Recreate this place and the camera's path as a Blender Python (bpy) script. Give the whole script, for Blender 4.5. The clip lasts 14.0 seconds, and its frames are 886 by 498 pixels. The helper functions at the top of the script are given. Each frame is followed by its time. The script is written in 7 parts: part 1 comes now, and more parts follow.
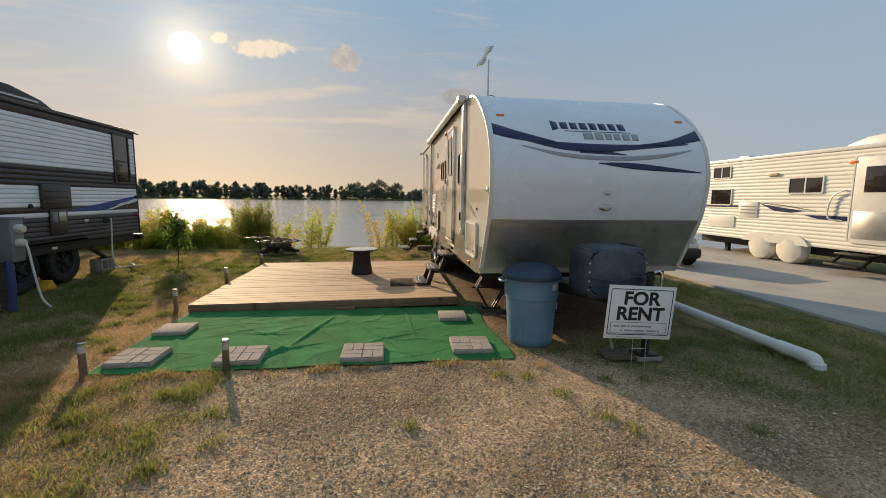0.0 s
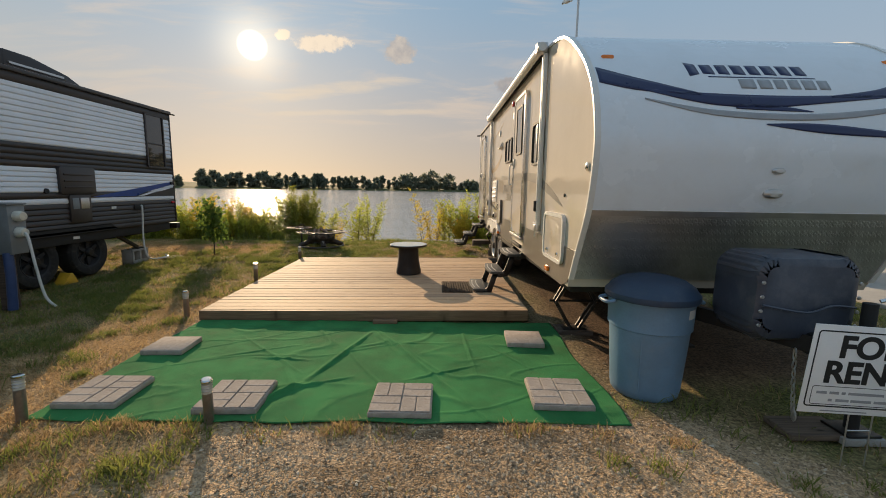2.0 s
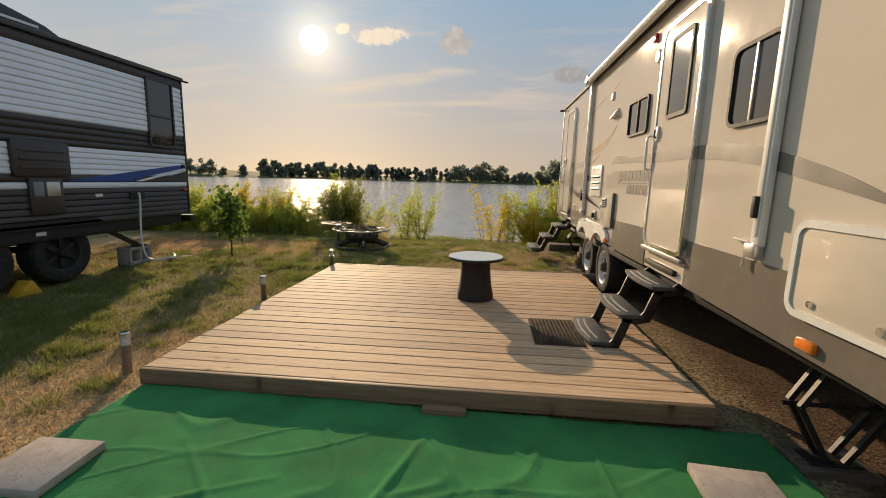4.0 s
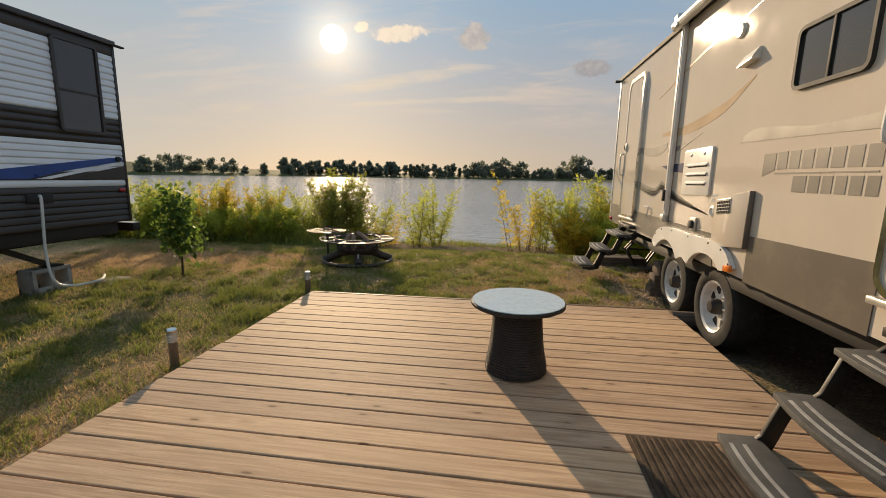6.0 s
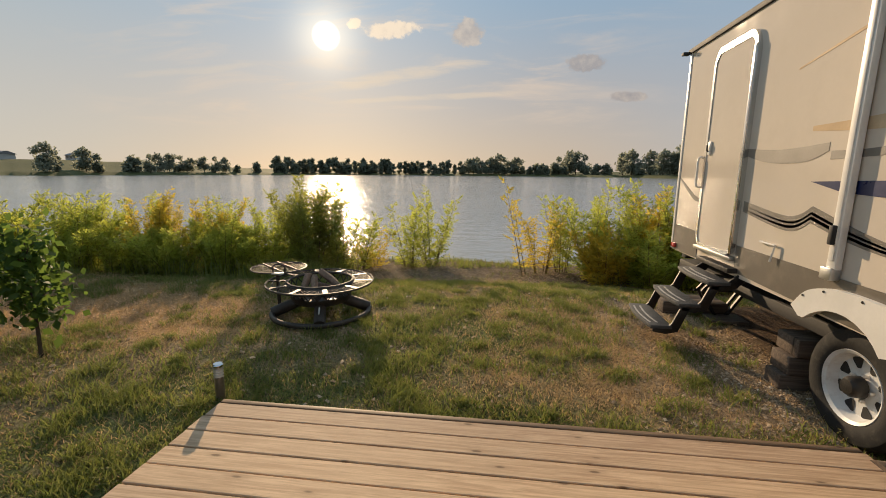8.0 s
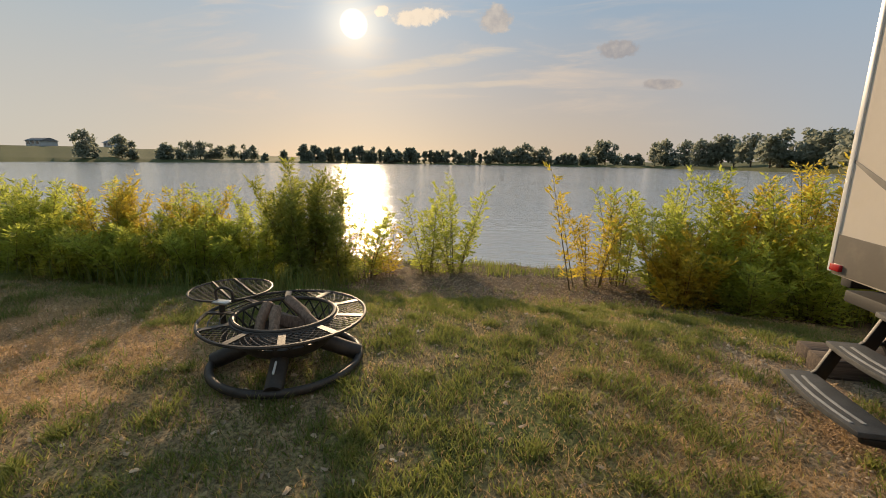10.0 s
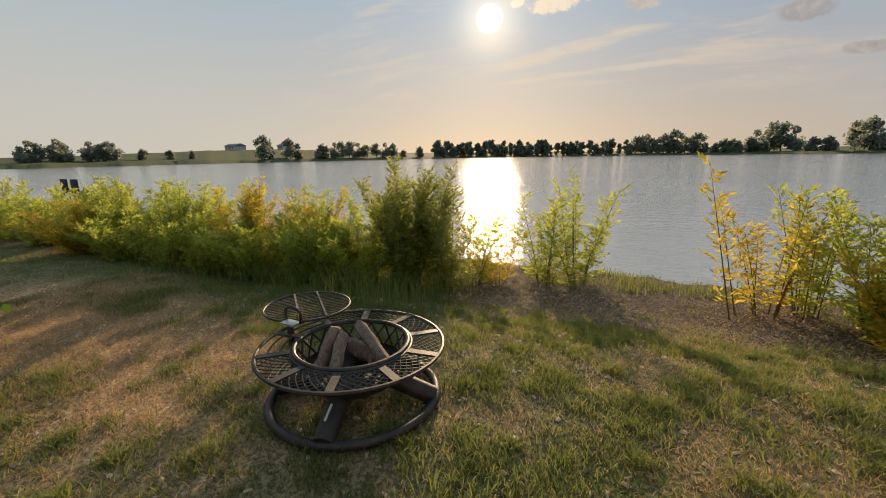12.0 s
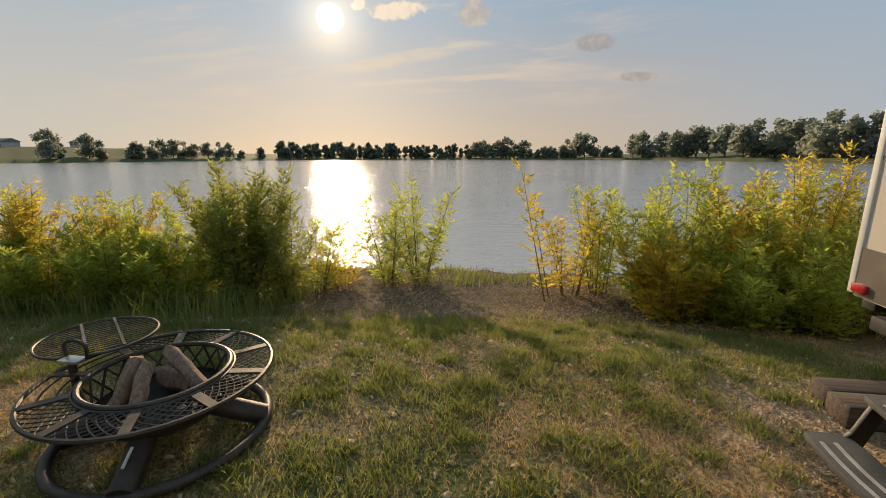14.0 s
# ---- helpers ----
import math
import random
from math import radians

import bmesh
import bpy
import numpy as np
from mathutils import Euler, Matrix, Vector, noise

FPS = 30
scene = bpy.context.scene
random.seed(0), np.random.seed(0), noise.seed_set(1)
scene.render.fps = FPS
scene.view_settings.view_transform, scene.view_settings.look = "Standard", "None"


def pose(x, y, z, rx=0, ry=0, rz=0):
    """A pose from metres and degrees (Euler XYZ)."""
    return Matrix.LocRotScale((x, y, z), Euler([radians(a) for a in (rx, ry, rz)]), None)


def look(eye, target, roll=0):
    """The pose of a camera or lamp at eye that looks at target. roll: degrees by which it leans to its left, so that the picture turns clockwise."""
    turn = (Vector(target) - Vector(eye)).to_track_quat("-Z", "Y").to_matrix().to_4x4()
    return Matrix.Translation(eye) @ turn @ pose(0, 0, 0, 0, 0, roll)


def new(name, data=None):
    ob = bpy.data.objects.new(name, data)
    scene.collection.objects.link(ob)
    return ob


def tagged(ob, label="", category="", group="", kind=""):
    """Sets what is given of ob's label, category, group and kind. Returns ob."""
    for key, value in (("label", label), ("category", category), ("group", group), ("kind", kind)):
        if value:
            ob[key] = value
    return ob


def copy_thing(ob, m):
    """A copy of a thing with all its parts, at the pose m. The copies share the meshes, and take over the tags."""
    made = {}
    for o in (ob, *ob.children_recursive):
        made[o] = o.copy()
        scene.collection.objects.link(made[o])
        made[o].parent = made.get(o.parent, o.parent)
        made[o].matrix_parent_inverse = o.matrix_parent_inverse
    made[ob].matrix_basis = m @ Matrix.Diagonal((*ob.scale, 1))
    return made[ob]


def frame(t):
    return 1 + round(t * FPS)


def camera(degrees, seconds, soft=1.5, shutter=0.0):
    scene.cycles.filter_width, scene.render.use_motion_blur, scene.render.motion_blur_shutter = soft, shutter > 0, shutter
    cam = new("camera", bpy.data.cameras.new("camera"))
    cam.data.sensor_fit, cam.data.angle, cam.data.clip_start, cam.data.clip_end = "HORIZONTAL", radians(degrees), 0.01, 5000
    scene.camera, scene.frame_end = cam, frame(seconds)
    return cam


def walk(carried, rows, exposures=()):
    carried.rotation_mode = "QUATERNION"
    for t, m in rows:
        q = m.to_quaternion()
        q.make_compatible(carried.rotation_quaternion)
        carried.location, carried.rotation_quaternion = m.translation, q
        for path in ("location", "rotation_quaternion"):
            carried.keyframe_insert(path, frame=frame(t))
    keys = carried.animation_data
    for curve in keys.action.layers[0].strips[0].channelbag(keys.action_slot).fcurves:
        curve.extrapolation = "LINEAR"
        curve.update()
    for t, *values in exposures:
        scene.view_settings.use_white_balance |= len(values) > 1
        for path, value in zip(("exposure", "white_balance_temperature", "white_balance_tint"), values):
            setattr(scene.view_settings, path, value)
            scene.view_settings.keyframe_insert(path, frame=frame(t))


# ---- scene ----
cam = camera(93.1, 14.0, soft=0.9)
PATH = [
    (0, (2.528, -5.679, 1.51), (2.799, -3.712, 1.271), 0.7),
    (0.5, (2.554, -5.553, 1.503), (2.781, -3.583, 1.246), 0.8),
    (1, (2.588, -5.24, 1.508), (2.76, -3.266, 1.24), 0.8),
    (1.5, (2.508, -4.838, 1.472), (2.61, -2.86, 1.195), 0.8),
    (2, (2.524, -4.366, 1.433), (2.555, -2.387, 1.149), 0.9),
    (2.5, (2.489, -3.874, 1.434), (2.444, -1.897, 1.14), 1.3),
    (3, (2.36, -3.354, 1.446), (2.255, -1.382, 1.134), 1.9),
    (3.5, (2.315, -2.833, 1.403), (2.147, -0.865, 1.088), 2.0),
    (4, (2.194, -2.325, 1.365), (1.99, -0.362, 1.039), 1.6),
    (4.2, (2.16, -2.126, 1.369), (1.943, -0.165, 1.042), 1.5),
    (6.3, (1.966, -0.234, 1.327), (1.661, 1.711, 0.977), 0.7),
    (6.5, (1.933, -0.042, 1.329), (1.622, 1.902, 0.974), 0.5),
    (7, (1.796, 0.461, 1.455), (1.498, 2.406, 1.097), 0.6),
    (7.5, (1.748, 0.906, 1.486), (1.469, 2.854, 1.132), 0.5),
    (7.7, (1.729, 1.078, 1.511), (1.456, 3.027, 1.156), 0.4),
    (9.8, (1.407, 2.746, 1.44), (1.064, 4.676, 1.041), 0.9),
    (10, (1.428, 2.873, 1.434), (1.046, 4.793, 1.027), 0.8),
    (10.5, (1.431, 3.146, 1.449), (0.924, 5.033, 1.023), 0.3),
    (11, (1.363, 3.412, 1.456), (0.692, 5.245, 1.022), -0.3),
    (11.5, (1.368, 3.538, 1.475), (0.535, 5.304, 1.039), -0.6),
    (12, (1.431, 3.579, 1.472), (0.487, 5.288, 1.036), -0.9),
    (12.5, (1.475, 3.596, 1.475), (0.506, 5.289, 1.036), -0.9),
    (13, (1.501, 3.603, 1.47), (0.623, 5.347, 1.035), -0.6),
    (13.5, (1.552, 3.611, 1.471), (0.893, 5.45, 1.041), -0.4),
    (14, (1.591, 3.603, 1.481), (1.288, 5.533, 1.051), -0.1),
]
walk(cam, [(t, look(eye, target, roll)) for t, eye, target, roll in PATH])

# ---------------------------------------------------------------- world and sun
SUN_AZ, SUN_EL = 22.7, 16.0            # degrees left of +y, degrees up
sun_dir = Vector((-math.sin(radians(SUN_AZ)) * math.cos(radians(SUN_EL)),
                  math.cos(radians(SUN_AZ)) * math.cos(radians(SUN_EL)), math.sin(radians(SUN_EL))))
sun_lamp = bpy.data.lights.new("sun", "SUN")
sun_lamp.energy, sun_lamp.angle, sun_lamp.color = 5.4, radians(0.6), (1.0, 0.74, 0.46)
sun_ob = new("sun", sun_lamp)
sun_ob.matrix_world = look(sun_dir * 100, (0, 0, 0))


class Nodes:
    """Short hand for building a node tree."""

    def __init__(self, tree):
        self.tree = tree
        tree.nodes.clear()

    def add(self, kind, values=None, **props):
        n = self.tree.nodes.new(kind)
        for k, v in props.items():
            setattr(n, k, v)
        for k, v in (values or {}).items():
            if isinstance(v, bpy.types.NodeSocket):
                self.tree.links.new(v, n.inputs[k])
            else:
                n.inputs[k].default_value = v
        return n

    def math(self, op, a, b=0.0, c=0.0, clamp=False):
        n = self.tree.nodes.new("ShaderNodeMath")
        n.operation, n.use_clamp = op, clamp
        for i, v in enumerate((a, b, c)):
            if isinstance(v, bpy.types.NodeSocket):
                self.tree.links.new(v, n.inputs[i])
            else:
                n.inputs[i].default_value = v
        return n.outputs[0]

    def mix(self, fac, a, b, blend="MIX"):
        n = self.tree.nodes.new("ShaderNodeMix")
        n.data_type, n.blend_type = "RGBA", blend
        for i, v in ((0, fac), (6, a), (7, b)):
            if isinstance(v, bpy.types.NodeSocket):
                self.tree.links.new(v, n.inputs[i])
            else:
                n.inputs[i].default_value = v
        return n.outputs[2]

    def ramp(self, fac, lo, hi):
        n = self.add("ShaderNodeMapRange", {0: fac, 1: lo, 2: hi, 3: 0.0, 4: 1.0}, interpolation_type="SMOOTHSTEP")
        return n.outputs[0]

    def noise(self, vec, scale, detail=4.0, rough=0.55, dist=0.0):
        return self.add("ShaderNodeTexNoise", {"Vector": vec, "Scale": scale, "Detail": detail, "Roughness": rough, "Distortion": dist}).outputs[0]


world = bpy.data.worlds.new("sky")
world.use_nodes = True
scene.world = world
w = Nodes(world.node_tree)
direction = w.add("ShaderNodeTexCoord").outputs["Generated"]
sky = w.add("ShaderNodeTexSky", sky_type="NISHITA", sun_disc=False, sun_elevation=radians(SUN_EL), sun_rotation=radians(-SUN_AZ),
            altitude=300.0, air_density=1.0, dust_density=1.0, ozone_density=1.2).outputs[0]
base = w.mix(1.0, sky, (0.105, 0.105, 0.105, 1), "MULTIPLY")
xyz = w.add("ShaderNodeSeparateXYZ", {0: direction})
dx, dy, dz = xyz.outputs
# evening haze: a peach veil at the horizon, pale blue above
veil = w.mix(w.ramp(dz, 0.0, 0.42), (0.53, 0.425, 0.34, 1), (0.265, 0.40, 0.535, 1))
veil = w.mix(w.ramp(dx, -0.45, -0.95), veil, w.mix(w.ramp(dz, 0.05, 0.42), (0.57, 0.535, 0.475, 1), (0.40, 0.505, 0.56, 1)))
veil = w.mix(w.math("MULTIPLY", w.ramp(dx, 0.05, 0.85), 0.75), veil, (0.345, 0.455, 0.57, 1))
base = w.mix(0.93, base, veil)
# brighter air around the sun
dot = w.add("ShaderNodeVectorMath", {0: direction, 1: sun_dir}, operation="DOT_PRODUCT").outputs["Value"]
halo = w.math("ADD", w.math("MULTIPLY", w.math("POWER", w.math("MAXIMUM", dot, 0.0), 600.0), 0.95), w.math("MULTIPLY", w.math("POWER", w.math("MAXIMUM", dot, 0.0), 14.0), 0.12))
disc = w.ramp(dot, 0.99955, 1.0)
# thin clouds, laid out on a plane in front of the viewer
ahead = w.math("MAXIMUM", dy, 0.05)
u = w.math("DIVIDE", dx, ahead)
v = w.math("DIVIDE", dz, ahead)
uv = w.add("ShaderNodeCombineXYZ", {0: u, 1: v}).outputs[0]
streak = w.noise(w.add("ShaderNodeMapping", {"Vector": uv, "Rotation": (0, 0, -0.12), "Scale": (1.3, 8.0, 1.0), "Location": (0.37, 0.1, 0.0)}).outputs[0], 2.1, 6.0, 0.6, 0.6)
streak = w.math("MULTIPLY", w.ramp(streak, 0.47, 0.74), w.math("MULTIPLY", w.ramp(v, 0.03, 0.14), w.math("MULTIPLY", w.ramp(u, -1.3, -0.5), w.ramp(u, 0.5, 0.05))))
base = w.mix(w.math("MULTIPLY", streak, 0.5), base, (0.80, 0.62, 0.46, 1))
wisp_noise = w.math("MULTIPLY_ADD", w.noise(w.add("ShaderNodeMapping", {"Vector": uv, "Rotation": (0, 0, -0.13), "Scale": (5.0, 30.0, 1.0)}).outputs[0], 1.6, 5.0, 0.6, 0.5), 2.2, -1.1)
for cu, cv, su, sv, slope, k in ((-0.26, 0.218, 0.25, 0.020, 0.13, 0.5), (-0.20, 0.170, 0.28, 0.009, 0.03, 0.4), (-0.75, 0.245, 0.25, 0.012, 0.05, 0.25)):
    a = w.math("POWER", w.math("DIVIDE", w.math("SUBTRACT", u, cu), su), 2.0)
    b = w.math("POWER", w.math("DIVIDE", w.math("SUBTRACT", w.math("SUBTRACT", v, cv), w.math("MULTIPLY", w.math("SUBTRACT", u, cu), slope)), sv), 2.0)
    m = w.ramp(w.math("ADD", w.math("SUBTRACT", 1.0, w.math("ADD", a, b)), wisp_noise), 0.0, 1.3)
    base = w.mix(w.math("MULTIPLY", m, k), base, (0.84, 0.66, 0.46, 1))
puff_noise = w.noise(uv, 40.0, 6.0, 0.62)
edge_noise = w.math("MULTIPLY_ADD", puff_noise, 2.4, -1.2)
for cu, cv, su, sv, lit in ((-0.352, 0.335, 0.018, 0.014, 1.0), (-0.262, 0.318, 0.075, 0.021, 1.0), (-0.088, 0.306, 0.042, 0.032, 0.35),
                            (0.17, 0.235, 0.045, 0.022, 0.1), (0.26, 0.165, 0.045, 0.012, 0.15)):
    a = w.math("POWER", w.math("DIVIDE", w.math("SUBTRACT", u, cu), su), 2.0)
    b = w.math("POWER", w.math("DIVIDE", w.math("SUBTRACT", v, cv), sv), 2.0)
    m = w.ramp(w.math("ADD", w.math("SUBTRACT", 1.0, w.math("ADD", a, b)), edge_noise), 0.0, 0.6)
    shade = w.mix(w.math("MULTIPLY_ADD", puff_noise, 1.0, lit - 0.5, clamp=True), (0.30, 0.28, 0.29, 1), (0.92, 0.76, 0.58, 1))
    base = w.mix(w.math("MULTIPLY", m, 0.72 + 0.2 * lit), base, shade)
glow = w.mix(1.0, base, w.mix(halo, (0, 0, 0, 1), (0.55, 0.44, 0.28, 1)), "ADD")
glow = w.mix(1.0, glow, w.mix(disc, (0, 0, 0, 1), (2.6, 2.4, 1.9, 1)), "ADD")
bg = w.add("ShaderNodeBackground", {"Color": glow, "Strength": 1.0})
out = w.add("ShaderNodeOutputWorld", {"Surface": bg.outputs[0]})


# ---------------------------------------------------------------- materials
def begin(name):
    m = bpy.data.materials.new(name)
    m.use_nodes = True
    return m, Nodes(m.node_tree)


def finish(n, shader):
    n.add("ShaderNodeOutputMaterial", {"Surface": shader})


def rgba(c, k=1.0):
    return (min(c[0] * k, 1), min(c[1] * k, 1), min(c[2] * k, 1), 1)


def surface(name, color, rough=0.6, metal=0.0, scale=3.0, vary=0.18, fine=60.0, bump=0.15, dirt=None, dirt_amount=0.3, coat=0.0, stretch=(1, 1, 1), rand=0.0, spec=0.5):
    """A painted, cast or woven surface: two scales of tone, worn gloss and fine relief."""
    m, n = begin(name)
    co = n.add("ShaderNodeTexCoord").outputs["Object"]
    if stretch != (1, 1, 1):
        co = n.add("ShaderNodeMapping", {"Vector": co, "Scale": stretch}).outputs[0]
    big = n.noise(co, scale, 5.0, 0.6)
    small = n.noise(co, fine, 3.0, 0.6)
    tone = n.mix(n.ramp(big, 0.3, 0.7), rgba(color, 1 - vary), rgba(color, 1 + vary))
    tone = n.mix(n.math("MULTIPLY", n.ramp(small, 0.35, 0.7), 0.25), tone, rgba(color, 1 - 1.6 * vary))
    if dirt:
        tone = n.mix(n.math("MULTIPLY", n.ramp(n.noise(co, scale * 2.7, 6.0, 0.65), 0.48, 0.72), dirt_amount), tone, rgba(dirt))
    if rand:
        r = n.add("ShaderNodeObjectInfo").outputs["Random"]
        tone = n.mix(1.0, tone, n.mix(r, (1 - rand, 1 - rand, 1 - rand, 1), (1, 1, 1, 1)), "MULTIPLY")
    ro = n.math("MULTIPLY_ADD", big, 0.18, rough - 0.09, clamp=True)
    bmp = n.add("ShaderNodeBump", {"Strength": bump, "Distance": 0.004, "Height": small})
    b = n.add("ShaderNodeBsdfPrincipled", {"Base Color": tone, "Roughness": ro, "Metallic": metal, "Normal": bmp.outputs[0], "Coat Weight": coat,
                                           "Coat Roughness": 0.08, "Specular IOR Level": spec})
    finish(n, b.outputs[0])
    return m


def leaf_material(name, color, color2, glow, through_=0.6):
    m, n = begin(name)
    r = n.add("ShaderNodeNewGeometry").outputs["Random Per Island"]
    tone = n.mix(n.ramp(r, 0.15, 0.95), rgba(color), rgba(color2))
    co = n.add("ShaderNodeTexCoord").outputs["Object"]
    tone = n.mix(n.math("MULTIPLY", n.ramp(n.noise(co, 1.7, 3.0), 0.35, 0.7), 0.5), tone, rgba(color, 0.7))
    d = n.add("ShaderNodeBsdfPrincipled", {"Base Color": tone, "Roughness": 0.55, "Specular IOR Level": 0.3})
    t = n.add("ShaderNodeBsdfTranslucent", {"Color": n.mix(0.5, tone, rgba(glow))})
    finish(n, n.add("ShaderNodeMixShader", {0: through_, 1: d.outputs[0], 2: t.outputs[0]}).outputs[0])
    return m


def wood_material(name, color, dark, axis, rand=0.22, rough=0.62, knots=True):
    """Sawn boards: long grain along one axis, knots, tone from board to board."""
    m, n = begin(name)
    info = n.add("ShaderNodeObjectInfo").outputs["Random"]
    co = n.add("ShaderNodeTexCoord").outputs["Object"]
    shift = n.add("ShaderNodeVectorMath", {0: co, 1: n.add("ShaderNodeCombineXYZ", {0: n.math("MULTIPLY", info, 37.0), 1: n.math("MULTIPLY", info, 91.0), 2: 0.0}).outputs[0]}, operation="ADD").outputs[0]
    st = {"x": (1.2, 26, 26), "y": (26, 1.2, 26), "z": (26, 26, 1.2)}[axis]
    grain = n.noise(n.add("ShaderNodeMapping", {"Vector": shift, "Scale": st}).outputs[0], 2.2, 6.0, 0.62, 0.6)
    blotch = n.noise(shift, 2.4, 4.0)
    tone = n.mix(n.ramp(grain, 0.3, 0.72), rgba(dark), rgba(color))
    fibre = n.noise(n.add("ShaderNodeMapping", {"Vector": shift, "Scale": tuple(v * (1.6 if v > 5 else 2.0) for v in st)}).outputs[0], 4.5, 3.0, 0.6, 0.3)
    tone = n.mix(n.math("MULTIPLY", n.ramp(fibre, 0.55, 0.72), 0.4), tone, rgba(dark, 0.75))
    tone = n.mix(n.math("MULTIPLY", n.ramp(blotch, 0.4, 0.72), 0.35), tone, rgba(color, 0.72))
    if knots:
        ks = {"x": (3.4, 11.0, 1), "y": (9.0, 2.6, 1), "z": (9, 9, 2.6)}[axis]
        vor = n.add("ShaderNodeTexVoronoi", {"Vector": n.add("ShaderNodeMapping", {"Vector": shift, "Scale": ks}).outputs[0], "Scale": 1.0, "Randomness": 1.0}).outputs["Distance"]
        tone = n.mix(n.math("MULTIPLY", n.math("SUBTRACT", 1.0, n.ramp(vor, 0.05, 0.12)), 0.95), tone, rgba(dark, 0.22))
        tone = n.mix(n.math("MULTIPLY", n.math("SUBTRACT", 1.0, n.ramp(vor, 0.12, 0.30)), 0.35), tone, rgba(dark, 0.8))
    tone = n.mix(1.0, tone, n.mix(info, (1 - rand, 1 - rand, 1 - rand * 0.8, 1), (1, 1, 1, 1)), "MULTIPLY")
    bmp = n.add("ShaderNodeBump", {"Strength": 0.25, "Distance": 0.003, "Height": grain})
    b = n.add("ShaderNodeBsdfPrincipled", {"Base Color": tone, "Roughness": n.math("MULTIPLY_ADD", grain, 0.25, rough - 0.12), "Normal": bmp.outputs[0], "Specular IOR Level": 0.25})
    finish(n, b.outputs[0])
    return m


def water_material():
    m, n = begin("lake_water")
    co = n.add("ShaderNodeTexCoord").outputs["Object"]
    w1 = n.noise(n.add("ShaderNodeMapping", {"Vector": co, "Scale": (0.55, 2.3, 1), "Rotation": (0, 0, 0.15)}).outputs[0], 1.3, 3.0, 0.55, 0.4)
    w2 = n.noise(n.add("ShaderNodeMapping", {"Vector": co, "Scale": (1.5, 3.6, 1), "Rotation": (0, 0, -0.2)}).outputs[0], 2.8, 3.0, 0.6, 0.3)
    w3 = n.noise(co, 0.05, 3.0)
    height = n.math("ADD", n.math("MULTIPLY", w1, 1.0), n.math("MULTIPLY", w2, 0.75))
    bmp = n.add("ShaderNodeBump", {"Strength": 0.33, "Distance": 0.12, "Height": height})
    # pale base grey: part of the sky's reflection is put into the water's colour
    tone = n.mix(n.ramp(w3, 0.35, 0.7), (0.46, 0.47, 0.47, 1), (0.52, 0.525, 0.51, 1))
    b = n.add("ShaderNodeBsdfPrincipled", {"Base Color": tone, "Roughness": 0.1, "IOR": 1.45, "Normal": bmp.outputs[0], "Specular IOR Level": 0.5})
    finish(n, b.outputs[0])
    return m


def ground_material():
    m, n = begin("ground_cover")
    co = n.add("ShaderNodeTexCoord").outputs["Object"]
    tone = n.add("ShaderNodeVertexColor", layer_name="cover").outputs["Color"]
    stone = n.add("ShaderNodeAttribute", attribute_name="stones").outputs["Fac"]
    fine = n.noise(co, 38.0, 5.0, 0.7)
    mid = n.noise(co, 6.0, 5.0, 0.65)
    wob = n.add("ShaderNodeVectorMath", {0: co, 1: n.add("ShaderNodeVectorMath", {0: n.add("ShaderNodeTexNoise", {"Vector": co, "Scale": 40.0, "Detail": 3.0}).outputs["Color"], 1: (0.03, 0.03, 0.03)}, operation="MULTIPLY").outputs[0]}, operation="ADD").outputs[0]
    vor = n.add("ShaderNodeTexVoronoi", {"Vector": wob, "Scale": 75.0, "Randomness": 1.0})
    chip = n.add("ShaderNodeSeparateColor", {0: vor.outputs["Color"]}).outputs[0]
    chips = n.mix(chip, (0.55, 0.5, 0.45, 1), (1.45, 1.4, 1.3, 1))
    chips = n.mix(n.ramp(vor.outputs["Distance"], 0.38, 0.62), chips, (0.6, 0.56, 0.52, 1))
    plain = n.mix(n.ramp(fine, 0.34, 0.68), (0.42, 0.41, 0.40, 1), (1.5, 1.45, 1.35, 1))
    tone = n.mix(1.0, tone, n.mix(n.math("MULTIPLY", stone, 0.35), plain, chips), "MULTIPLY")
    tone = n.mix(1.0, tone, n.mix(n.ramp(mid, 0.3, 0.7), (0.75, 0.74, 0.72, 1), (1.15, 1.13, 1.1, 1)), "MULTIPLY")
    hgt = n.math("ADD", n.math("MULTIPLY", fine, 0.7), n.math("MULTIPLY", n.math("MULTIPLY", vor.outputs["Distance"], -0.8), stone))
    bmp = n.add("ShaderNodeBump", {"Strength": 0.8, "Distance": 0.02, "Height": hgt})
    b = n.add("ShaderNodeBsdfPrincipled", {"Base Color": tone, "Roughness": 0.92, "Normal": bmp.outputs[0], "Specular IOR Level": 0.15})
    finish(n, b.outputs[0])
    return m


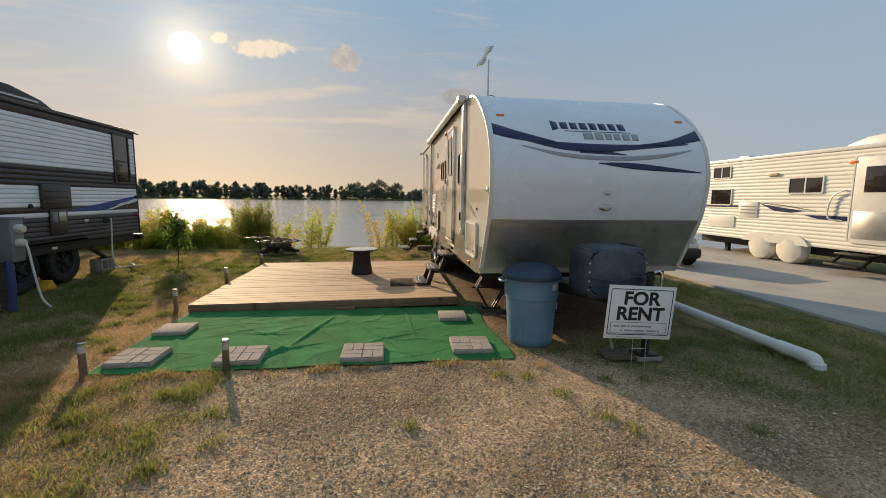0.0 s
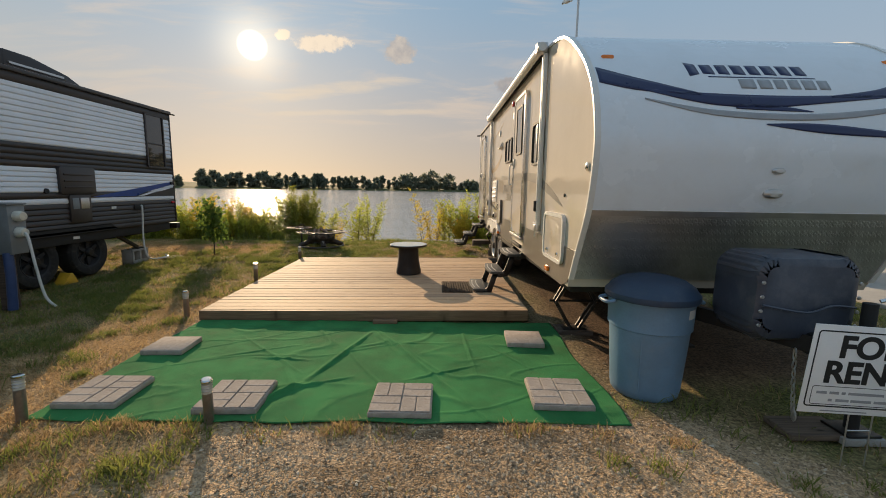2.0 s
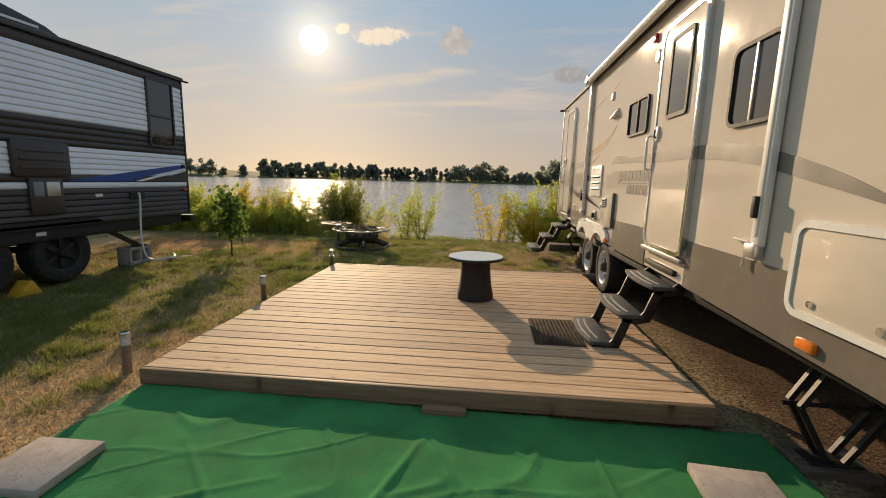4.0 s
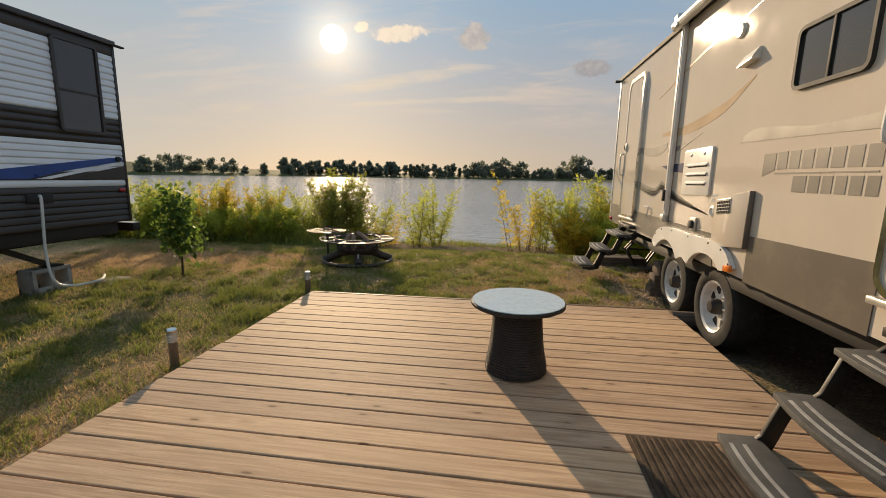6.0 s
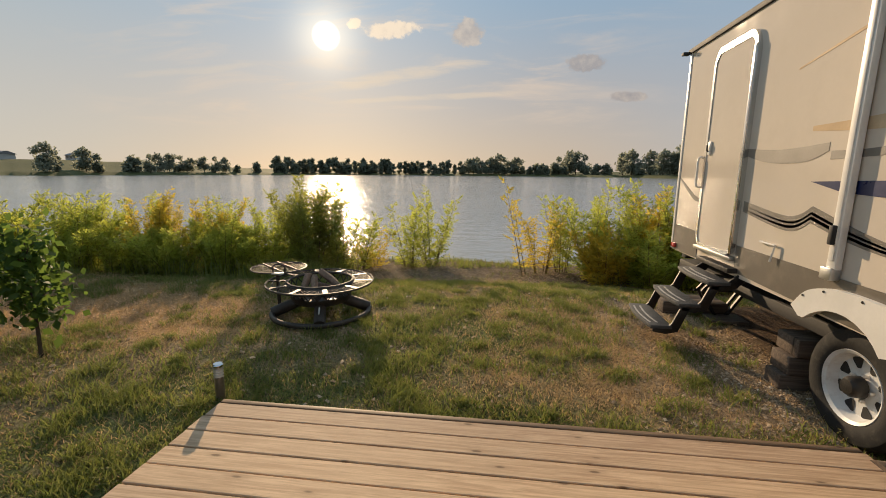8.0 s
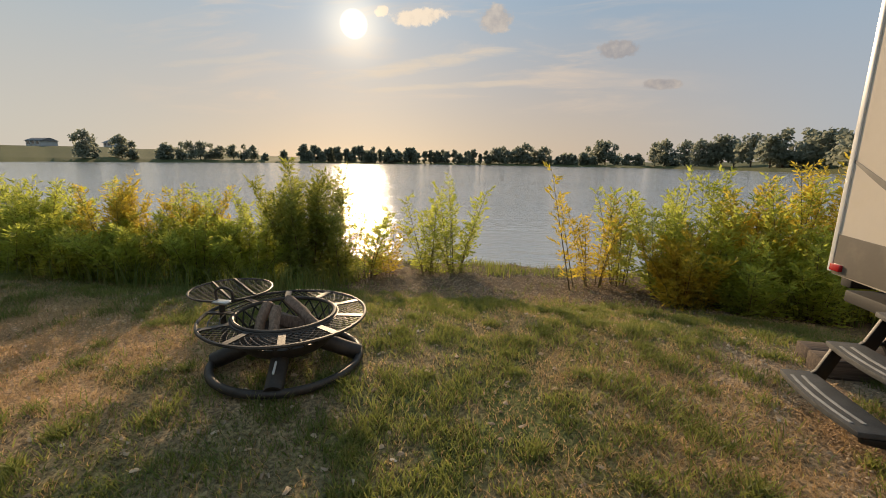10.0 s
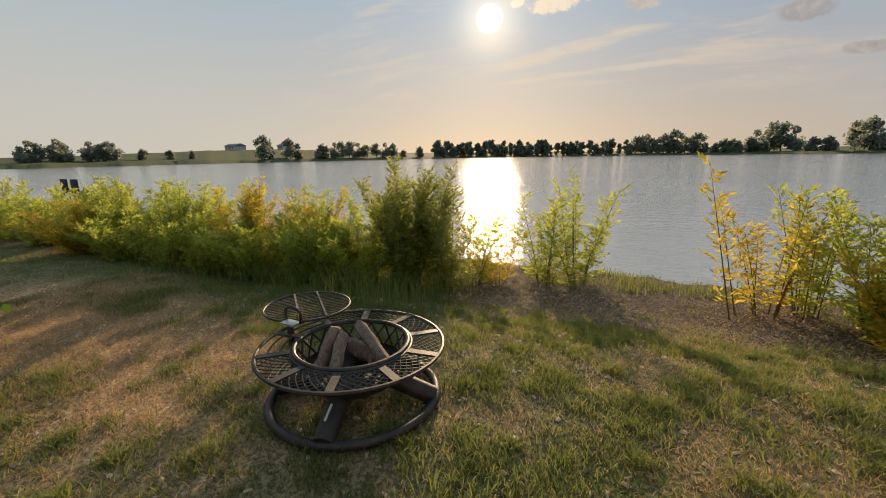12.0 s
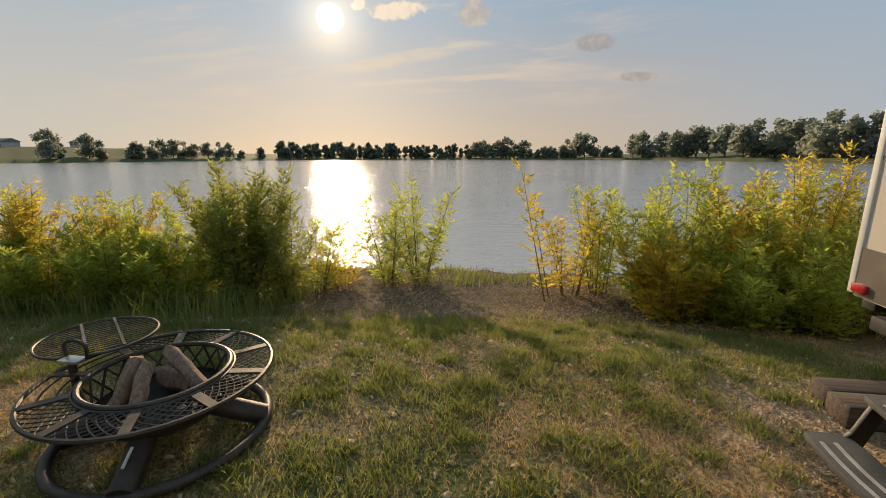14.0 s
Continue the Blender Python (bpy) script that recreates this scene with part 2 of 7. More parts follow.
def tread_plate():
    """Bright aluminium sheet with raised lozenges."""
    m, n = begin("diamond_plate")
    co = n.add("ShaderNodeTexCoord").outputs["Object"]
    heights = []
    for turn in (0.6, -0.6):
        mp = n.add("ShaderNodeMapping", {"Vector": n.add("ShaderNodeMapping", {"Vector": co, "Rotation": (0, turn, 0)}).outputs[0], "Scale": (26, 26, 52)}).outputs[0]
        vor = n.add("ShaderNodeTexVoronoi", {"Vector": mp, "Scale": 1.0, "Randomness": 0.0}).outputs["Distance"]
        heights.append(n.math("SUBTRACT", 1.0, n.ramp(vor, 0.2, 0.5)))
    h = n.math("MAXIMUM", heights[0], heights[1])
    grime = n.noise(co, 2.2, 6.0, 0.65)
    tone = n.mix(n.ramp(grime, 0.35, 0.75), (0.62, 0.62, 0.61, 1), (0.36, 0.35, 0.34, 1))
    bmp = n.add("ShaderNodeBump", {"Strength": 0.5, "Distance": 0.004, "Height": h})
    b = n.add("ShaderNodeBsdfPrincipled", {"Base Color": tone, "Metallic": 0.9, "Roughness": n.math("MULTIPLY_ADD", grime, 0.3, 0.28), "Normal": bmp.outputs[0]})
    finish(n, b.outputs[0])
    return m


def tinted_glass(name, color=(0.045, 0.044, 0.038)):
    m, n = begin(name)
    co = n.add("ShaderNodeTexCoord").outputs["Object"]
    b = n.add("ShaderNodeBsdfPrincipled", {"Base Color": rgba(color), "Roughness": n.math("MULTIPLY_ADD", n.noise(co, 5.0), 0.05, 0.01), "IOR": 1.5, "Coat Weight": 0.6, "Coat Roughness": 0.02})
    finish(n, b.outputs[0])
    return m


M_GROUND = ground_material()
M_WATER = water_material()
M_DECK = wood_material("cedar_boards", (0.80, 0.56, 0.345), (0.50, 0.315, 0.18), "x", rand=0.28, rough=0.72)
# same cedar, darkened: the shade on the deck's front face is in the colour
M_RIM = wood_material("cedar_rim_shaded", (0.29, 0.19, 0.115), (0.18, 0.11, 0.065), "x", rand=0.1)
M_TIMBER = wood_material("old_timber", (0.20, 0.15, 0.11), (0.09, 0.065, 0.05), "x", rand=0.3, rough=0.8)
M_LOG = wood_material("firewood", (0.40, 0.27, 0.18), (0.15, 0.10, 0.07), "z", rand=0.3, rough=0.85, knots=False)
M_CARPET = surface("green_turf_carpet", (0.049, 0.216, 0.072), 0.95, scale=2.2, vary=0.22, fine=210.0, bump=0.9, dirt=(0.10, 0.13, 0.06), dirt_amount=0.22, spec=0.1)
M_PAVER = surface("concrete_paver", (0.43, 0.365, 0.315), 0.9, scale=9.0, vary=0.14, fine=120.0, bump=0.6, dirt=(0.20, 0.16, 0.13), dirt_amount=0.4, rand=0.12, spec=0.2)
M_CONCRETE = surface("road_concrete", (0.42, 0.40, 0.37), 0.9, scale=0.5, vary=0.12, fine=40.0, bump=0.4, dirt=(0.22, 0.20, 0.18), dirt_amount=0.35, spec=0.2)
M_BLOCK = surface("concrete_block", (0.30, 0.29, 0.27), 0.92, scale=8.0, vary=0.15, fine=90.0, bump=0.7, spec=0.2)
M_WHITE = surface("rv_fiberglass", (0.62, 0.55, 0.465), 0.045, scale=1.2, vary=0.03, fine=30.0, bump=0.01, dirt=(0.5, 0.43, 0.34), dirt_amount=0.14, spec=0.22)
M_CAP = surface("rv_front_cap", (0.79, 0.825, 0.87), 0.26, scale=1.2, vary=0.03, fine=30.0, bump=0.01, dirt=(0.55, 0.53, 0.5), dirt_amount=0.15, coat=0.3)
M_SKIRT = surface("rv_grey_skirt", (0.15, 0.128, 0.104), 0.34, scale=2.0, vary=0.08, fine=40.0, bump=0.03, dirt=(0.30, 0.26, 0.2), dirt_amount=0.25)
M_PLATE = tread_plate()
M_TRIM = surface("rv_trim_white", (0.74, 0.72, 0.68), 0.35, scale=4.0, vary=0.05, bump=0.03)
M_CHROME = surface("bright_trim", (0.72, 0.71, 0.69), 0.16, metal=1.0, scale=6.0, vary=0.08, bump=0.03)
M_ALU = surface("brushed_aluminium", (0.55, 0.54, 0.53), 0.38, metal=0.9, scale=6.0, vary=0.1, bump=0.06)
M_NAVY = surface("navy_decal", (0.012, 0.02, 0.085), 0.3, scale=6.0, vary=0.1, bump=0.01)
M_GREY = surface("grey_decal", (0.34, 0.35, 0.37), 0.35, scale=6.0, vary=0.08, bump=0.01)
M_TAUPE = surface("taupe_decal", (0.19, 0.17, 0.145), 0.35, scale=6.0, vary=0.1, bump=0.01)
M_TAN = surface("tan_decal", (0.58, 0.43, 0.27), 0.12, scale=4.0, vary=0.1, bump=0.01, spec=0.3)
M_BLUE = surface("blue_decal", (0.02, 0.06, 0.26), 0.3, scale=6.0, vary=0.12, bump=0.01)
M_GLASS = tinted_glass("tinted_glass")
M_GLASS_BROWN = tinted_glass("brown_glass", (0.03, 0.022, 0.02))
M_BLACK = surface("black_plastic", (0.016, 0.016, 0.017), 0.7, scale=8.0, vary=0.25, bump=0.1)
M_STEEL = surface("black_steel", (0.02, 0.019, 0.018), 0.5, metal=0.3, scale=10.0, vary=0.3, fine=120.0, bump=0.3, dirt=(0.09, 0.05, 0.03), dirt_amount=0.3)
M_RUBBER = surface("tyre_rubber", (0.022, 0.021, 0.02), 0.8, scale=6.0, vary=0.25, bump=0.3, dirt=(0.10, 0.085, 0.07), dirt_amount=0.3, spec=0.3)
M_RIMWHITE = surface("white_wheel", (0.66, 0.66, 0.65), 0.4, scale=8.0, vary=0.06, bump=0.05, dirt=(0.3, 0.24, 0.18), dirt_amount=0.3)
M_CHASSIS = surface("chassis_black", (0.018, 0.016, 0.015), 0.75, scale=5.0, vary=0.3, bump=0.2)
M_AMBER = surface("amber_lens", (0.80, 0.20, 0.015), 0.18, scale=20.0, vary=0.1, bump=0.02, coat=0.5)
M_RED = surface("red_lens", (0.45, 0.015, 0.02), 0.18, scale=20.0, vary=0.1, bump=0.02, coat=0.5)
M_BIN = surface("blue_bin_plastic", (0.15, 0.26, 0.39), 0.5, scale=4.0, vary=0.12, fine=80.0, bump=0.1, dirt=(0.22, 0.27, 0.32), dirt_amount=0.25)
M_LID = surface("navy_lid_plastic", (0.030, 0.055, 0.10), 0.5, scale=4.0, vary=0.15, fine=80.0, bump=0.1, dirt=(0.12, 0.13, 0.15), dirt_amount=0.2)
M_COVER = surface("tank_cover_plastic", (0.05, 0.06, 0.085), 0.36, scale=3.0, vary=0.2, fine=60.0, bump=0.12, dirt=(0.16, 0.16, 0.17), dirt_amount=0.3)
M_SIGN = surface("white_sign_plastic", (0.80, 0.80, 0.79), 0.45, scale=5.0, vary=0.03, bump=0.02)
M_INK = surface("black_print", (0.012, 0.012, 0.013), 0.5, scale=20.0, vary=0.1, bump=0.0)
M_INK_GREY = surface("grey_print", (0.30, 0.30, 0.31), 0.5, scale=20.0, vary=0.1, bump=0.0)
M_PVC = surface("white_pvc", (0.74, 0.74, 0.73), 0.35, scale=3.0, vary=0.05, bump=0.03, dirt=(0.4, 0.37, 0.32), dirt_amount=0.2)
M_POST = surface("bronze_post", (0.34, 0.29, 0.25), 0.36, metal=0.7, scale=20.0, vary=0.15, bump=0.05)
M_WICKER = surface("dark_wicker", (0.030, 0.022, 0.019), 0.6, scale=6.0, vary=0.3, fine=150.0, bump=0.9)
M_TABLEGLASS = surface("frosted_table_glass", (0.58, 0.65, 0.65), 0.12, scale=30.0, vary=0.08, fine=160.0, bump=0.05, coat=0.7)
M_MAT = surface("brown_coir_mat", (0.085, 0.062, 0.045), 0.95, scale=10.0, vary=0.3, fine=220.0, bump=1.0, spec=0.1)
M_GRIP = surface("step_grip", (0.07, 0.068, 0.066), 0.7, scale=12.0, vary=0.25, fine=220.0, bump=0.7)
M_GRIPSTRIPE = surface("step_grip_glare", (0.40, 0.385, 0.36), 0.6, scale=12.0, vary=0.2, fine=200.0, bump=0.5)
M_PITSTEEL = surface("fire_pit_steel", (0.068, 0.055, 0.045), 0.52, metal=0.55, scale=9.0, vary=0.3, fine=120.0, bump=0.3, dirt=(0.11, 0.07, 0.045), dirt_amount=0.3)
M_LIGHTGLASS = surface("clear_lamp_plastic", (0.62, 0.60, 0.52), 0.12, scale=20.0, vary=0.1, bump=0.05, coat=0.6)
M_BROWN = surface("brown_siding", (0.038, 0.030, 0.028), 0.42, scale=2.0, vary=0.12, fine=60.0, bump=0.05)
M_SIDING = surface("pale_siding", (0.74, 0.765, 0.81), 0.42, scale=1.5, vary=0.05, fine=60.0, bump=0.03)
M_CREAM = surface("cream_siding", (0.80, 0.77, 0.70), 0.4, scale=1.5, vary=0.04, fine=60.0, bump=0.03)
M_CANVAS = surface("white_wheel_cover", (0.72, 0.69, 0.62), 0.85, scale=4.0, vary=0.08, fine=90.0, bump=0.5)
M_GALV = surface("grey_utility_box", (0.20, 0.22, 0.23), 0.55, metal=0.2, scale=6.0, vary=0.1, bump=0.08)
M_HOSE = surface("white_hose", (0.62, 0.62, 0.60), 0.5, scale=10.0, vary=0.08, bump=0.1)
M_BLUEHOSE = surface("blue_hose", (0.03, 0.06, 0.16), 0.5, scale=10.0, vary=0.1, bump=0.1)
M_YELLOW = surface("yellow_chock", (0.60, 0.33, 0.02), 0.5, scale=10.0, vary=0.1, bump=0.05)
M_LABEL = surface("white_label", (0.62, 0.62, 0.60), 0.6, scale=20.0, vary=0.08, bump=0.02)
M_BARK = surface("bark", (0.10, 0.075, 0.05), 0.9, scale=14.0, vary=0.3, fine=120.0, bump=0.8, spec=0.2)
M_STEM = surface("willow_stem", (0.17, 0.13, 0.06), 0.8, scale=14.0, vary=0.25, fine=120.0, bump=0.5, spec=0.2)
M_LEAF = leaf_material("willow_leaf_green", (0.18, 0.255, 0.055), (0.43, 0.46, 0.09), (0.86, 0.84, 0.125), 0.66)
M_LEAF_Y = leaf_material("willow_leaf_yellow", (0.33, 0.31, 0.05), (0.66, 0.48, 0.07), (0.88, 0.64, 0.07), 0.66)
M_LEAF_OLIVE = leaf_material("willow_leaf_olive", (0.14, 0.19, 0.045), (0.33, 0.35, 0.08), (0.66, 0.62, 0.10), 0.58)
M_LEAF_D = leaf_material("sapling_leaf", (0.06, 0.115, 0.03), (0.11, 0.17, 0.04), (0.22, 0.32, 0.05))
# far leaves: the haze over the lake is mixed into this paler, greyer green
M_FARLEAF = leaf_material("far_leaf_hazed", (0.20, 0.225, 0.165), (0.26, 0.28, 0.21), (0.42, 0.42, 0.32), 0.62)
M_GRASS = leaf_material("grass_blade", (0.10, 0.15, 0.036), (0.30, 0.28, 0.09), (0.38, 0.40, 0.09), 0.5)
M_STRAW = leaf_material("dry_blade", (0.36, 0.24, 0.125), (0.56, 0.395, 0.215), (0.58, 0.41, 0.20))
M_FARWALL = surface("far_house_wall", (0.50, 0.48, 0.45), 0.8, scale=0.4, vary=0.1)
M_FARROOF = surface("far_house_roof", (0.2, 0.19, 0.19), 0.8, scale=0.4, vary=0.15)


# ---------------------------------------------------------------- mesh helpers
BASE = {}


def part(name, bm, material, parent=None, label="", sharp=38.0):
    """Link a bmesh, given in world coordinates, as one mesh object under its thing or part."""
    off = BASE.get(parent.name, Vector()) if parent else Vector()
    if off.length:
        bmesh.ops.translate(bm, verts=bm.verts, vec=-off)
    me = bpy.data.meshes.new(name)
    bm.to_mesh(me)
    bm.free()
    me.materials.append(material)
    me.shade_smooth()
    me.set_sharp_from_angle(angle=radians(sharp))
    ob = new(name, me)
    if parent:
        ob.parent = parent
        BASE[ob.name] = off
    if label:
        tagged(ob, label)
    return ob


def thing(name, loc, label, category, group="", kind=""):
    ob = new(name)
    ob.empty_display_size = 0.1
    ob.location = loc
    BASE[ob.name] = Vector(loc)
    return tagged(ob, label, category, group, kind)


def bx(x0, x1, y0, y1, z0, z1, bev=0.0, seg=2, bm=None):
    bm = bm or bmesh.new()
    geo = bmesh.ops.create_cube(bm, size=1.0, matrix=Matrix.LocRotScale(((x0 + x1) / 2, (y0 + y1) / 2, (z0 + z1) / 2), None, (abs(x1 - x0), abs(y1 - y0), abs(z1 - z0))))
    if bev:
        edges = list({e for v in geo["verts"] for e in v.link_edges})
        bmesh.ops.bevel(bm, geom=edges, offset=bev, segments=seg, affect="EDGES", profile=0.5)
    return bm


def tube(pts, r, seg=8, r1=None, bm=None, closed=False):
    """A round bar along points, tapering from r to r1."""
    bm = bm or bmesh.new()
    pts = [Vector(p) for p in pts]
    r1 = r if r1 is None else r1
    n = len(pts)
    rings, side = [], None
    for i, p in enumerate(pts):
        a, b = (pts[i - 1] if i or closed else p), (pts[(i + 1) % n] if i < n - 1 or closed else p)
        d = (b - a).normalized()
        if side is None:
            side = d.orthogonal().normalized()
        side = (side - d * side.dot(d)).normalized()
        up = d.cross(side)
        rad = r + (r1 - r) * i / max(n - 1, 1)
        rings.append([bm.verts.new(p + (side * math.cos(t) + up * math.sin(t)) * rad) for t in (2 * math.pi * k / seg for k in range(seg))])
    for i in range(n if closed else n - 1):
        q, s = rings[i], rings[(i + 1) % n]
        for k in range(seg):
            bm.faces.new((q[k], q[(k + 1) % seg], s[(k + 1) % seg], s[k]))
    if not closed:
        bm.faces.new(rings[0][::-1])
        bm.faces.new(rings[-1])
    return bm


def lathe(profile, c, seg=24, axis="z", bm=None, caps=True):
    """Turn a profile of (radius, height) round an axis through c."""
    bm = bm or bmesh.new()
    c = Vector(c)
    rings = []
    for r, h in profile:
        ring = []
        for k in range(seg):
            t = 2 * math.pi * k / seg
            a, b = r * math.cos(t), r * math.sin(t)
            ring.append(bm.verts.new(c + Vector({"z": (a, b, h), "x": (h, a, b), "y": (b, h, a)}[axis])))
        rings.append(ring)
    for q, s in zip(rings, rings[1:]):
        for k in range(seg):
            bm.faces.new((q[k], q[(k + 1) % seg], s[(k + 1) % seg], s[k]))
    for ring, flip in ((rings[0], True), (rings[-1], False)):
        if caps and (ring[0].co - ring[seg // 2].co).length > 1e-5:
            bm.faces.new(ring[::-1] if flip else ring)
    bmesh.ops.remove_doubles(bm, verts=bm.verts, dist=1e-6)
    return bm


def circle(c, r, n=32, tilt=None):
    return [Vector(c) + Vector((r * math.cos(2 * math.pi * k / n), r * math.sin(2 * math.pi * k / n), 0)) for k in range(n)]


def prism(poly, axis, a0, a1, bm=None, bev=0.0):
    """Push a flat outline along an axis. Outlines on x are (y, z), on y (x, z), on z (x, y)."""
    bm = bm or bmesh.new()

    def at(p, a):
        return {"x": (a, p[0], p[1]), "y": (p[0], a, p[1]), "z": (p[0], p[1], a)}[axis]
    lo = [bm.verts.new(at(p, a0)) for p in poly]
    hi = [bm.verts.new(at(p, a1)) for p in poly]
    n = len(poly)
    faces = [bm.faces.new(lo[::-1]), bm.faces.new(hi)]
    for k in range(n):
        faces.append(bm.faces.new((lo[k], lo[(k + 1) % n], hi[(k + 1) % n], hi[k])))
    bmesh.ops.recalc_face_normals(bm, faces=faces)
    if bev:
        bmesh.ops.bevel(bm, geom=[e for e in bm.edges], offset=bev, segments=2, affect="EDGES", profile=0.5)
    return bm


def rounded(a0, a1, b0, b1, r, n=5):
    pts = []
    for ca, cb, start in ((a1 - r, b1 - r, 0), (a0 + r, b1 - r, 90), (a0 + r, b0 + r, 180), (a1 - r, b0 + r, 270)):
        for k in range(n + 1):
            t = radians(start + 90 * k / n)
            pts.append((ca + r * math.cos(t), cb + r * math.sin(t)))
    return pts


def frame_ring(a0, a1, b0, b1, r, width, axis, d0, d1):
    """A rounded frame between two outlines."""
    bm = bmesh.new()
    outer = rounded(a0, a1, b0, b1, r)
    inner = rounded(a0 + width, a1 - width, b0 + width, b1 - width, max(r - width, 0.006))

    def at(p, d):
        return {"x": (d, p[0], p[1]), "y": (p[0], d, p[1]), "z": (p[0], p[1], d)}[axis]
    loops = [[bm.verts.new(at(p, d)) for p in poly] for poly, d in ((outer, d0), (outer, d1), (inner, d1), (inner, d0))]
    n = len(outer)
    for i in range(4):
        q, s = loops[i], loops[(i + 1) % 4]
        for k in range(n):
            bm.faces.new((q[k], q[(k + 1) % n], s[(k + 1) % n], s[k]))
    bmesh.ops.recalc_face_normals(bm, faces=bm.faces)
    return bm


def smooth_line(pts, steps=6):
    """Catmull-Rom through points."""
    res = []
    for i in range(len(pts) - 1):
        p0, p1, p2, p3 = (np.array(pts[max(0, min(len(pts) - 1, i + k))], float) for k in (-1, 0, 1, 2))
        for s in range(steps):
            t = s / steps
            res.append(tuple(0.5 * (2 * p1 + (p2 - p0) * t + (2 * p0 - 5 * p1 + 4 * p2 - p3) * t * t + (3 * p1 - p0 - 3 * p2 + p3) * t ** 3)))
    res.append(tuple(pts[-1]))
    return res


def fast_mesh(name, verts, faces_flat, loops_per_face, material):
    """A mesh from arrays; all faces have the same corner count, or a list of counts."""
    me = bpy.data.meshes.new(name)
    counts = np.full(len(faces_flat) // loops_per_face, loops_per_face, np.int32) if np.isscalar(loops_per_face) else np.asarray(loops_per_face, np.int32)
    me.vertices.add(len(verts))
    me.vertices.foreach_set("co", np.asarray(verts, np.float32).ravel())
    me.loops.add(len(faces_flat))
    me.loops.foreach_set("vertex_index", np.asarray(faces_flat, np.int32))
    me.polygons.add(len(counts))
    me.polygons.foreach_set("loop_start", np.concatenate(([0], np.cumsum(counts)[:-1])).astype(np.int32))
    me.update(calc_edges=True)
    me.materials.append(material)
    return me


# ---------------------------------------------------------------- the lie of the land
def hash_grid(ix, iy, seed):
    h = np.sin(ix * 127.1 + iy * 311.7 + seed * 74.7) * 43758.5453
    return h - np.floor(h)


def tone_noise(x, y, size, seed=0):
    """Smooth value noise with features of the given size in metres."""
    x, y = np.asarray(x, float) / size, np.asarray(y, float) / size
    ix, iy = np.floor(x), np.floor(y)
    fx, fy = x - ix, y - iy
    fx, fy = fx * fx * (3 - 2 * fx), fy * fy * (3 - 2 * fy)
    a, b = hash_grid(ix, iy, seed), hash_grid(ix + 1, iy, seed)
    c, d = hash_grid(ix, iy + 1, seed), hash_grid(ix + 1, iy + 1, seed)
    return a * (1 - fx) * (1 - fy) + b * fx * (1 - fy) + c * (1 - fx) * fy + d * fx * fy


def fractal(x, y, size, seed=0):
    return (tone_noise(x, y, size, seed) + 0.5 * tone_noise(x, y, size / 2.3, seed + 3) + 0.25 * tone_noise(x, y, size / 5.1, seed + 7)) / 1.75


def step(e0, e1, x):
    t = np.clip((x - e0) / (e1 - e0), 0, 1)
    return t * t * (3 - 2 * t)


WATER_Z = -0.45
SHORE_BEARING = [-95, -75, -60, -45, -30, -15, 0, 12, 22, 32, 42, 52, 65, 80, 95]
SHORE_RANGE = [150, 170, 190, 215, 270, 290, 285, 260, 215, 165, 130, 105, 80, 60, 45]


def land_height(x, y):
    x, y = np.asarray(x, float), np.asarray(y, float)
    wave = 0.25 * np.sin(x * 0.7) + 0.3 * tone_noise(x, y * 0, 1.7, 5) - 0.15
    near = -0.34 * step(6.2, 8.8, y - wave) - 0.16 * step(8.8, 11.5, y - wave) - 0.9 * step(11.4, 15.0, y)
    near = near + 0.05 * step(2.6, 4.6, y) * (1 - step(6.0, 7.5, y)) * step(9.0, 6.0, x)
    near = near + (0.035 * (fractal(x, y, 0.9, 2) - 0.5) + 0.03 * (fractal(x, y, 0.4, 15) - 0.5)) * step(3.6, 4.6, y) + 0.02 * (fractal(x, y, 0.5, 9) - 0.5)
    r = np.hypot(x - 1.5, y - 3)
    bearing = np.degrees(np.arctan2(x - 1.5, y - 3))
    far = np.interp(bearing, SHORE_BEARING, SHORE_RANGE) * (1 + 0.03 * np.sin(bearing * 0.9) + 0.012 * np.sin(bearing * 3.1))
    rise = step(0.99, 1.012, r / far) * 2.1
    hills = step(1.0, 1.45, r / far) * (2.0 + 4.0 * np.exp(-((bearing + 50) / 17.0) ** 2) + 2.0 * np.exp(-((bearing - 45) / 25.0) ** 2))
    front = step(9.0, 13.0, y)
    inland = -0.35 * step(14.0, 60.0, r) * (1 - front)
    return near + front * (rise + hills) + inland


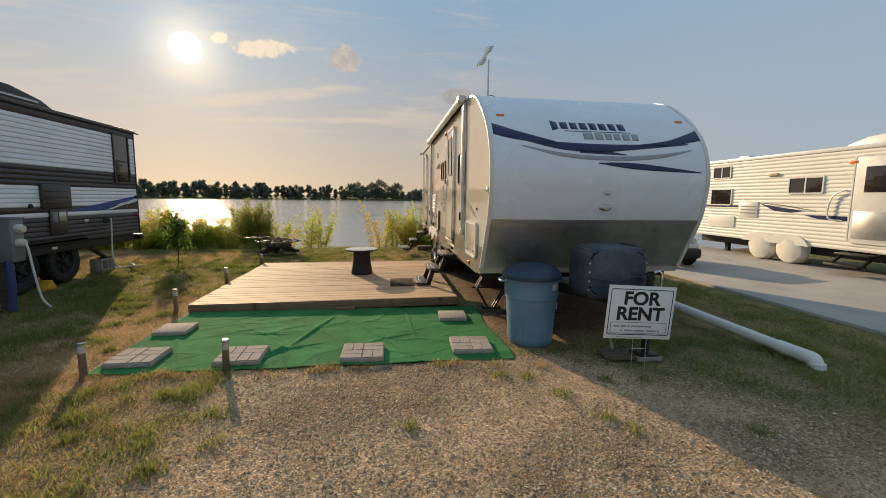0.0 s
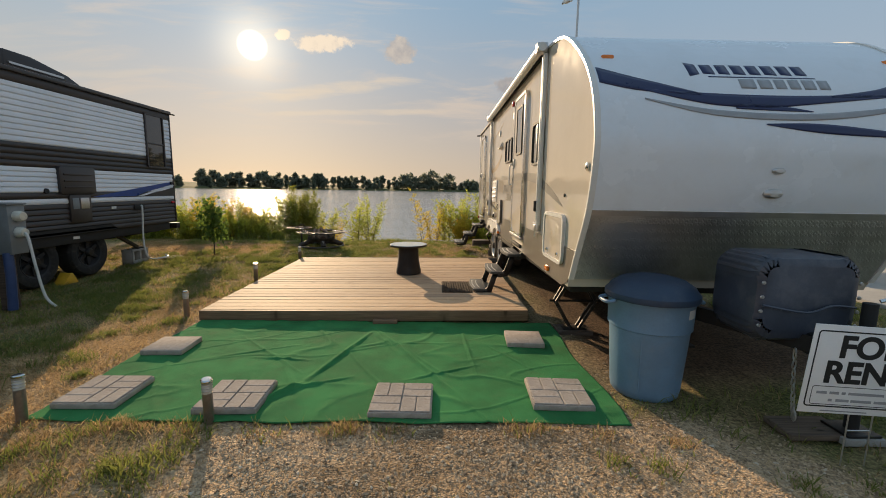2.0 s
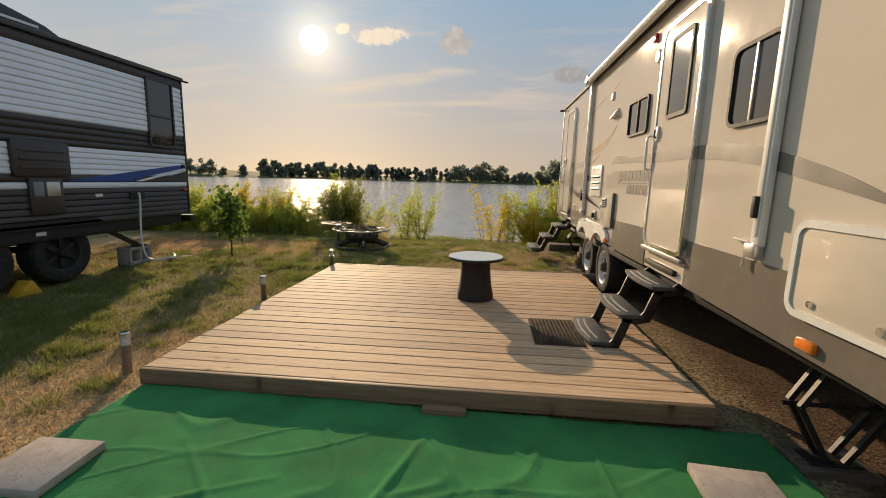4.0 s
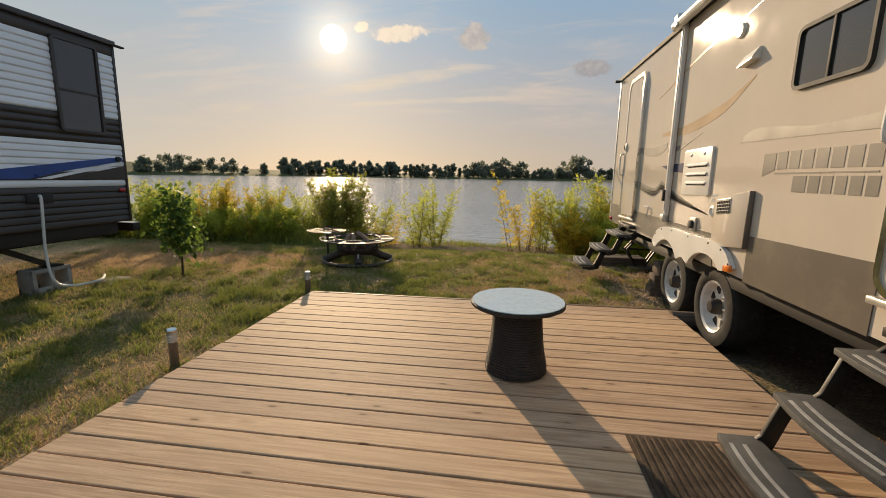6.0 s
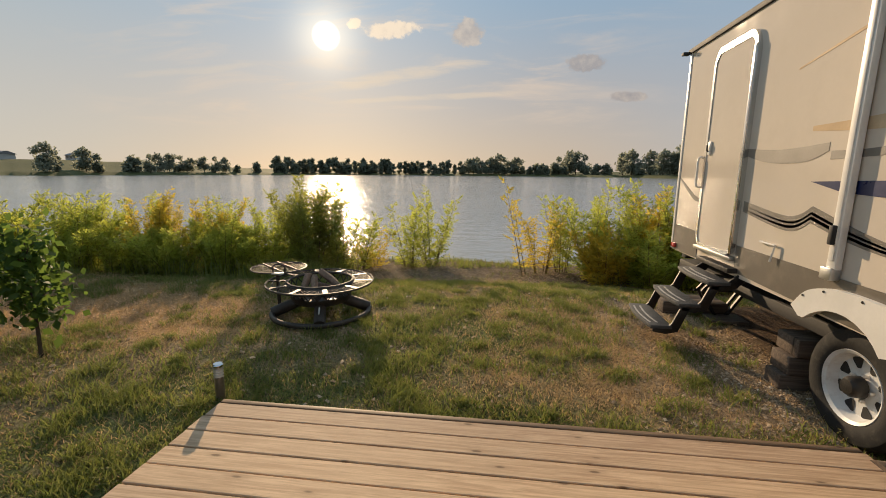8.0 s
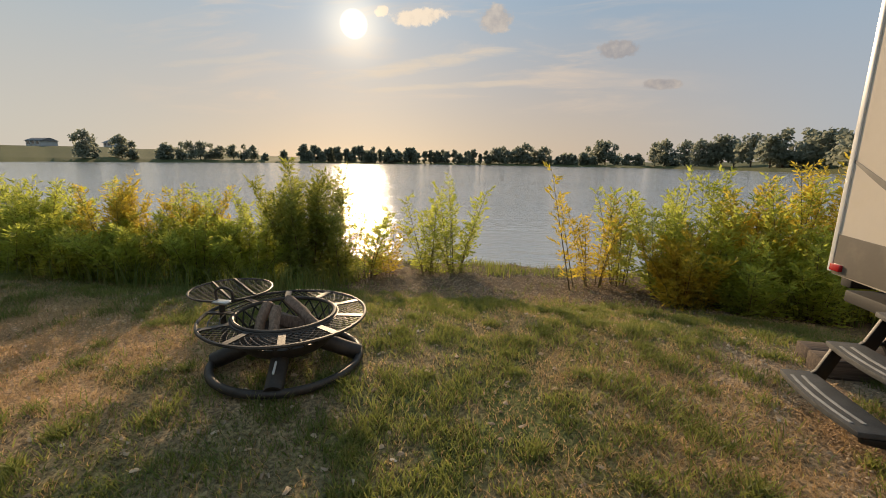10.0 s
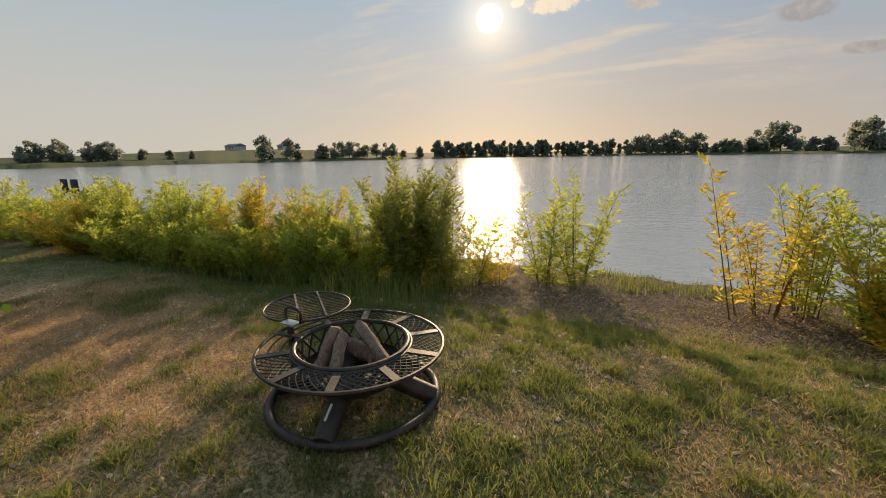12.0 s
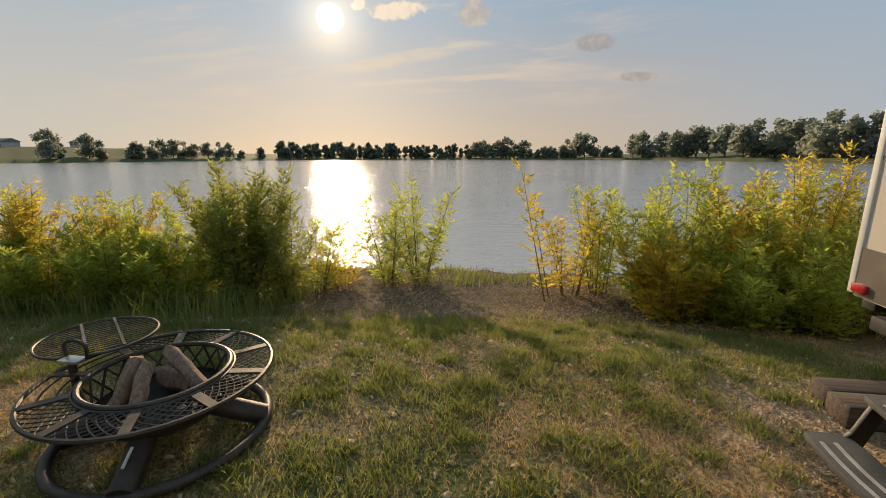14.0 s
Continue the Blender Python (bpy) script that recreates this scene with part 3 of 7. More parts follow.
def cover_masks(x, y):
    """How much of the ground is gravel, bare, dry and green."""
    x, y = np.asarray(x, float), np.asarray(y, float)
    n1, n2, n3 = fractal(x, y, 1.6, 11), fractal(x, y, 0.55, 23), fractal(x, y, 0.28, 31)
    edge = (n2 - 0.5) * 1.1
    gravel = step(0.55, 1.35, x + edge + 0.12 * (y + 2)) * step(-1.72, -2.1, y + 0.3 * edge) * step(5.2, 3.9, x + edge + 0.55 * (y + 2.0))
    gravel = np.maximum(gravel, 0.25 * step(3.42, 3.6, x) * step(4.2, 3.9, x + 0.5 * edge) * step(4.2, 3.4, y) * step(-2.4, -1.6, y))
    gravel = np.maximum(gravel, 0.9 * step(2.5, 3.1, x + edge) * step(4.6, 4.0, x) * step(3.4, 4.2, y) * step(6.7, 5.9, y + edge))
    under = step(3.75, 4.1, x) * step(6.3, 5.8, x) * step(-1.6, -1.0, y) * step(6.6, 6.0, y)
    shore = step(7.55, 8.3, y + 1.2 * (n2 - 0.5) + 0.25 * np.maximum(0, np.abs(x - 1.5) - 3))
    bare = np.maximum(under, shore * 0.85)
    patch = np.exp(-(((x + 2.9) / 2.6) ** 2 + ((y - 5.0) / 1.0) ** 2) ** 1.5)
    strip = step(-1.25, -0.5, x + 0.7 * edge) * step(0.5, 0.0, x) * step(3.0, 0.6, y + edge)
    right_dry = 0.85 * step(1.2, 2.4, x + 1.6 * edge) * step(3.6, 4.2, y) * step(6.5, 5.7, y + edge) * step(6.0, 5.0, x)
    dry = np.clip(np.maximum.reduce([0.95 * patch, 0.85 * strip, 0.8 * right_dry]) + 0.9 * (n1 - 0.55), 0, 1)
    front_left = step(-1.4, -1.9, y) * step(1.6, 0.4, x) * step(-3.0, -1.0, x)
    dry = np.maximum(dry, 0.75 * front_left * step(0.35, 0.6, n2))
    green = np.clip((1 - dry) * 1.15 - 0.15, 0, 1) * (1 - gravel) * (1 - bare)
    green = green * (1 - 0.85 * patch) * (0.5 + 0.5 * step(0.36, 0.6, n1))
    tufts = step(0.56, 0.7, n2)
    green = np.maximum(green * (0.45 + 0.55 * step(0.3, 0.55, n3)), 0.55 * tufts * (1 - under) * (1 - 0.75 * shore) * (1 - 0.9 * gravel * step(0.6, 0.72, n1)))
    green = np.where(gravel > 0.5, green * 0.22, green)
    green = green * (1 - 0.55 * front_left * step(0.62, 0.5, n2))
    return gravel, bare, dry, green, patch


def build_ground():
    nb, radii = 540, list(np.arange(0.0, 13.0, 0.11))
    while radii[-1] < 3200:
        radii.append(radii[-1] * 1.045 + 0.05)
    radii = np.array(radii[1:])
    ang = np.linspace(0, 2 * np.pi, nb, endpoint=False)
    rr, aa = np.meshgrid(radii, ang, indexing="ij")
    x, y = 1.5 + rr * np.sin(aa), 1.5 + rr * np.cos(aa)
    z = land_height(x, y)
    verts = np.stack([x, y, z], -1).reshape(-1, 3)
    i, j = np.meshgrid(np.arange(len(radii) - 1), np.arange(nb), indexing="ij")
    a, b = i * nb + j, i * nb + (j + 1) % nb
    quads = np.stack([a, a + nb, b + nb, b], -1).reshape(-1, 4)
    centre = len(verts)
    verts = np.vstack([verts, [[1.5, 1.5, 0.0]]])
    tri = np.stack([np.full(nb, centre), np.arange(nb), (np.arange(nb) + 1) % nb], -1)
    flat = np.concatenate([quads[:, ::-1].ravel(), tri[:, ::-1].ravel()])
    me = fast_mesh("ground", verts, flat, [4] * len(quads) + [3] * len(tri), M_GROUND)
    vx, vy = verts[:, 0], verts[:, 1]
    gravel, bare, dry, green, patch = cover_masks(vx, vy)
    soil, straw, grass = np.array([0.32, 0.225, 0.14]), np.array([0.55, 0.385, 0.225]), np.array([0.14, 0.155, 0.056])
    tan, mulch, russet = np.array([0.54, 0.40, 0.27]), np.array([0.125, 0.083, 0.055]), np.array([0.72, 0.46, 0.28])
    col = soil + (straw - soil) * np.clip(dry * 1.1, 0, 1)[:, None]
    col = col + (russet - col) * (patch * 0.8)[:, None]
    col = col + (grass - col) * np.clip(green * 1.2, 0, 1)[:, None]
    speck = fractal(vx, vy, 0.7, 61)
    tan = tan[None, :] * (0.62 + 0.62 * step(0.3, 0.68, speck))[:, None]
    col = col + (tan - col) * gravel[:, None]
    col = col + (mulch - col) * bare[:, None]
    r = np.hypot(vx - 1.5, vy - 1.5)
    field = np.array([0.085, 0.105, 0.042]) + (np.array([0.13, 0.135, 0.06]) - np.array([0.085, 0.105, 0.042])) * fractal(vx, vy * 0.35, 60.0, 4)[:, None]
    col = col + (field - col) * step(16, 40, r)[:, None]
    layer = me.color_attributes.new("cover", "FLOAT_COLOR", "POINT")
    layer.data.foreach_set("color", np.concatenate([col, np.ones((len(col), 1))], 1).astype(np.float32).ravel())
    st = me.attributes.new("stones", "FLOAT", "POINT")
    st.data.foreach_set("value", np.clip(gravel + 0.35 * bare, 0, 1).astype(np.float32) * (r < 40))
    me.shade_smooth()
    return tagged(new("ground", me), "patchy lawn with dry grass, gravel and bare soil sloping to a lake", "ground", kind="structure")


build_ground()
me = fast_mesh("water", [(-1500, 9.4, WATER_Z), (1500, 9.4, WATER_Z), (1500, 900, WATER_Z), (-1500, 900, WATER_Z)], [0, 1, 2, 3], 4, M_WATER)
tagged(new("water", me), "rippled grey lake with the low sun glinting on it", "water", kind="structure")
road = part("road", prism([(7.95, -14), (11.6, -14), (12.2, 14), (8.75, 14), (8.3, 1.8)], "z", -0.12, 0.035, bev=0.012), M_CONCRETE)
road.rotation_euler.y = -0.035
road.location.z = -0.28
tagged(road, "pale concrete pad and lane between two trailers", "road", kind="structure")


# ---------------------------------------------------------------- deck, carpet, pavers
deck = thing("deck", (1.76, 1.76, 0), "low square deck of fresh sawn cedar boards", "deck")
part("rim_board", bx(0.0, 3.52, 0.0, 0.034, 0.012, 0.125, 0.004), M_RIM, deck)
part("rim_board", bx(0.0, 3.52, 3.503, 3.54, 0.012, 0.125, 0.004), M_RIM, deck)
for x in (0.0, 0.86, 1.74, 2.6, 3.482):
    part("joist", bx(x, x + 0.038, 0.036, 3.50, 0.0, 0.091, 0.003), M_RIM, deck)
board = bx(-1.765, 1.765, -0.0641, 0.0641, -0.0165, 0.0165, 0.004, 2)
board_mesh = bpy.data.meshes.new("plank")
board.to_mesh(board_mesh)
board.free()
board_mesh.materials.append(M_DECK)
for k in range(25):
    ob = new("plank", board_mesh)
    ob.parent = deck
    ob.location = (random.uniform(-0.006, 0.006), -1.76 + 0.037 + 0.0693 + k * 0.1385, 0.1085 + random.uniform(-0.0015, 0.0015))
    ob.rotation_euler = (random.uniform(-0.004, 0.004), 0, random.uniform(-0.0008, 0.0008))
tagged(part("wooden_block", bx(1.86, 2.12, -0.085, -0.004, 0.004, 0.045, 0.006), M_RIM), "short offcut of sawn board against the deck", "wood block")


def carpet_height(x, y):
    z = 0.012 + 0.012 * (fractal(x, y, 0.38, 41) - 0.45)
    for x0, y0, x1, y1, hgt, wid in ((1.9, -0.35, 1.55, -1.5, 0.022, 0.05), (2.05, -0.45, 2.75, -1.75, 0.018, 0.04), (2.78, -0.15, 2.85, -1.3, 0.010, 0.03),
                                     (1.55, -1.5, 1.35, -1.75, 0.03, 0.05), (0.5, -1.1, 1.3, -0.7, 0.008, 0.04), (1.0, -1.0, 1.5, -1.05, 0.012, 0.03), (1.9, -0.3, 2.2, -0.9, 0.01, 0.03), (0.7, -0.5, 1.5, -1.3, 0.008, 0.035),
                                     (3.0, -0.7, 3.3, -1.2, 0.010, 0.03), (2.3, -1.4, 2.9, -1.1, 0.010, 0.03), (1.2, -1.7, 1.9, -1.35, 0.014, 0.035), (2.2, -0.2, 2.5, -0.45, 0.008, 0.03)):
        dx_, dy_ = x1 - x0, y1 - y0
        t = np.clip(((x - x0) * dx_ + (y - y0) * dy_) / (dx_ ** 2 + dy_ ** 2), 0, 1)
        d = np.hypot(x - x0 - t * dx_, y - y0 - t * dy_)
        z = z + 1.0 * hgt * np.exp(-(d / (0.42 * wid)) ** 2) * np.sin(np.pi * (0.1 + 0.8 * t))
    ridge = np.abs(tone_noise(x + 0.6 * y, y * 0.5 - 0.2 * x, 0.5, 77) - 0.5)
    fold = np.abs(tone_noise(x * 0.7 - y, y * 0.8, 0.33, 19) - 0.5)
    z = z + 0.008 * np.exp(-(ridge / 0.03) ** 2) + 0.005 * np.exp(-(fold / 0.03) ** 2)
    return z


def build_carpet():
    nx, ny = 300, 160
    u_, v_ = np.meshgrid(np.linspace(0, 1, nx), np.linspace(0, 1, ny), indexing="ij")
    x = 0.03 + (3.74 - 0.03) * u_ + 0.02 * np.sin(v_ * 9)
    y = -1.97 + 1.96 * v_ + 0.035 * (fractal(x, v_ * 0, 0.4, 8) - 0.5) * (1 - v_)
    z = carpet_height(x, y)
    top = np.stack([x, y, z], -1).reshape(-1, 3)
    i, j = np.meshgrid(np.arange(nx - 1), np.arange(ny - 1), indexing="ij")
    a = i * ny + j
    quads = np.stack([a, a + ny, a + ny + 1, a + 1], -1).reshape(-1, 4)
    me = fast_mesh("carpet", top, quads.ravel(), 4, M_CARPET)
    ob = new("carpet", me)
    me.shade_smooth()
    m = ob.modifiers.new("thickness", "SOLIDIFY")
    m.thickness, m.offset = 0.006, -1.0
    return tagged(ob, "wrinkled green artificial turf carpet on the ground", "carpet")


build_carpet()


def paver(x, y, turn, bricks):
    t = thing("paver", (x, y, 0.016), "square concrete paver with a basket weave brick pattern on green turf" if bricks else "plain square concrete paver lying on green turf", "paver", "pavers round the carpet")
    half = 0.2 if bricks else 0.17
    part("slab", bx(x - half, x + half, y - half, y + half, 0.014, 0.052 if bricks else 0.058, 0.006), M_PAVER, t)
    if bricks:
        for qx in (0, 1):
            for qy in (0, 1):
                for k in (0, 1):
                    ob = new("brick", PAD)
                    ob.parent = t
                    cx, cy = -0.098 + qx * 0.196, -0.098 + qy * 0.196
                    along = (qx + qy) % 2
                    off = -0.048 + 0.096 * k
                    ob.location = (cx + (off if along else 0), cy + (0 if along else off), 0.041)
                    ob.rotation_euler = (0, 0, radians(90) if along else 0)
    t.rotation_euler = (0, 0, radians(turn))
    return t


pad = bx(-0.0945, 0.0945, -0.0455, 0.0455, -0.006, 0.004, 0.0035, 1)
PAD = bpy.data.meshes.new("brick")
pad.to_mesh(PAD)
pad.free()
PAD.materials.append(M_PAVER)
for x, y, turn, bricks in ((0.29, -1.65, 1, True), (1.2, -1.70, 1.5, True), (2.31, -1.73, -1, True), (3.38, -1.63, -3, True), (0.22, -0.81, 2, False), (3.36, -0.56, -4, False)):
    paver(x, y, turn, bricks)


def path_light(x, y, lean):
    t = thing("path_light", (x, y, 0), "small bronze solar path light with a clear ribbed head", "path light", "solar path lights")
    part("stake", lathe([(0.005, -0.06), (0.012, 0.0), (0.013, 0.02)], (x, y, 0), 8), M_BLACK, t)
    part("post", lathe([(0.026, 0.0), (0.029, 0.004), (0.029, 0.19), (0.031, 0.195), (0.031, 0.2)], (x, y, 0), 16), M_POST, t)
    lamp = part("lamp_head", lathe([(0.026, 0.2), (0.029, 0.202), (0.029, 0.27), (0.026, 0.272)], (x, y, 0), 16), M_LIGHTGLASS, t, "clear ribbed plastic lamp head")
    part("cap", lathe([(0.031, 0.262), (0.032, 0.266), (0.032, 0.284), (0.027, 0.289)], (x, y, 0), 16), M_ALU, t)
    for k in range(3):
        part("ring", lathe([(0.0295, 0.215 + k * 0.018), (0.031, 0.217 + k * 0.018), (0.031, 0.221 + k * 0.018), (0.0295, 0.223 + k * 0.018)], (x, y, 0), 16), M_ALU, lamp)
    part("cap", lathe([(0.031, 0.271), (0.033, 0.274), (0.033, 0.284), (0.027, 0.291), (0.0, 0.292)], (x, y, 0), 16), M_CHROME, t, "bright metal cap with a solar cell")
    t.rotation_euler = (radians(lean), radians(lean * 0.6), 0)


for x, y, lean in ((0.035, -1.97, -5), (1.15, -1.96, 4), (-0.2, 0.12, -4), (-0.19, 1.87, 2), (-0.1, 3.64, 1)):
    path_light(x, y, lean)


# ---------------------------------------------------------------- table and mat on the deck
DZ = 0.126
tx, ty = 2.097, 2.03
table = thing("side_table", (tx, ty, DZ), "round dark wicker side table with pale glass top on deck", "side table")
prof = [(0.178, 0.0), (0.188, 0.012), (0.187, 0.05), (0.172, 0.12), (0.160, 0.2), (0.152, 0.3), (0.147, 0.40), (0.149, 0.425)]
part("pedestal", lathe(prof, (tx, ty, DZ), 16), M_WICKER, table, "woven dark brown wicker pedestal", sharp=18)
for k in range(26):
    z = 0.012 + k * 0.0158
    r = float(np.interp(z, [p[1] for p in prof], [p[0] for p in prof]))
    part("weave_band", tube(circle((tx, ty, DZ + z), r + 0.0005, 32), 0.0045, 5, closed=True), M_WICKER, table)
part("rim", lathe([(0.19, 0.423), (0.275, 0.425), (0.287, 0.432), (0.287, 0.447), (0.278, 0.45), (0.19, 0.45)], (tx, ty, DZ), 48), M_WICKER, table)
part("glass_top", lathe([(0.0, 0.450), (0.279, 0.4505), (0.282, 0.454), (0.279, 0.4575), (0.0, 0.458)], (tx, ty, DZ), 48), M_TABLEGLASS, table, "pale frosted round glass top")

mat_thing = thing("door_mat", (2.79, 1.1, DZ), "ribbed brown coir door mat in front of the steps", "door mat")
part("backing", bx(2.6, 2.985, 0.8, 1.41, DZ, DZ + 0.008, 0.003), M_MAT, mat_thing)
for k in range(12):
    x = 2.614 + k * 0.0315
    part("rib", bx(x, x + 0.021, 0.812, 1.398, DZ + 0.007, DZ + 0.016, 0.004, 1), M_MAT, mat_thing)


# the deck rises a little towards the trailer, and what stands on it with it
for ob, lift in ((deck, 0.0), (table, 0.004), (mat_thing, 0.011)):
    ob.rotation_euler.y = -0.0105
    ob.location.z += lift


# ---------------------------------------------------------------- the white travel trailer
XL, XR = 3.587, 6.02
NOSE = smooth_line([(-1.10, 0.70), (-1.22, 0.93), (-1.385, 1.24), (-1.455, 1.52), (-1.46, 1.80), (-1.33, 2.13), (-1.02, 2.43), (-0.58, 2.655), (0.0, 2.735)], 6)
rv = thing("travel_trailer", (4.8, 2.4, 0), "long white travel trailer with navy swooshes parked on gravel", "travel trailer")


def nose_y(z):
    zs = [p[1] for p in NOSE]
    return float(np.interp(z, zs, [p[0] for p in NOSE]))


profile = [(y, z) for y, z in NOSE] + [(3.0, 2.755), (6.05, 2.735), (6.10, 2.69), (6.075, 0.80), (6.05, 0.757), (-1.06, 0.62)]
part("body", prism(profile, "x", XL, XR), M_WHITE, rv, "glossy off-white fibreglass body")


def along_nose(z0, z1, x0, x1, out, thick):
    """A sheet that follows the curve of the nose."""
    count = max(3, int((z1 - z0) / 0.03))
    pts = [(float(np.interp(z, [p[1] for p in NOSE], [p[0] for p in NOSE])), z) for z in np.linspace(max(z0, NOSE[0][1]), min(z1, NOSE[-1][1]), count)]
    norm = []
    for i, p in enumerate(pts):
        a, b = pts[max(i - 1, 0)], pts[min(i + 1, len(pts) - 1)]
        d = Vector((b[0] - a[0], b[1] - a[1])).normalized()
        norm.append((-d.y, d.x))
    outer = [(p[0] + n_[0] * (out + thick), p[1] + n_[1] * (out + thick)) for p, n_ in zip(pts, norm)]
    inner = [(p[0] + n_[0] * out, p[1] + n_[1] * out) for p, n_ in zip(pts, norm)]
    return prism(outer + inner[::-1], "x", x0, x1)


cap = part("front_cap", along_nose(1.235, 2.74, XL + 0.015, XR - 0.015, 0.002, 0.012), M_CAP, rv, "smooth curved white front cap")
plate = part("rock_guard", along_nose(0.69, 1.245, XL + 0.02, XR - 0.02, 0.002, 0.010), M_PLATE, rv, "dull aluminium tread plate stone guard")
part("guard_trim", along_nose(1.225, 1.262, XL + 0.012, XR - 0.012, 0.012, 0.008), M_ALU, rv)
for x0, x1 in ((XL - 0.012, XL + 0.03), (XR - 0.03, XR + 0.012)):
    part("corner_trim", along_nose(0.69, 2.74, x0, x1, 0.0, 0.022), M_TRIM, rv, "pale moulding along the edge of the nose")


def nose_decal(name, top, bottom, mat_, n=26):
    """A sticker on the nose: top and bottom edges as (x, z) lines."""
    bm = bmesh.new()
    xs = np.linspace(top[0][0], top[-1][0], n)
    zt = np.interp(xs, [p[0] for p in top], [p[1] for p in top])
    zb = np.interp(xs, [p[0] for p in bottom], [p[1] for p in bottom])
    rows = []
    for x, a, b in zip(xs, zt, zb):
        rows.append([bm.verts.new((x, nose_y(a + (b - a) * k / 4) - 0.0175, a + (b - a) * k / 4 + 0.004)) for k in range(5)])
    for q, s in zip(rows, rows[1:]):
        for k in range(4):
            bm.faces.new((q[k], q[k + 1], s[k + 1], s[k]))
    bmesh.ops.recalc_face_normals(bm, faces=bm.faces)
    ob = part(name, bm, mat_, cap)
    m = ob.modifiers.new("thickness", "SOLIDIFY")
    m.thickness = 0.0015
    return ob


nose_decal("swoosh", smooth_line([(3.635, 2.26), (3.9, 2.175), (4.33, 2.06)]), smooth_line([(3.635, 2.13), (3.9, 2.075), (4.33, 2.045)]), M_NAVY)
nose_decal("swoosh", smooth_line([(3.92, 2.09), (4.4, 2.062), (5.0, 2.055), (5.82, 2.085)]), smooth_line([(3.92, 2.08), (4.35, 1.985), (4.75, 1.965), (5.05, 1.99), (5.82, 2.075)]), M_NAVY)
nose_decal("swoosh", smooth_line([(4.55, 1.99), (4.8, 1.985), (5.08, 1.945)]), smooth_line([(4.55, 1.955), (4.8, 1.945), (5.08, 1.94)]), M_NAVY)
nose_decal("swoosh", smooth_line([(3.93, 2.02), (4.4, 1.945), (5.0, 1.925), (5.5, 1.965), (5.84, 2.02)]), smooth_line([(3.93, 2.01), (4.4, 1.905), (5.0, 1.88), (5.5, 1.925), (5.84, 2.01)]), M_GREY)
nose_decal("swoosh", smooth_line([(4.75, 1.855), (5.2, 1.855), (5.93, 1.775)]), smooth_line([(4.75, 1.845), (5.2, 1.79), (5.93, 1.765)]), M_NAVY)
nose_decal("swoosh", smooth_line([(5.23, 2.06), (5.6, 2.12), (5.985, 2.25)]), smooth_line([(5.23, 2.045), (5.6, 2.06), (5.985, 2.13)]), M_NAVY)
# the maker's lettering, kept as plain blocks
widths = (0.075, 0.085, 0.08, 0.085, 0.08, 0.085, 0.08, 0.08)
x = 4.29
for k, wd in enumerate(widths):
    hh = 0.105 if k == 0 else 0.08
    nose_decal("lettering_block", [(x, 2.30 + (0.02 if k == 0 else 0)), (x + wd, 2.30)], [(x, 2.30 - hh), (x + wd, 2.215)], M_NAVY, 3)
    x += wd + 0.028
nose_decal("lettering_line", [(4.42, 2.198), (5.18, 2.198)], [(4.42, 2.19), (5.18, 2.19)], M_NAVY, 8)
x = 4.62
for wd in (0.11, 0.09, 0.075, 0.075, 0.085, 0.075):
    nose_decal("lettering_block", [(x, 2.178), (x + wd, 2.178)], [(x + 0.008, 2.105), (x + wd, 2.105)], M_GREY, 3)
    x += wd + 0.024
for x in (3.76, 5.86):
    z = 2.36
    part("marker_light", bx(x - 0.045, x + 0.045, nose_y(z) - 0.035, nose_y(z) + 0.03, z - 0.02, z + 0.02, 0.012), M_AMBER, rv, "amber clearance light")
for z, r in ((1.545, 0.045), (1.39, 0.07)):
    bm = lathe([(r, 0.0), (r, -0.012), (r * 0.7, -0.024), (0.0, -0.026)], (4.86, nose_y(z) - 0.012, z), 20, "y")
    bmesh.ops.scale(bm, vec=(1, 1, 0.5), verts=bm.verts, space=Matrix.Translation((-4.86, 0, -z)))
    part("oval_port", bm, M_ALU, rv)


def side(poly, name, mat_, parent, d0=0.0, d1=0.004, label="", bev=0.0):
    """A flat piece on the camping side wall; d0, d1: how far it stands out."""
    return part(name, prism(poly, "x", XL - d1, XL - d0, bev=bev), mat_, parent, label)


side([(-1.06, 0.655), (-1.13, 0.78), (-1.21, 0.93), (-0.4, 0.945), (0.735, 0.945), (0.735, 0.62), (-0.9, 0.60)], "skirt_panel", M_SKIRT, rv, 0.0, 0.006, "grey lower skirt panel")
side([(1.50, 0.945), (2.5, 0.95), (2.5, 0.64), (1.50, 0.62)], "skirt_panel", M_SKIRT, rv, 0.0, 0.006)
side([(2.94, 0.955), (4.92, 1.0), (4.92, 0.78), (2.94, 0.70)], "skirt_panel", M_SKIRT, rv, 0.0, 0.006)
side([(5.58, 1.02), (6.06, 1.04), (6.05, 0.762), (5.58, 0.765)], "skirt_panel", M_SKIRT, rv, 0.0, 0.006)


def rv_window(y0, y1, z0, z1, r, label):
    win = part("window", frame_ring(y0, y1, z0, z1, r, 0.022, "x", XL, XL - 0.022), M_BLACK, rv, label)
    mid = (y0 + y1) / 2
    for a, b in ((y0 + 0.016, mid - 0.004), (mid + 0.004, y1 - 0.016)):
        part("pane", prism(rounded(a, b, z0 + 0.016, z1 - 0.016, 0.012), "x", XL - 0.008, XL - 0.003), M_GLASS, win)
    part("mullion", bx(XL - 0.019, XL - 0.003, mid - 0.009, mid + 0.009, z0 + 0.02, z1 - 0.02, 0.002), M_ALU if y0 < 1 else M_BLACK, win)


rv_window(-0.02, 0.415, 1.655, 2.10, 0.07, "black framed sliding window with tinted glass")
rv_window(1.73, 2.27, 1.785, 2.125, 0.05, "small black framed sliding window")


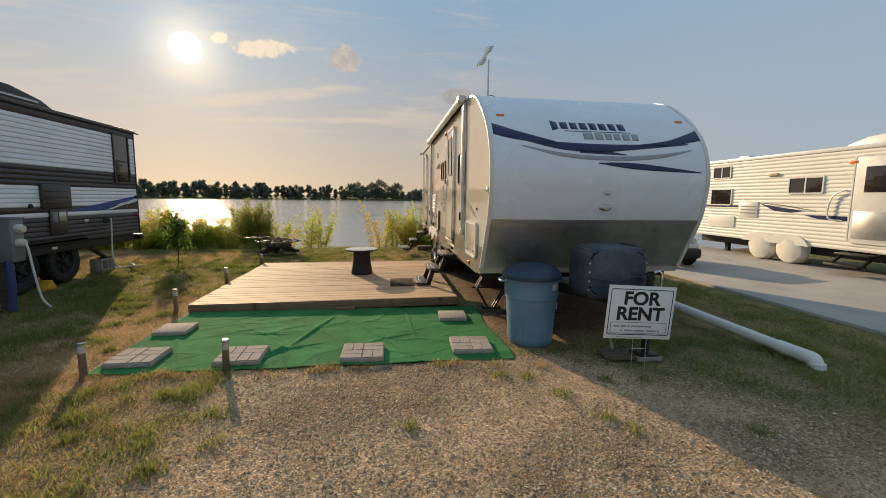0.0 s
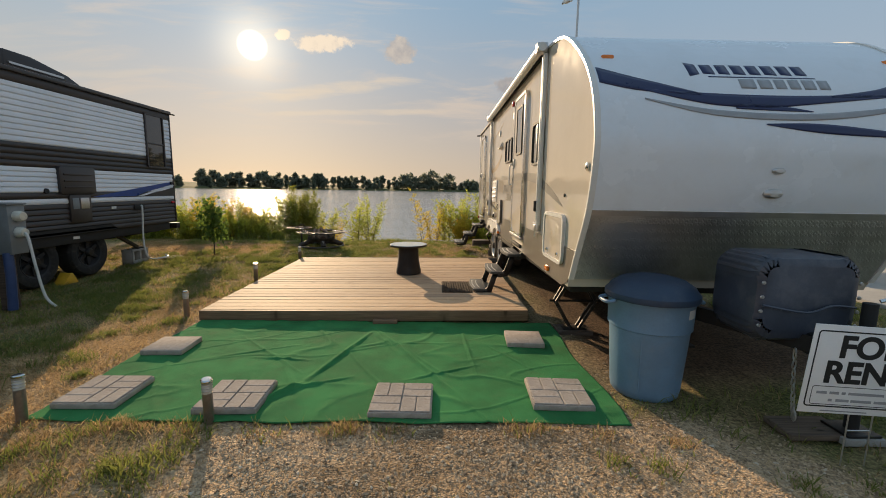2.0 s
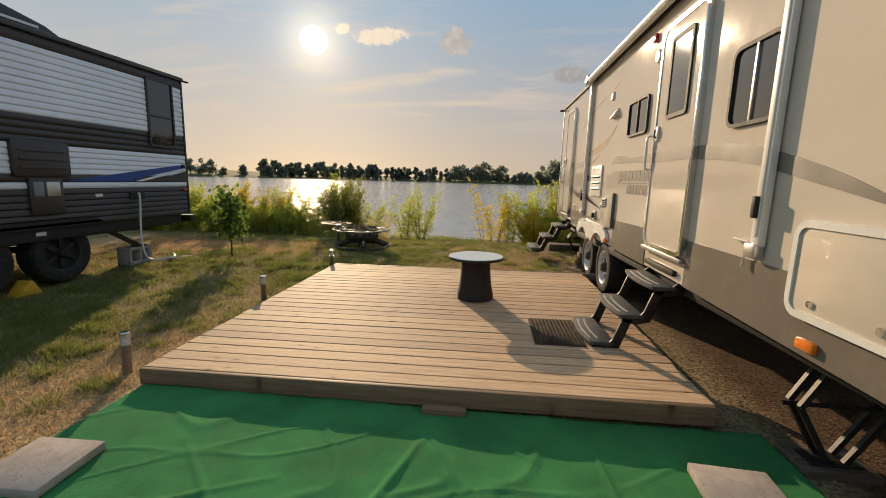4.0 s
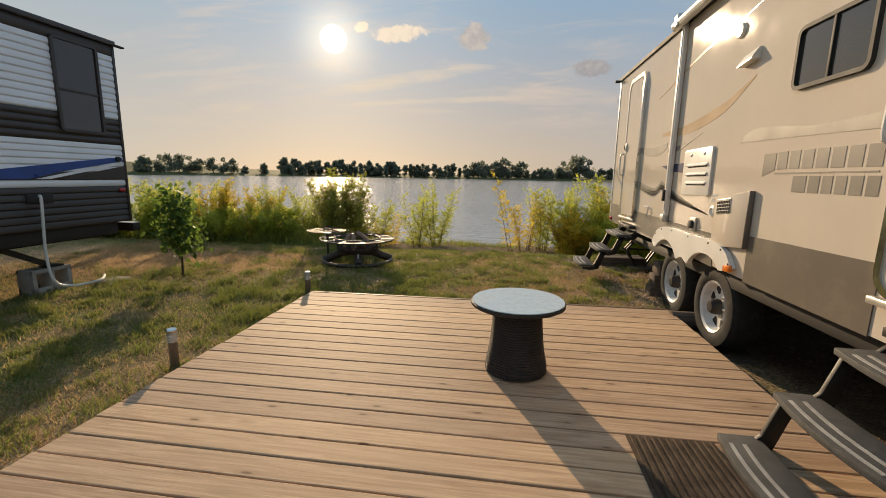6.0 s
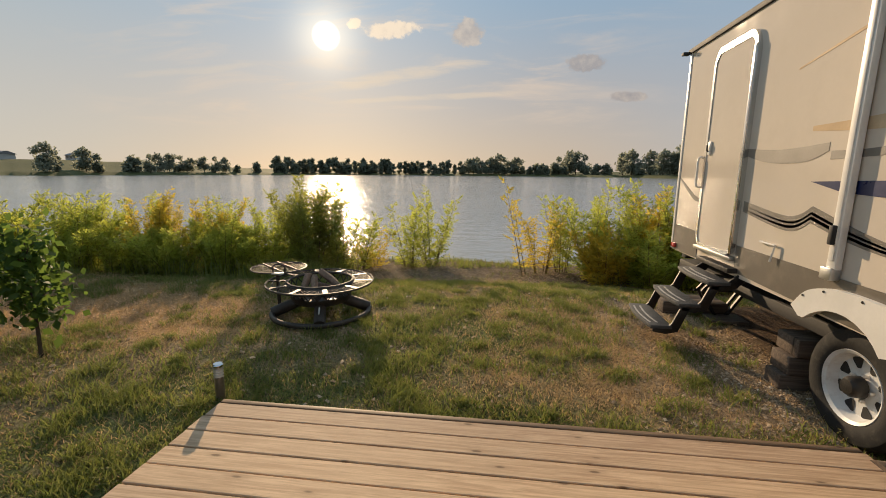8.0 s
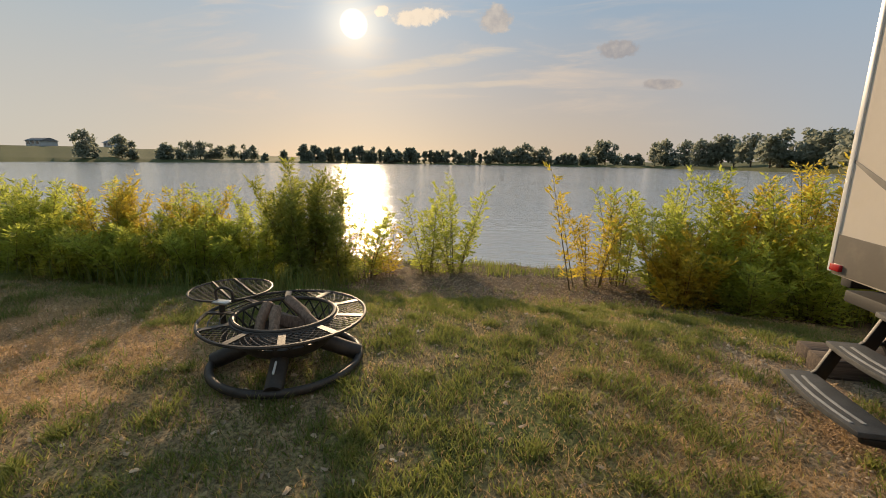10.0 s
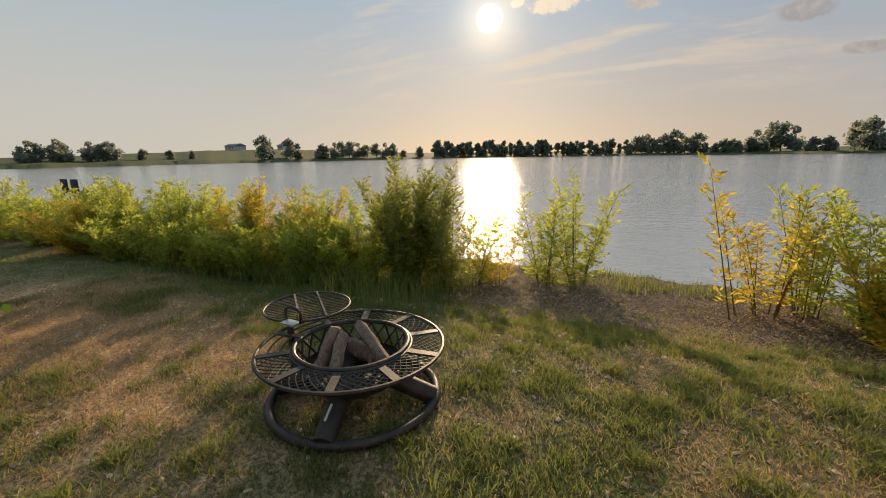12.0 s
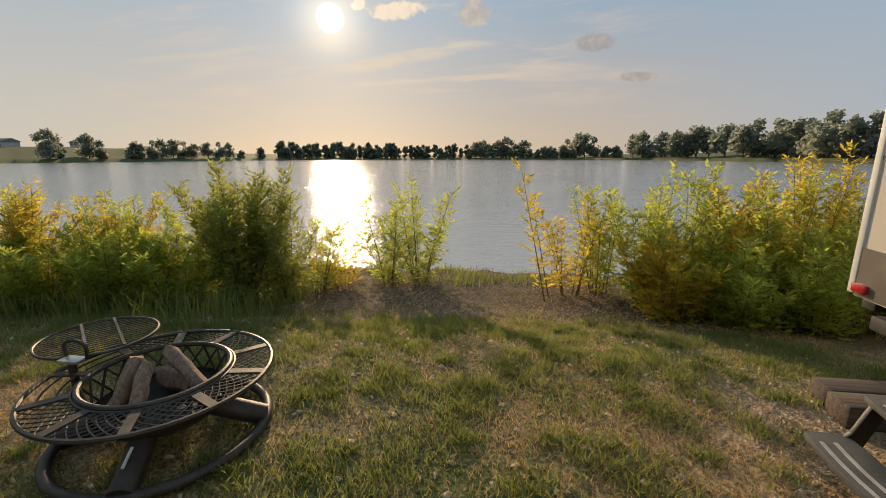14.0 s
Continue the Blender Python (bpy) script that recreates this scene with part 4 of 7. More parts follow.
def rv_door(y0, y1, z0, z1, window, parent):
    d = part("door", prism(rounded(y0 + 0.03, y1 - 0.03, z0 + 0.02, z1 - 0.03, 0.09), "x", XL - 0.026, XL - 0.001), M_WHITE, parent, "white entry door with rounded corners")
    part("door_frame", frame_ring(y0, y1, z0, z1, 0.11, 0.032, "x", XL, XL - 0.034), M_CHROME, d, "bright metal door frame")
    part("hinge_rail", bx(XL - 0.046, XL - 0.03, y0 + 0.004, y0 + 0.03, z0 + 0.02, z1 - 0.08, 0.004), M_CHROME, d)
    part("sill", bx(XL - 0.045, XL - 0.002, y0, y1, z0 - 0.035, z0 - 0.002, 0.006), M_ALU, d)
    part("lock_plate", bx(XL - 0.042, XL - 0.025, y1 - 0.11, y1 - 0.06, (z0 + z1) / 2 - 0.01, (z0 + z1) / 2 + 0.11, 0.006), M_TRIM, d)
    part("latch", tube([(XL - 0.04, y1 - 0.085, (z0 + z1) / 2 + 0.02), (XL - 0.055, y1 - 0.085, (z0 + z1) / 2 + 0.03), (XL - 0.055, y1 - 0.085, (z0 + z1) / 2 + 0.08)], 0.007, 6), M_BLACK, d)
    part("grab_handle", tube(smooth_line([(XL - 0.005, y1 + 0.03, 1.72), (XL - 0.06, y1 + 0.035, 1.72), (XL - 0.065, y1 + 0.035, 1.58), (XL - 0.06, y1 + 0.035, 1.46), (XL - 0.005, y1 + 0.03, 1.46)], 4), 0.011, 8), M_TRIM, d)
    if window:
        a0, a1, b0, b1 = window
        part("door_window_frame", frame_ring(a0, a1, b0, b1, 0.035, 0.03, "x", XL - 0.02, XL - 0.04), M_BLACK, d)
        part("pane", prism(rounded(a0 + 0.02, a1 - 0.02, b0 + 0.02, b1 - 0.02, 0.015), "x", XL - 0.034, XL - 0.028), M_GLASS, d)
    return d


rv_door(0.74, 1.495, 0.81, 2.56, (0.92, 1.28, 1.83, 2.43), rv)
rv_door(4.93, 5.575, 0.90, 2.61, None, rv)
lamp = part("porch_light", bx(XL - 0.03, XL, 1.68, 1.75, 2.53, 2.60, 0.012), M_RED, rv, "small red porch lamp")
for y, z, r in ((1.63, 2.40, 0.055), (2.93, 2.40, 0.05)):
    part("speaker", lathe([(r, 0.0), (r, -0.012), (r * 0.8, -0.02), (0.0, -0.016)], (XL, y, z), 20, "x"), M_TRIM, rv)
part("exhaust_hood", prism([(XL, 2.19), (XL - 0.012, 2.19), (XL - 0.055, 2.125), (XL - 0.055, 2.115), (XL, 2.115)], "y", 2.66, 2.83), M_TRIM, rv, "white range exhaust hood")

# fridge vent, water heater and front hatch
vent = part("fridge_vent", prism(rounded(3.11, 3.65, 1.245, 1.635, 0.03), "x", XL - 0.018, XL, bev=0.003), M_TRIM, rv, "white louvred refrigerator vent")
for k in range(3):
    z = 1.50 - 0.075 * k
    part("louvre", prism([(XL - 0.017, z + 0.016), (XL - 0.034, z - 0.006), (XL - 0.03, z - 0.012), (XL - 0.017, z - 0.004)], "y", 3.17, 3.56), M_TRIM, vent)
    part("slot", bx(XL - 0.0195, XL - 0.017, 3.18, 3.55, z - 0.022, z - 0.006), M_BLACK, vent)
for y in (3.25, 3.5):
    part("clip", bx(XL - 0.024, XL - 0.016, y - 0.012, y + 0.012, 1.575, 1.6, 0.003), M_ALU, vent)
heater = part("water_heater_door", bx(XL - 0.032, XL, 2.505, 2.945, 0.865, 1.24, 0.006), M_WHITE, rv, "white water heater hatch with a grille")
part("hatch_edge", bx(XL - 0.036, XL - 0.002, 2.497, 2.509, 0.86, 1.243, 0.002), M_SKIRT, heater)
grille = part("grille", bx(XL - 0.036, XL - 0.03, 2.715, 2.9, 1.105, 1.215, 0.002), M_ALU, heater, "metal grille")
for k in range(8):
    part("grille_bar", bx(XL - 0.040, XL - 0.035, 2.722 + k * 0.0225, 2.734 + k * 0.0225, 1.112, 1.208, 0.001, 1), M_CHASSIS, grille)
for k in range(4):
    part("grille_bar", bx(XL - 0.042, XL - 0.039, 2.718, 2.897, 1.125 + k * 0.024, 1.131 + k * 0.024), M_ALU, grille)
part("city_water_port", lathe([(0.045, 0.0), (0.045, -0.012), (0.03, -0.018), (0.028, -0.006), (0.0, -0.008)], (XL, 3.02, 1.13), 20, "x"), M_TRIM, rv)
part("warning_label", bx(XL - 0.002, XL - 0.0005, 2.98, 3.07, 1.24, 1.26), M_INK_GREY, rv)
part("warning_label", bx(XL - 0.002, XL - 0.0005, 2.98, 3.07, 1.20, 1.23), M_INK_GREY, rv)
outlet = part("power_inlet", bx(XL - 0.022, XL - 0.006, 3.27, 3.37, 0.95, 1.06, 0.004), M_ALU, rv, "metal power inlet box")
part("inlet_cap", lathe([(0.035, -0.02), (0.033, -0.045), (0.018, -0.05), (0.0, -0.05)], (XL, 3.32, 1.0), 16, "x"), M_BLACK, outlet)
hatch = part("front_hatch", prism(rounded(-0.905, -0.325, 0.79, 1.165, 0.06), "x", XL - 0.022, XL, bev=0.003), M_WHITE, rv, "white rounded storage hatch")
part("hatch_frame", frame_ring(-0.93, -0.30, 0.765, 1.19, 0.075, 0.03, "x", XL, XL - 0.03), M_TRIM, hatch)
for y in (-0.45, -0.78):
    part("hatch_lock", lathe([(0.018, -0.02), (0.016, -0.03), (0.0, -0.031)], (XL, y, 0.84), 12, "x"), M_CHROME, hatch)
part("side_marker", bx(XL - 0.03, XL, -0.51, -0.40, 0.635, 0.685, 0.012), M_AMBER, rv, "amber side marker lamp")
part("side_marker", bx(XL - 0.05, XL - 0.02, 2.60, 2.69, 0.69, 0.74, 0.012), M_AMBER, rv, "amber side marker lamp")
part("lock_knob", lathe([(0.03, 0.0), (0.03, -0.012), (0.018, -0.02), (0.0, -0.02)], (XL, -1.37, 1.56), 14, "x"), M_CHROME, rv)
part("lock_knob", lathe([(0.014, 0.0), (0.014, -0.012), (0.0, -0.014)], (XL, -0.86, 1.35), 12, "x"), M_BLACK, rv)
part("hinge_hook", tube([(XL, 0.17, 1.04), (XL - 0.02, 0.17, 1.04), (XL - 0.02, 0.04, 1.04), (XL - 0.03, 0.05, 0.90)], 0.007, 6), M_TRIM, rv)
part("hinge_hook", tube([(XL, 4.62, 1.08), (XL - 0.02, 4.62, 1.08), (XL - 0.02, 4.45, 1.08), (XL - 0.03, 4.47, 0.96)], 0.007, 6), M_TRIM, rv)
# painted sweeps along the side
side(smooth_line([(2.78, 1.60), (2.6, 1.655), (2.1, 1.58), (1.5, 1.595)]) + [(1.5, 1.515), (2.1, 1.53)], "sweep", M_TAUPE, rv, 0.0, 0.0025)
side(smooth_line([(0.735, 1.59), (0.2, 1.555), (-0.4, 1.41), (-0.8, 1.26)]) + smooth_line([(-0.8, 1.25), (-0.4, 1.335), (0.2, 1.455), (0.735, 1.50)]), "sweep", M_TAUPE, rv, 0.0, 0.0025)
side(smooth_line([(1.47, 1.585), (1.1, 1.60), (0.76, 1.585)]) + [(0.76, 1.505), (1.47, 1.505)], "sweep", M_TAUPE, rv, 0.026, 0.0275)
side(smooth_line([(5.15, 1.79), (4.6, 1.735), (4.15, 1.75)]) + smooth_line([(4.15, 1.70), (4.35, 1.64), (4.75, 1.66), (5.15, 1.78)]), "sweep", M_TAUPE, rv, 0.0, 0.0025)
side(smooth_line([(4.13, 1.70), (3.8, 1.70), (3.36, 1.765)]) + [(3.8, 1.655), (4.13, 1.65)], "sweep", M_TAUPE, rv, 0.0, 0.0025)
side([(4.25, 1.52), (3.7, 1.53), (3.66, 1.44), (4.0, 1.46)], "sweep", M_NAVY, rv, 0.0, 0.0025)
side(smooth_line([(6.05, 1.55), (5.75, 1.38), (5.6, 1.33)]) + smooth_line([(5.6, 1.31), (5.75, 1.33), (6.05, 1.53)]), "sweep", M_TAUPE, rv, 0.0, 0.0025)
for a, b in ((0.0, 0.02), (0.035, 0.05), (0.062, 0.07)):
    side(smooth_line([(4.9, 1.36 - a), (4.4, 1.29 - a), (4.2, 1.37 - a)]) + smooth_line([(4.2, 1.34 - b), (4.4, 1.26 - b), (4.9, 1.345 - b)]), "sweep", M_TAUPE, rv, 0.0, 0.0025)
    side(smooth_line([(4.2, 1.37 - a), (3.8, 1.25 - a * 0.8), (3.1, 1.10)]) + smooth_line([(3.1, 1.095), (3.8, 1.225 - b * 0.8), (4.2, 1.335 - b)]), "sweep", M_TAUPE, rv, 0.0, 0.0025)
side(smooth_line([(4.3, 1.86), (3.7, 1.87), (3.1, 1.94), (2.68, 2.02)]) + smooth_line([(2.68, 2.01), (3.1, 1.86), (3.7, 1.79), (4.3, 1.83)]), "sweep", M_TAN, rv, 0.0, 0.002)
side(smooth_line([(4.5, 2.25), (3.5, 2.45), (2.6, 2.50)]) + smooth_line([(2.6, 2.49), (3.5, 2.425), (4.5, 2.24)]), "sweep", M_TAN, rv, 0.0, 0.002)
# the maker's lettering on the side, as plain blocks
y = 2.46
for k, wd in enumerate((0.12, 0.085, 0.085, 0.085, 0.085, 0.085, 0.085, 0.085)):
    side([(y, 1.47 if k == 0 else 1.455), (y - wd, 1.455), (y - wd, 1.355), (y, 1.33 if k == 0 else 1.355)], "lettering_block", M_TAUPE, rv, 0.0, 0.002)
    y -= wd + 0.022
side([(2.34, 1.338), (1.6, 1.338), (1.6, 1.33), (2.34, 1.33)], "lettering_line", M_TAUPE, rv, 0.0, 0.002)
y = 2.16
for wd in (0.11, 0.08, 0.07, 0.07, 0.075, 0.07):
    side([(y, 1.315), (y - wd, 1.315), (y - wd, 1.225), (y, 1.225)], "lettering_block", M_TAUPE, rv, 0.0, 0.002)
    y -= wd + 0.02
# roof edge, gutter and rolled awning
part("roof_rail", bx(XL - 0.022, XL + 0.02, 0.1, 6.11, 2.70, 2.745, 0.006), M_CHASSIS, rv, "dark gutter rail along the roof edge")
part("gutter_spout", bx(XL - 0.09, XL - 0.02, 6.06, 6.11, 2.69, 2.715, 0.006), M_BLACK, rv)
awning = part("awning_roll", tube([(XL - 0.075, -0.12, 2.735), (XL - 0.075, 4.05, 2.72)], 0.042, 14), M_TRIM, rv, "rolled white awning")
for y in (-0.05, 3.94):
    arm = part("awning_arm", bx(XL - 0.045, XL - 0.008, y - 0.035, y + 0.035, 1.03, 2.73, 0.006), M_TRIM, rv, "white awning arm folded against the wall")
    part("arm_slot", bx(XL - 0.052, XL - 0.044, y - 0.018, y + 0.018, 1.08, 2.66, 0.003), M_TRIM, arm)
    part("arm_foot", bx(XL - 0.06, XL - 0.004, y - 0.03, y + 0.06, 0.965, 1.04, 0.01), M_ALU, arm)
    part("arm_catch", bx(XL - 0.075, XL - 0.045, y - 0.014, y + 0.02, 1.17, 1.28, 0.008), M_BLACK, arm)
    part("arm_head", bx(XL - 0.12, XL - 0.01, y - 0.05, y + 0.05, 2.685, 2.785, 0.016), M_ALU, arm)
part("rear_light", bx(XL - 0.028, XL, 5.97, 6.05, 0.785, 0.835, 0.008), M_RED, rv, "red tail lamp")
part("rear_bumper", bx(3.75, 5.85, 6.09, 6.19, 0.64, 0.74, 0.008), M_CHASSIS, rv)
part("corner_trim", bx(XL - 0.01, XL + 0.02, 6.05, 6.085, 0.77, 2.70, 0.004), M_TRIM, rv)
part("sewer_box", bx(3.64, 3.74, 6.08, 6.14, 0.84, 0.98, 0.008), M_TRIM, rv)
part("antenna_mast", tube([(3.95, 0.25, 2.74), (3.95, 0.25, 3.42)], 0.012, 8), M_ALU, rv, "telescopic television antenna mast")
head = part("antenna_head", bx(3.74, 4.06, 0.22, 0.28, 3.44, 3.475, 0.012), M_TRIM, rv, "tilted batwing antenna head")
head.matrix_local = Matrix.Translation(Vector((3.9, 0.25, 3.47)) - Vector((4.8, 2.4, 0))) @ Euler((0.2, radians(-58), 0.35)).to_matrix().to_4x4() @ Matrix.Translation(-(Vector((3.9, 0.25, 3.457)) - Vector((4.8, 2.4, 0))))
for dz_ in (-0.11, 0.11):
    ob = part("antenna_element", bx(3.9 + dz_ - 0.05, 3.9 + dz_ + 0.05, 0.18, 0.32, 3.448, 3.466, 0.006), M_ALU, head)
part("antenna_cable", tube(smooth_line([(3.95, 0.26, 2.95), (4.05, 0.24, 2.93), (4.08, 0.22, 2.82), (4.0, 0.24, 2.74)], 4), 0.004, 5), M_BLACK, rv)


def trailer_wheel(y, x, z, parent, r=0.335, rim_mat=None, out=-1, spokes=8, width=0.2):
    """A trailer wheel whose outer face looks along out on the x axis."""
    s = out
    prof = [(r * 0.60, 0.0), (r * 0.64, -0.012), (r * 0.80, -0.022), (r * 0.93, -0.012), (r * 0.985, 0.012), (r, 0.035), (r, width - 0.035), (r * 0.97, width - 0.01), (r * 0.6, width)]
    wheel = part("wheel", lathe([(a, -s * b) for a, b in prof], (x, y, z), 36, "x", caps=False), M_RUBBER, parent, "black trailer tyre")
    rm = rim_mat or M_RIMWHITE
    part("rim", lathe([(r * 0.625, 0.0), (r * 0.615, -s * -0.012), (r * 0.56, -s * 0.0), (r * 0.53, -s * 0.035), (r * 0.50, -s * 0.055), (0.0, -s * 0.055)], (x, y, z), 36, "x", caps=False), rm, wheel, "white spoked steel rim" if rim_mat is None else "dark spoked rim")
    for k in range(spokes):
        t = 2 * math.pi * k / spokes
        if rim_mat:
            bm = prism([(-0.032, r * 0.16), (0.032, r * 0.16), (0.022, r * 0.53), (-0.022, r * 0.53)], "x", -0.012, 0.012, bev=0.004)
            bmesh.ops.rotate(bm, verts=bm.verts, cent=(0, 0, 0), matrix=Matrix.Rotation(t, 3, "X"))
            bmesh.ops.translate(bm, verts=bm.verts, vec=(x - s * 0.03, y, z))
            part("spoke", bm, rm, wheel)
            hole = rounded(-0.017, 0.017, r * 0.30, r * 0.47, 0.012, 3)
        else:
            hole = [(-0.010, r * 0.31), (0.010, r * 0.31), (0.017, r * 0.34), (0.036, r * 0.455), (0.034, r * 0.485), (0.022, r * 0.50), (-0.022, r * 0.50), (-0.034, r * 0.485), (-0.036, r * 0.455), (-0.017, r * 0.34)]
        bm = prism(hole, "x", -0.001, 0.001)
        bmesh.ops.rotate(bm, verts=bm.verts, cent=(0, 0, 0), matrix=Matrix.Rotation(t + math.pi / spokes, 3, "X"))
        bmesh.ops.translate(bm, verts=bm.verts, vec=(x - s * 0.0525, y, z))
        part("rim_opening", bm, M_CHASSIS, wheel)
    if not rim_mat:
        for k in range(5):
            t = 2 * math.pi * (k + 0.5) / 5
            part("wheel_nut", lathe([(0.011, -s * 0.054), (0.011, -s * 0.036), (0.006, -s * 0.03), (0.0, -s * 0.03)], (x, y + r * 0.225 * math.cos(t), z + r * 0.225 * math.sin(t)), 6, "x"), M_ALU, wheel)
    part("hub", lathe([(r * 0.19, -s * 0.04), (r * 0.17, s * 0.012), (r * 0.13, s * 0.03), (0.0, s * 0.035)], (x, y, z), 18, "x"), M_STEEL, wheel)
    return wheel


for y in (3.81, 2.99):
    trailer_wheel(y, 3.655, 0.345, rv)
arch = smooth_line([(2.60, 0.72), (2.72, 0.845), (2.95, 0.905), (3.42, 0.915), (3.85, 0.925), (4.08, 0.87), (4.2, 0.74)], 5)
inner = [(4.13, 0.69)] + [(3.83 + 0.36 * math.cos(t), 0.44 + 0.36 * math.sin(t)) for t in np.linspace(radians(44), radians(142), 10)] + [(3.425, 0.70)] + \
        [(3.02 + 0.36 * math.cos(t), 0.44 + 0.36 * math.sin(t)) for t in np.linspace(radians(38), radians(136), 10)] + [(2.66, 0.69)]
side(arch + inner, "fender_skirt", M_TRIM, rv, 0.004, 0.04, "off-white double wheel arch skirt")
for k, (y, z) in enumerate(arch[2:-2:4]):
    part("rivet", lathe([(0.008, -0.04), (0.006, -0.045), (0.0, -0.046)], (XL, y, z - 0.02), 8, "x"), M_CHASSIS, rv)
for x in (4.15, 5.45):
    part("frame_rail", bx(x - 0.04, x + 0.04, -1.0, 6.1, 0.50, 0.63, 0.006), M_CHASSIS, rv)
for y in (3.81, 2.99):
    part("axle", tube([(3.8, y, 0.345), (5.85, y, 0.345)], 0.04, 10), M_CHASSIS, rv)
    trailer_wheel(y, 5.98, 0.345, rv, out=1)
part("underbelly", bx(XL + 0.06, XR - 0.06, -0.95, 6.0, 0.56, 0.66, 0.01), M_CHASSIS, rv)
part("holding_tank", bx(4.2, 5.4, 1.6, 2.6, 0.40, 0.60, 0.03), M_CHASSIS, rv)
for x0, x1 in ((3.95, 4.78), (5.67, 4.86)):
    bm = tube([(x0, -0.6, 0.56), (x1, -2.02, 0.53)], 0.05, 4)
    part("tongue_rail", bm, M_CHASSIS, rv)
part("coupler", bx(4.74, 4.90, -2.2, -1.95, 0.48, 0.58, 0.02), M_STEEL, rv)


def entry_step(x0, y0, y1, heights, parent, top):
    """Folding steps that hang from the frame; x0 is the outer edge of the lowest tread."""
    d, n = 0.205, len(heights)
    st = part("entry_step", bx(x0 + d * n - 0.03, x0 + d * n + 0.25, y0 + 0.03, y1 - 0.03, top - 0.02, top + 0.02, 0.004), M_STEEL, parent, "black folding steps with ribbed grip treads")
    for k, h in enumerate(heights):
        xa = x0 + d * k
        bow = [(y0 + (y1 - y0) * t, -0.035 * math.sin(math.pi * t)) for t in np.linspace(0, 1, 9)]
        poly = [(xa + 0.035 + b, y) for y, b in bow] + [(xa + d, y1), (xa + d, y0)]
        part("tread", prism(poly, "z", h - 0.028, h, bev=0.003), M_GRIP, st)
        # dark tread ribs drawn pale: the sun's glare is painted on as two stripes
        for f in (0.06, 0.115):
            poly = [(xa + f + b * 0.9, y) for y, b in bow[1:-1]]
            poly += [(px + 0.016, py) for px, py in poly[::-1]]
            part("grip_strip", prism(poly, "z", h - 0.001, h + 0.003), M_GRIPSTRIPE, st, "pale grip strip")
        for y in (y0 + 0.006, y1 - 0.03):
            nx_, nz = (x0 + d * (k + 1) + 0.03, heights[k + 1] - 0.03) if k < n - 1 else (x0 + d * n + 0.06, top)
            poly = [(xa + 0.06, h - 0.035), (xa + 0.15, h - 0.035), (xa + d + 0.0, h + 0.02), (nx_ + 0.03, nz), (nx_ + 0.10, nz), (xa + d + 0.05, h - 0.05), (xa + 0.16, h - 0.075), (xa + 0.06, h - 0.06)]
            part("bracket", prism(poly, "y", y, y + 0.022, bev=0.002), M_STEEL, st)
    return st


entry_step(2.97, 0.81, 1.43, (0.185, 0.41, 0.635), rv, 0.73)
entry_step(2.92, 4.91, 5.53, (0.258, 0.456, 0.65), rv, 0.74)


def scissor_jack(x, y, parent, top):
    j = part("scissor_jack", bx(x - 0.12, x + 0.12, y - 0.06, y + 0.06, 0.035, 0.05, 0.003), M_STEEL, parent, "rusty black scissor jack")
    part("jack_head", bx(x - 0.07, x + 0.07, y - 0.05, y + 0.05, top - 0.03, top, 0.004), M_STEEL, j)
    mid = (top + 0.05) / 2
    for s in (-1, 1):
        for off in (-0.04, 0.04):
            part("jack_arm", tube([(x + s * 0.04, y + off, 0.05), (x + s * 0.20, y + off, mid)], 0.018, 4), M_STEEL, j)
            part("jack_arm", tube([(x + s * 0.20, y + off, mid), (x + s * 0.04, y + off, top - 0.02)], 0.018, 4), M_STEEL, j)
    part("jack_screw", tube([(x - 0.26, y, mid), (x + 0.26, y, mid)], 0.012, 8), M_STEEL, j)


scissor_jack(3.94, -0.22, rv, 0.60)
scissor_jack(3.95, 5.75, rv, 0.60)
tank = part("tank_cover", prism(rounded(4.40, 5.04, 0.53, 1.03, 0.12), "y", -1.99, -1.58, bev=0.06), M_COVER, rv, "dark weathered plastic gas bottle cover")
for x in (4.42, 5.02):
    for k in range(4):
        part("rivet", lathe([(0.012, -2.0), (0.010, -2.008), (0.0, -2.009)], (x + (0.012 if x < 4.7 else -0.012), 0, 0.62 + 0.085 * k), 8, "y"), M_ALU, tank)
part("cover_crease", tube(smooth_line([(4.44, -2.0, 0.74), (4.7, -2.012, 0.70), (4.85, -2.006, 0.74), (5.0, -2.0, 0.73)], 4), 0.008, 6), M_COVER, tank)
jk = part("tongue_jack", tube([(5.0, -2.08, 0.02), (5.0, -2.08, 0.78)], 0.036, 12), M_BLACK, rv, "black tongue jack post")
part("jack_foot", bx(4.90, 5.10, -2.17, -1.99, 0.05, 0.065, 0.003), M_STEEL, jk)
part("jack_crank", tube([(5.02, -2.11, 0.80), (5.06, -2.13, 0.82), (5.075, -2.14, 0.79), (5.075, -2.14, 0.62)], 0.012, 8), M_CHROME, jk)
for k in range(12):
    t = k / 11
    c = Vector((4.62 + 0.05 * t, -2.06, 0.50 - 0.38 * math.sin(math.pi * 0.5 * t)))
    ring = [c + Vector((0.016 * math.cos(a) if k % 2 else 0.006 * math.cos(a), 0.006 * math.cos(a) if k % 2 else 0.016 * math.cos(a), 0.027 * math.sin(a))) for a in (2 * math.pi * q / 10 for q in range(10))]
    part("chain_link", tube(ring, 0.0045, 5, closed=True), M_ALU, rv)
battery = thing("battery_box", (4.36, -1.12, 0.3), "black battery box with white and red labels under the trailer nose", "battery box")
part("case", bx(4.27, 4.47, -1.24, -1.0, 0.25, 0.46, 0.012), M_BLACK, battery)
part("tray", bx(4.2, 4.55, -1.26, -0.98, 0.235, 0.252), M_STEEL, battery)
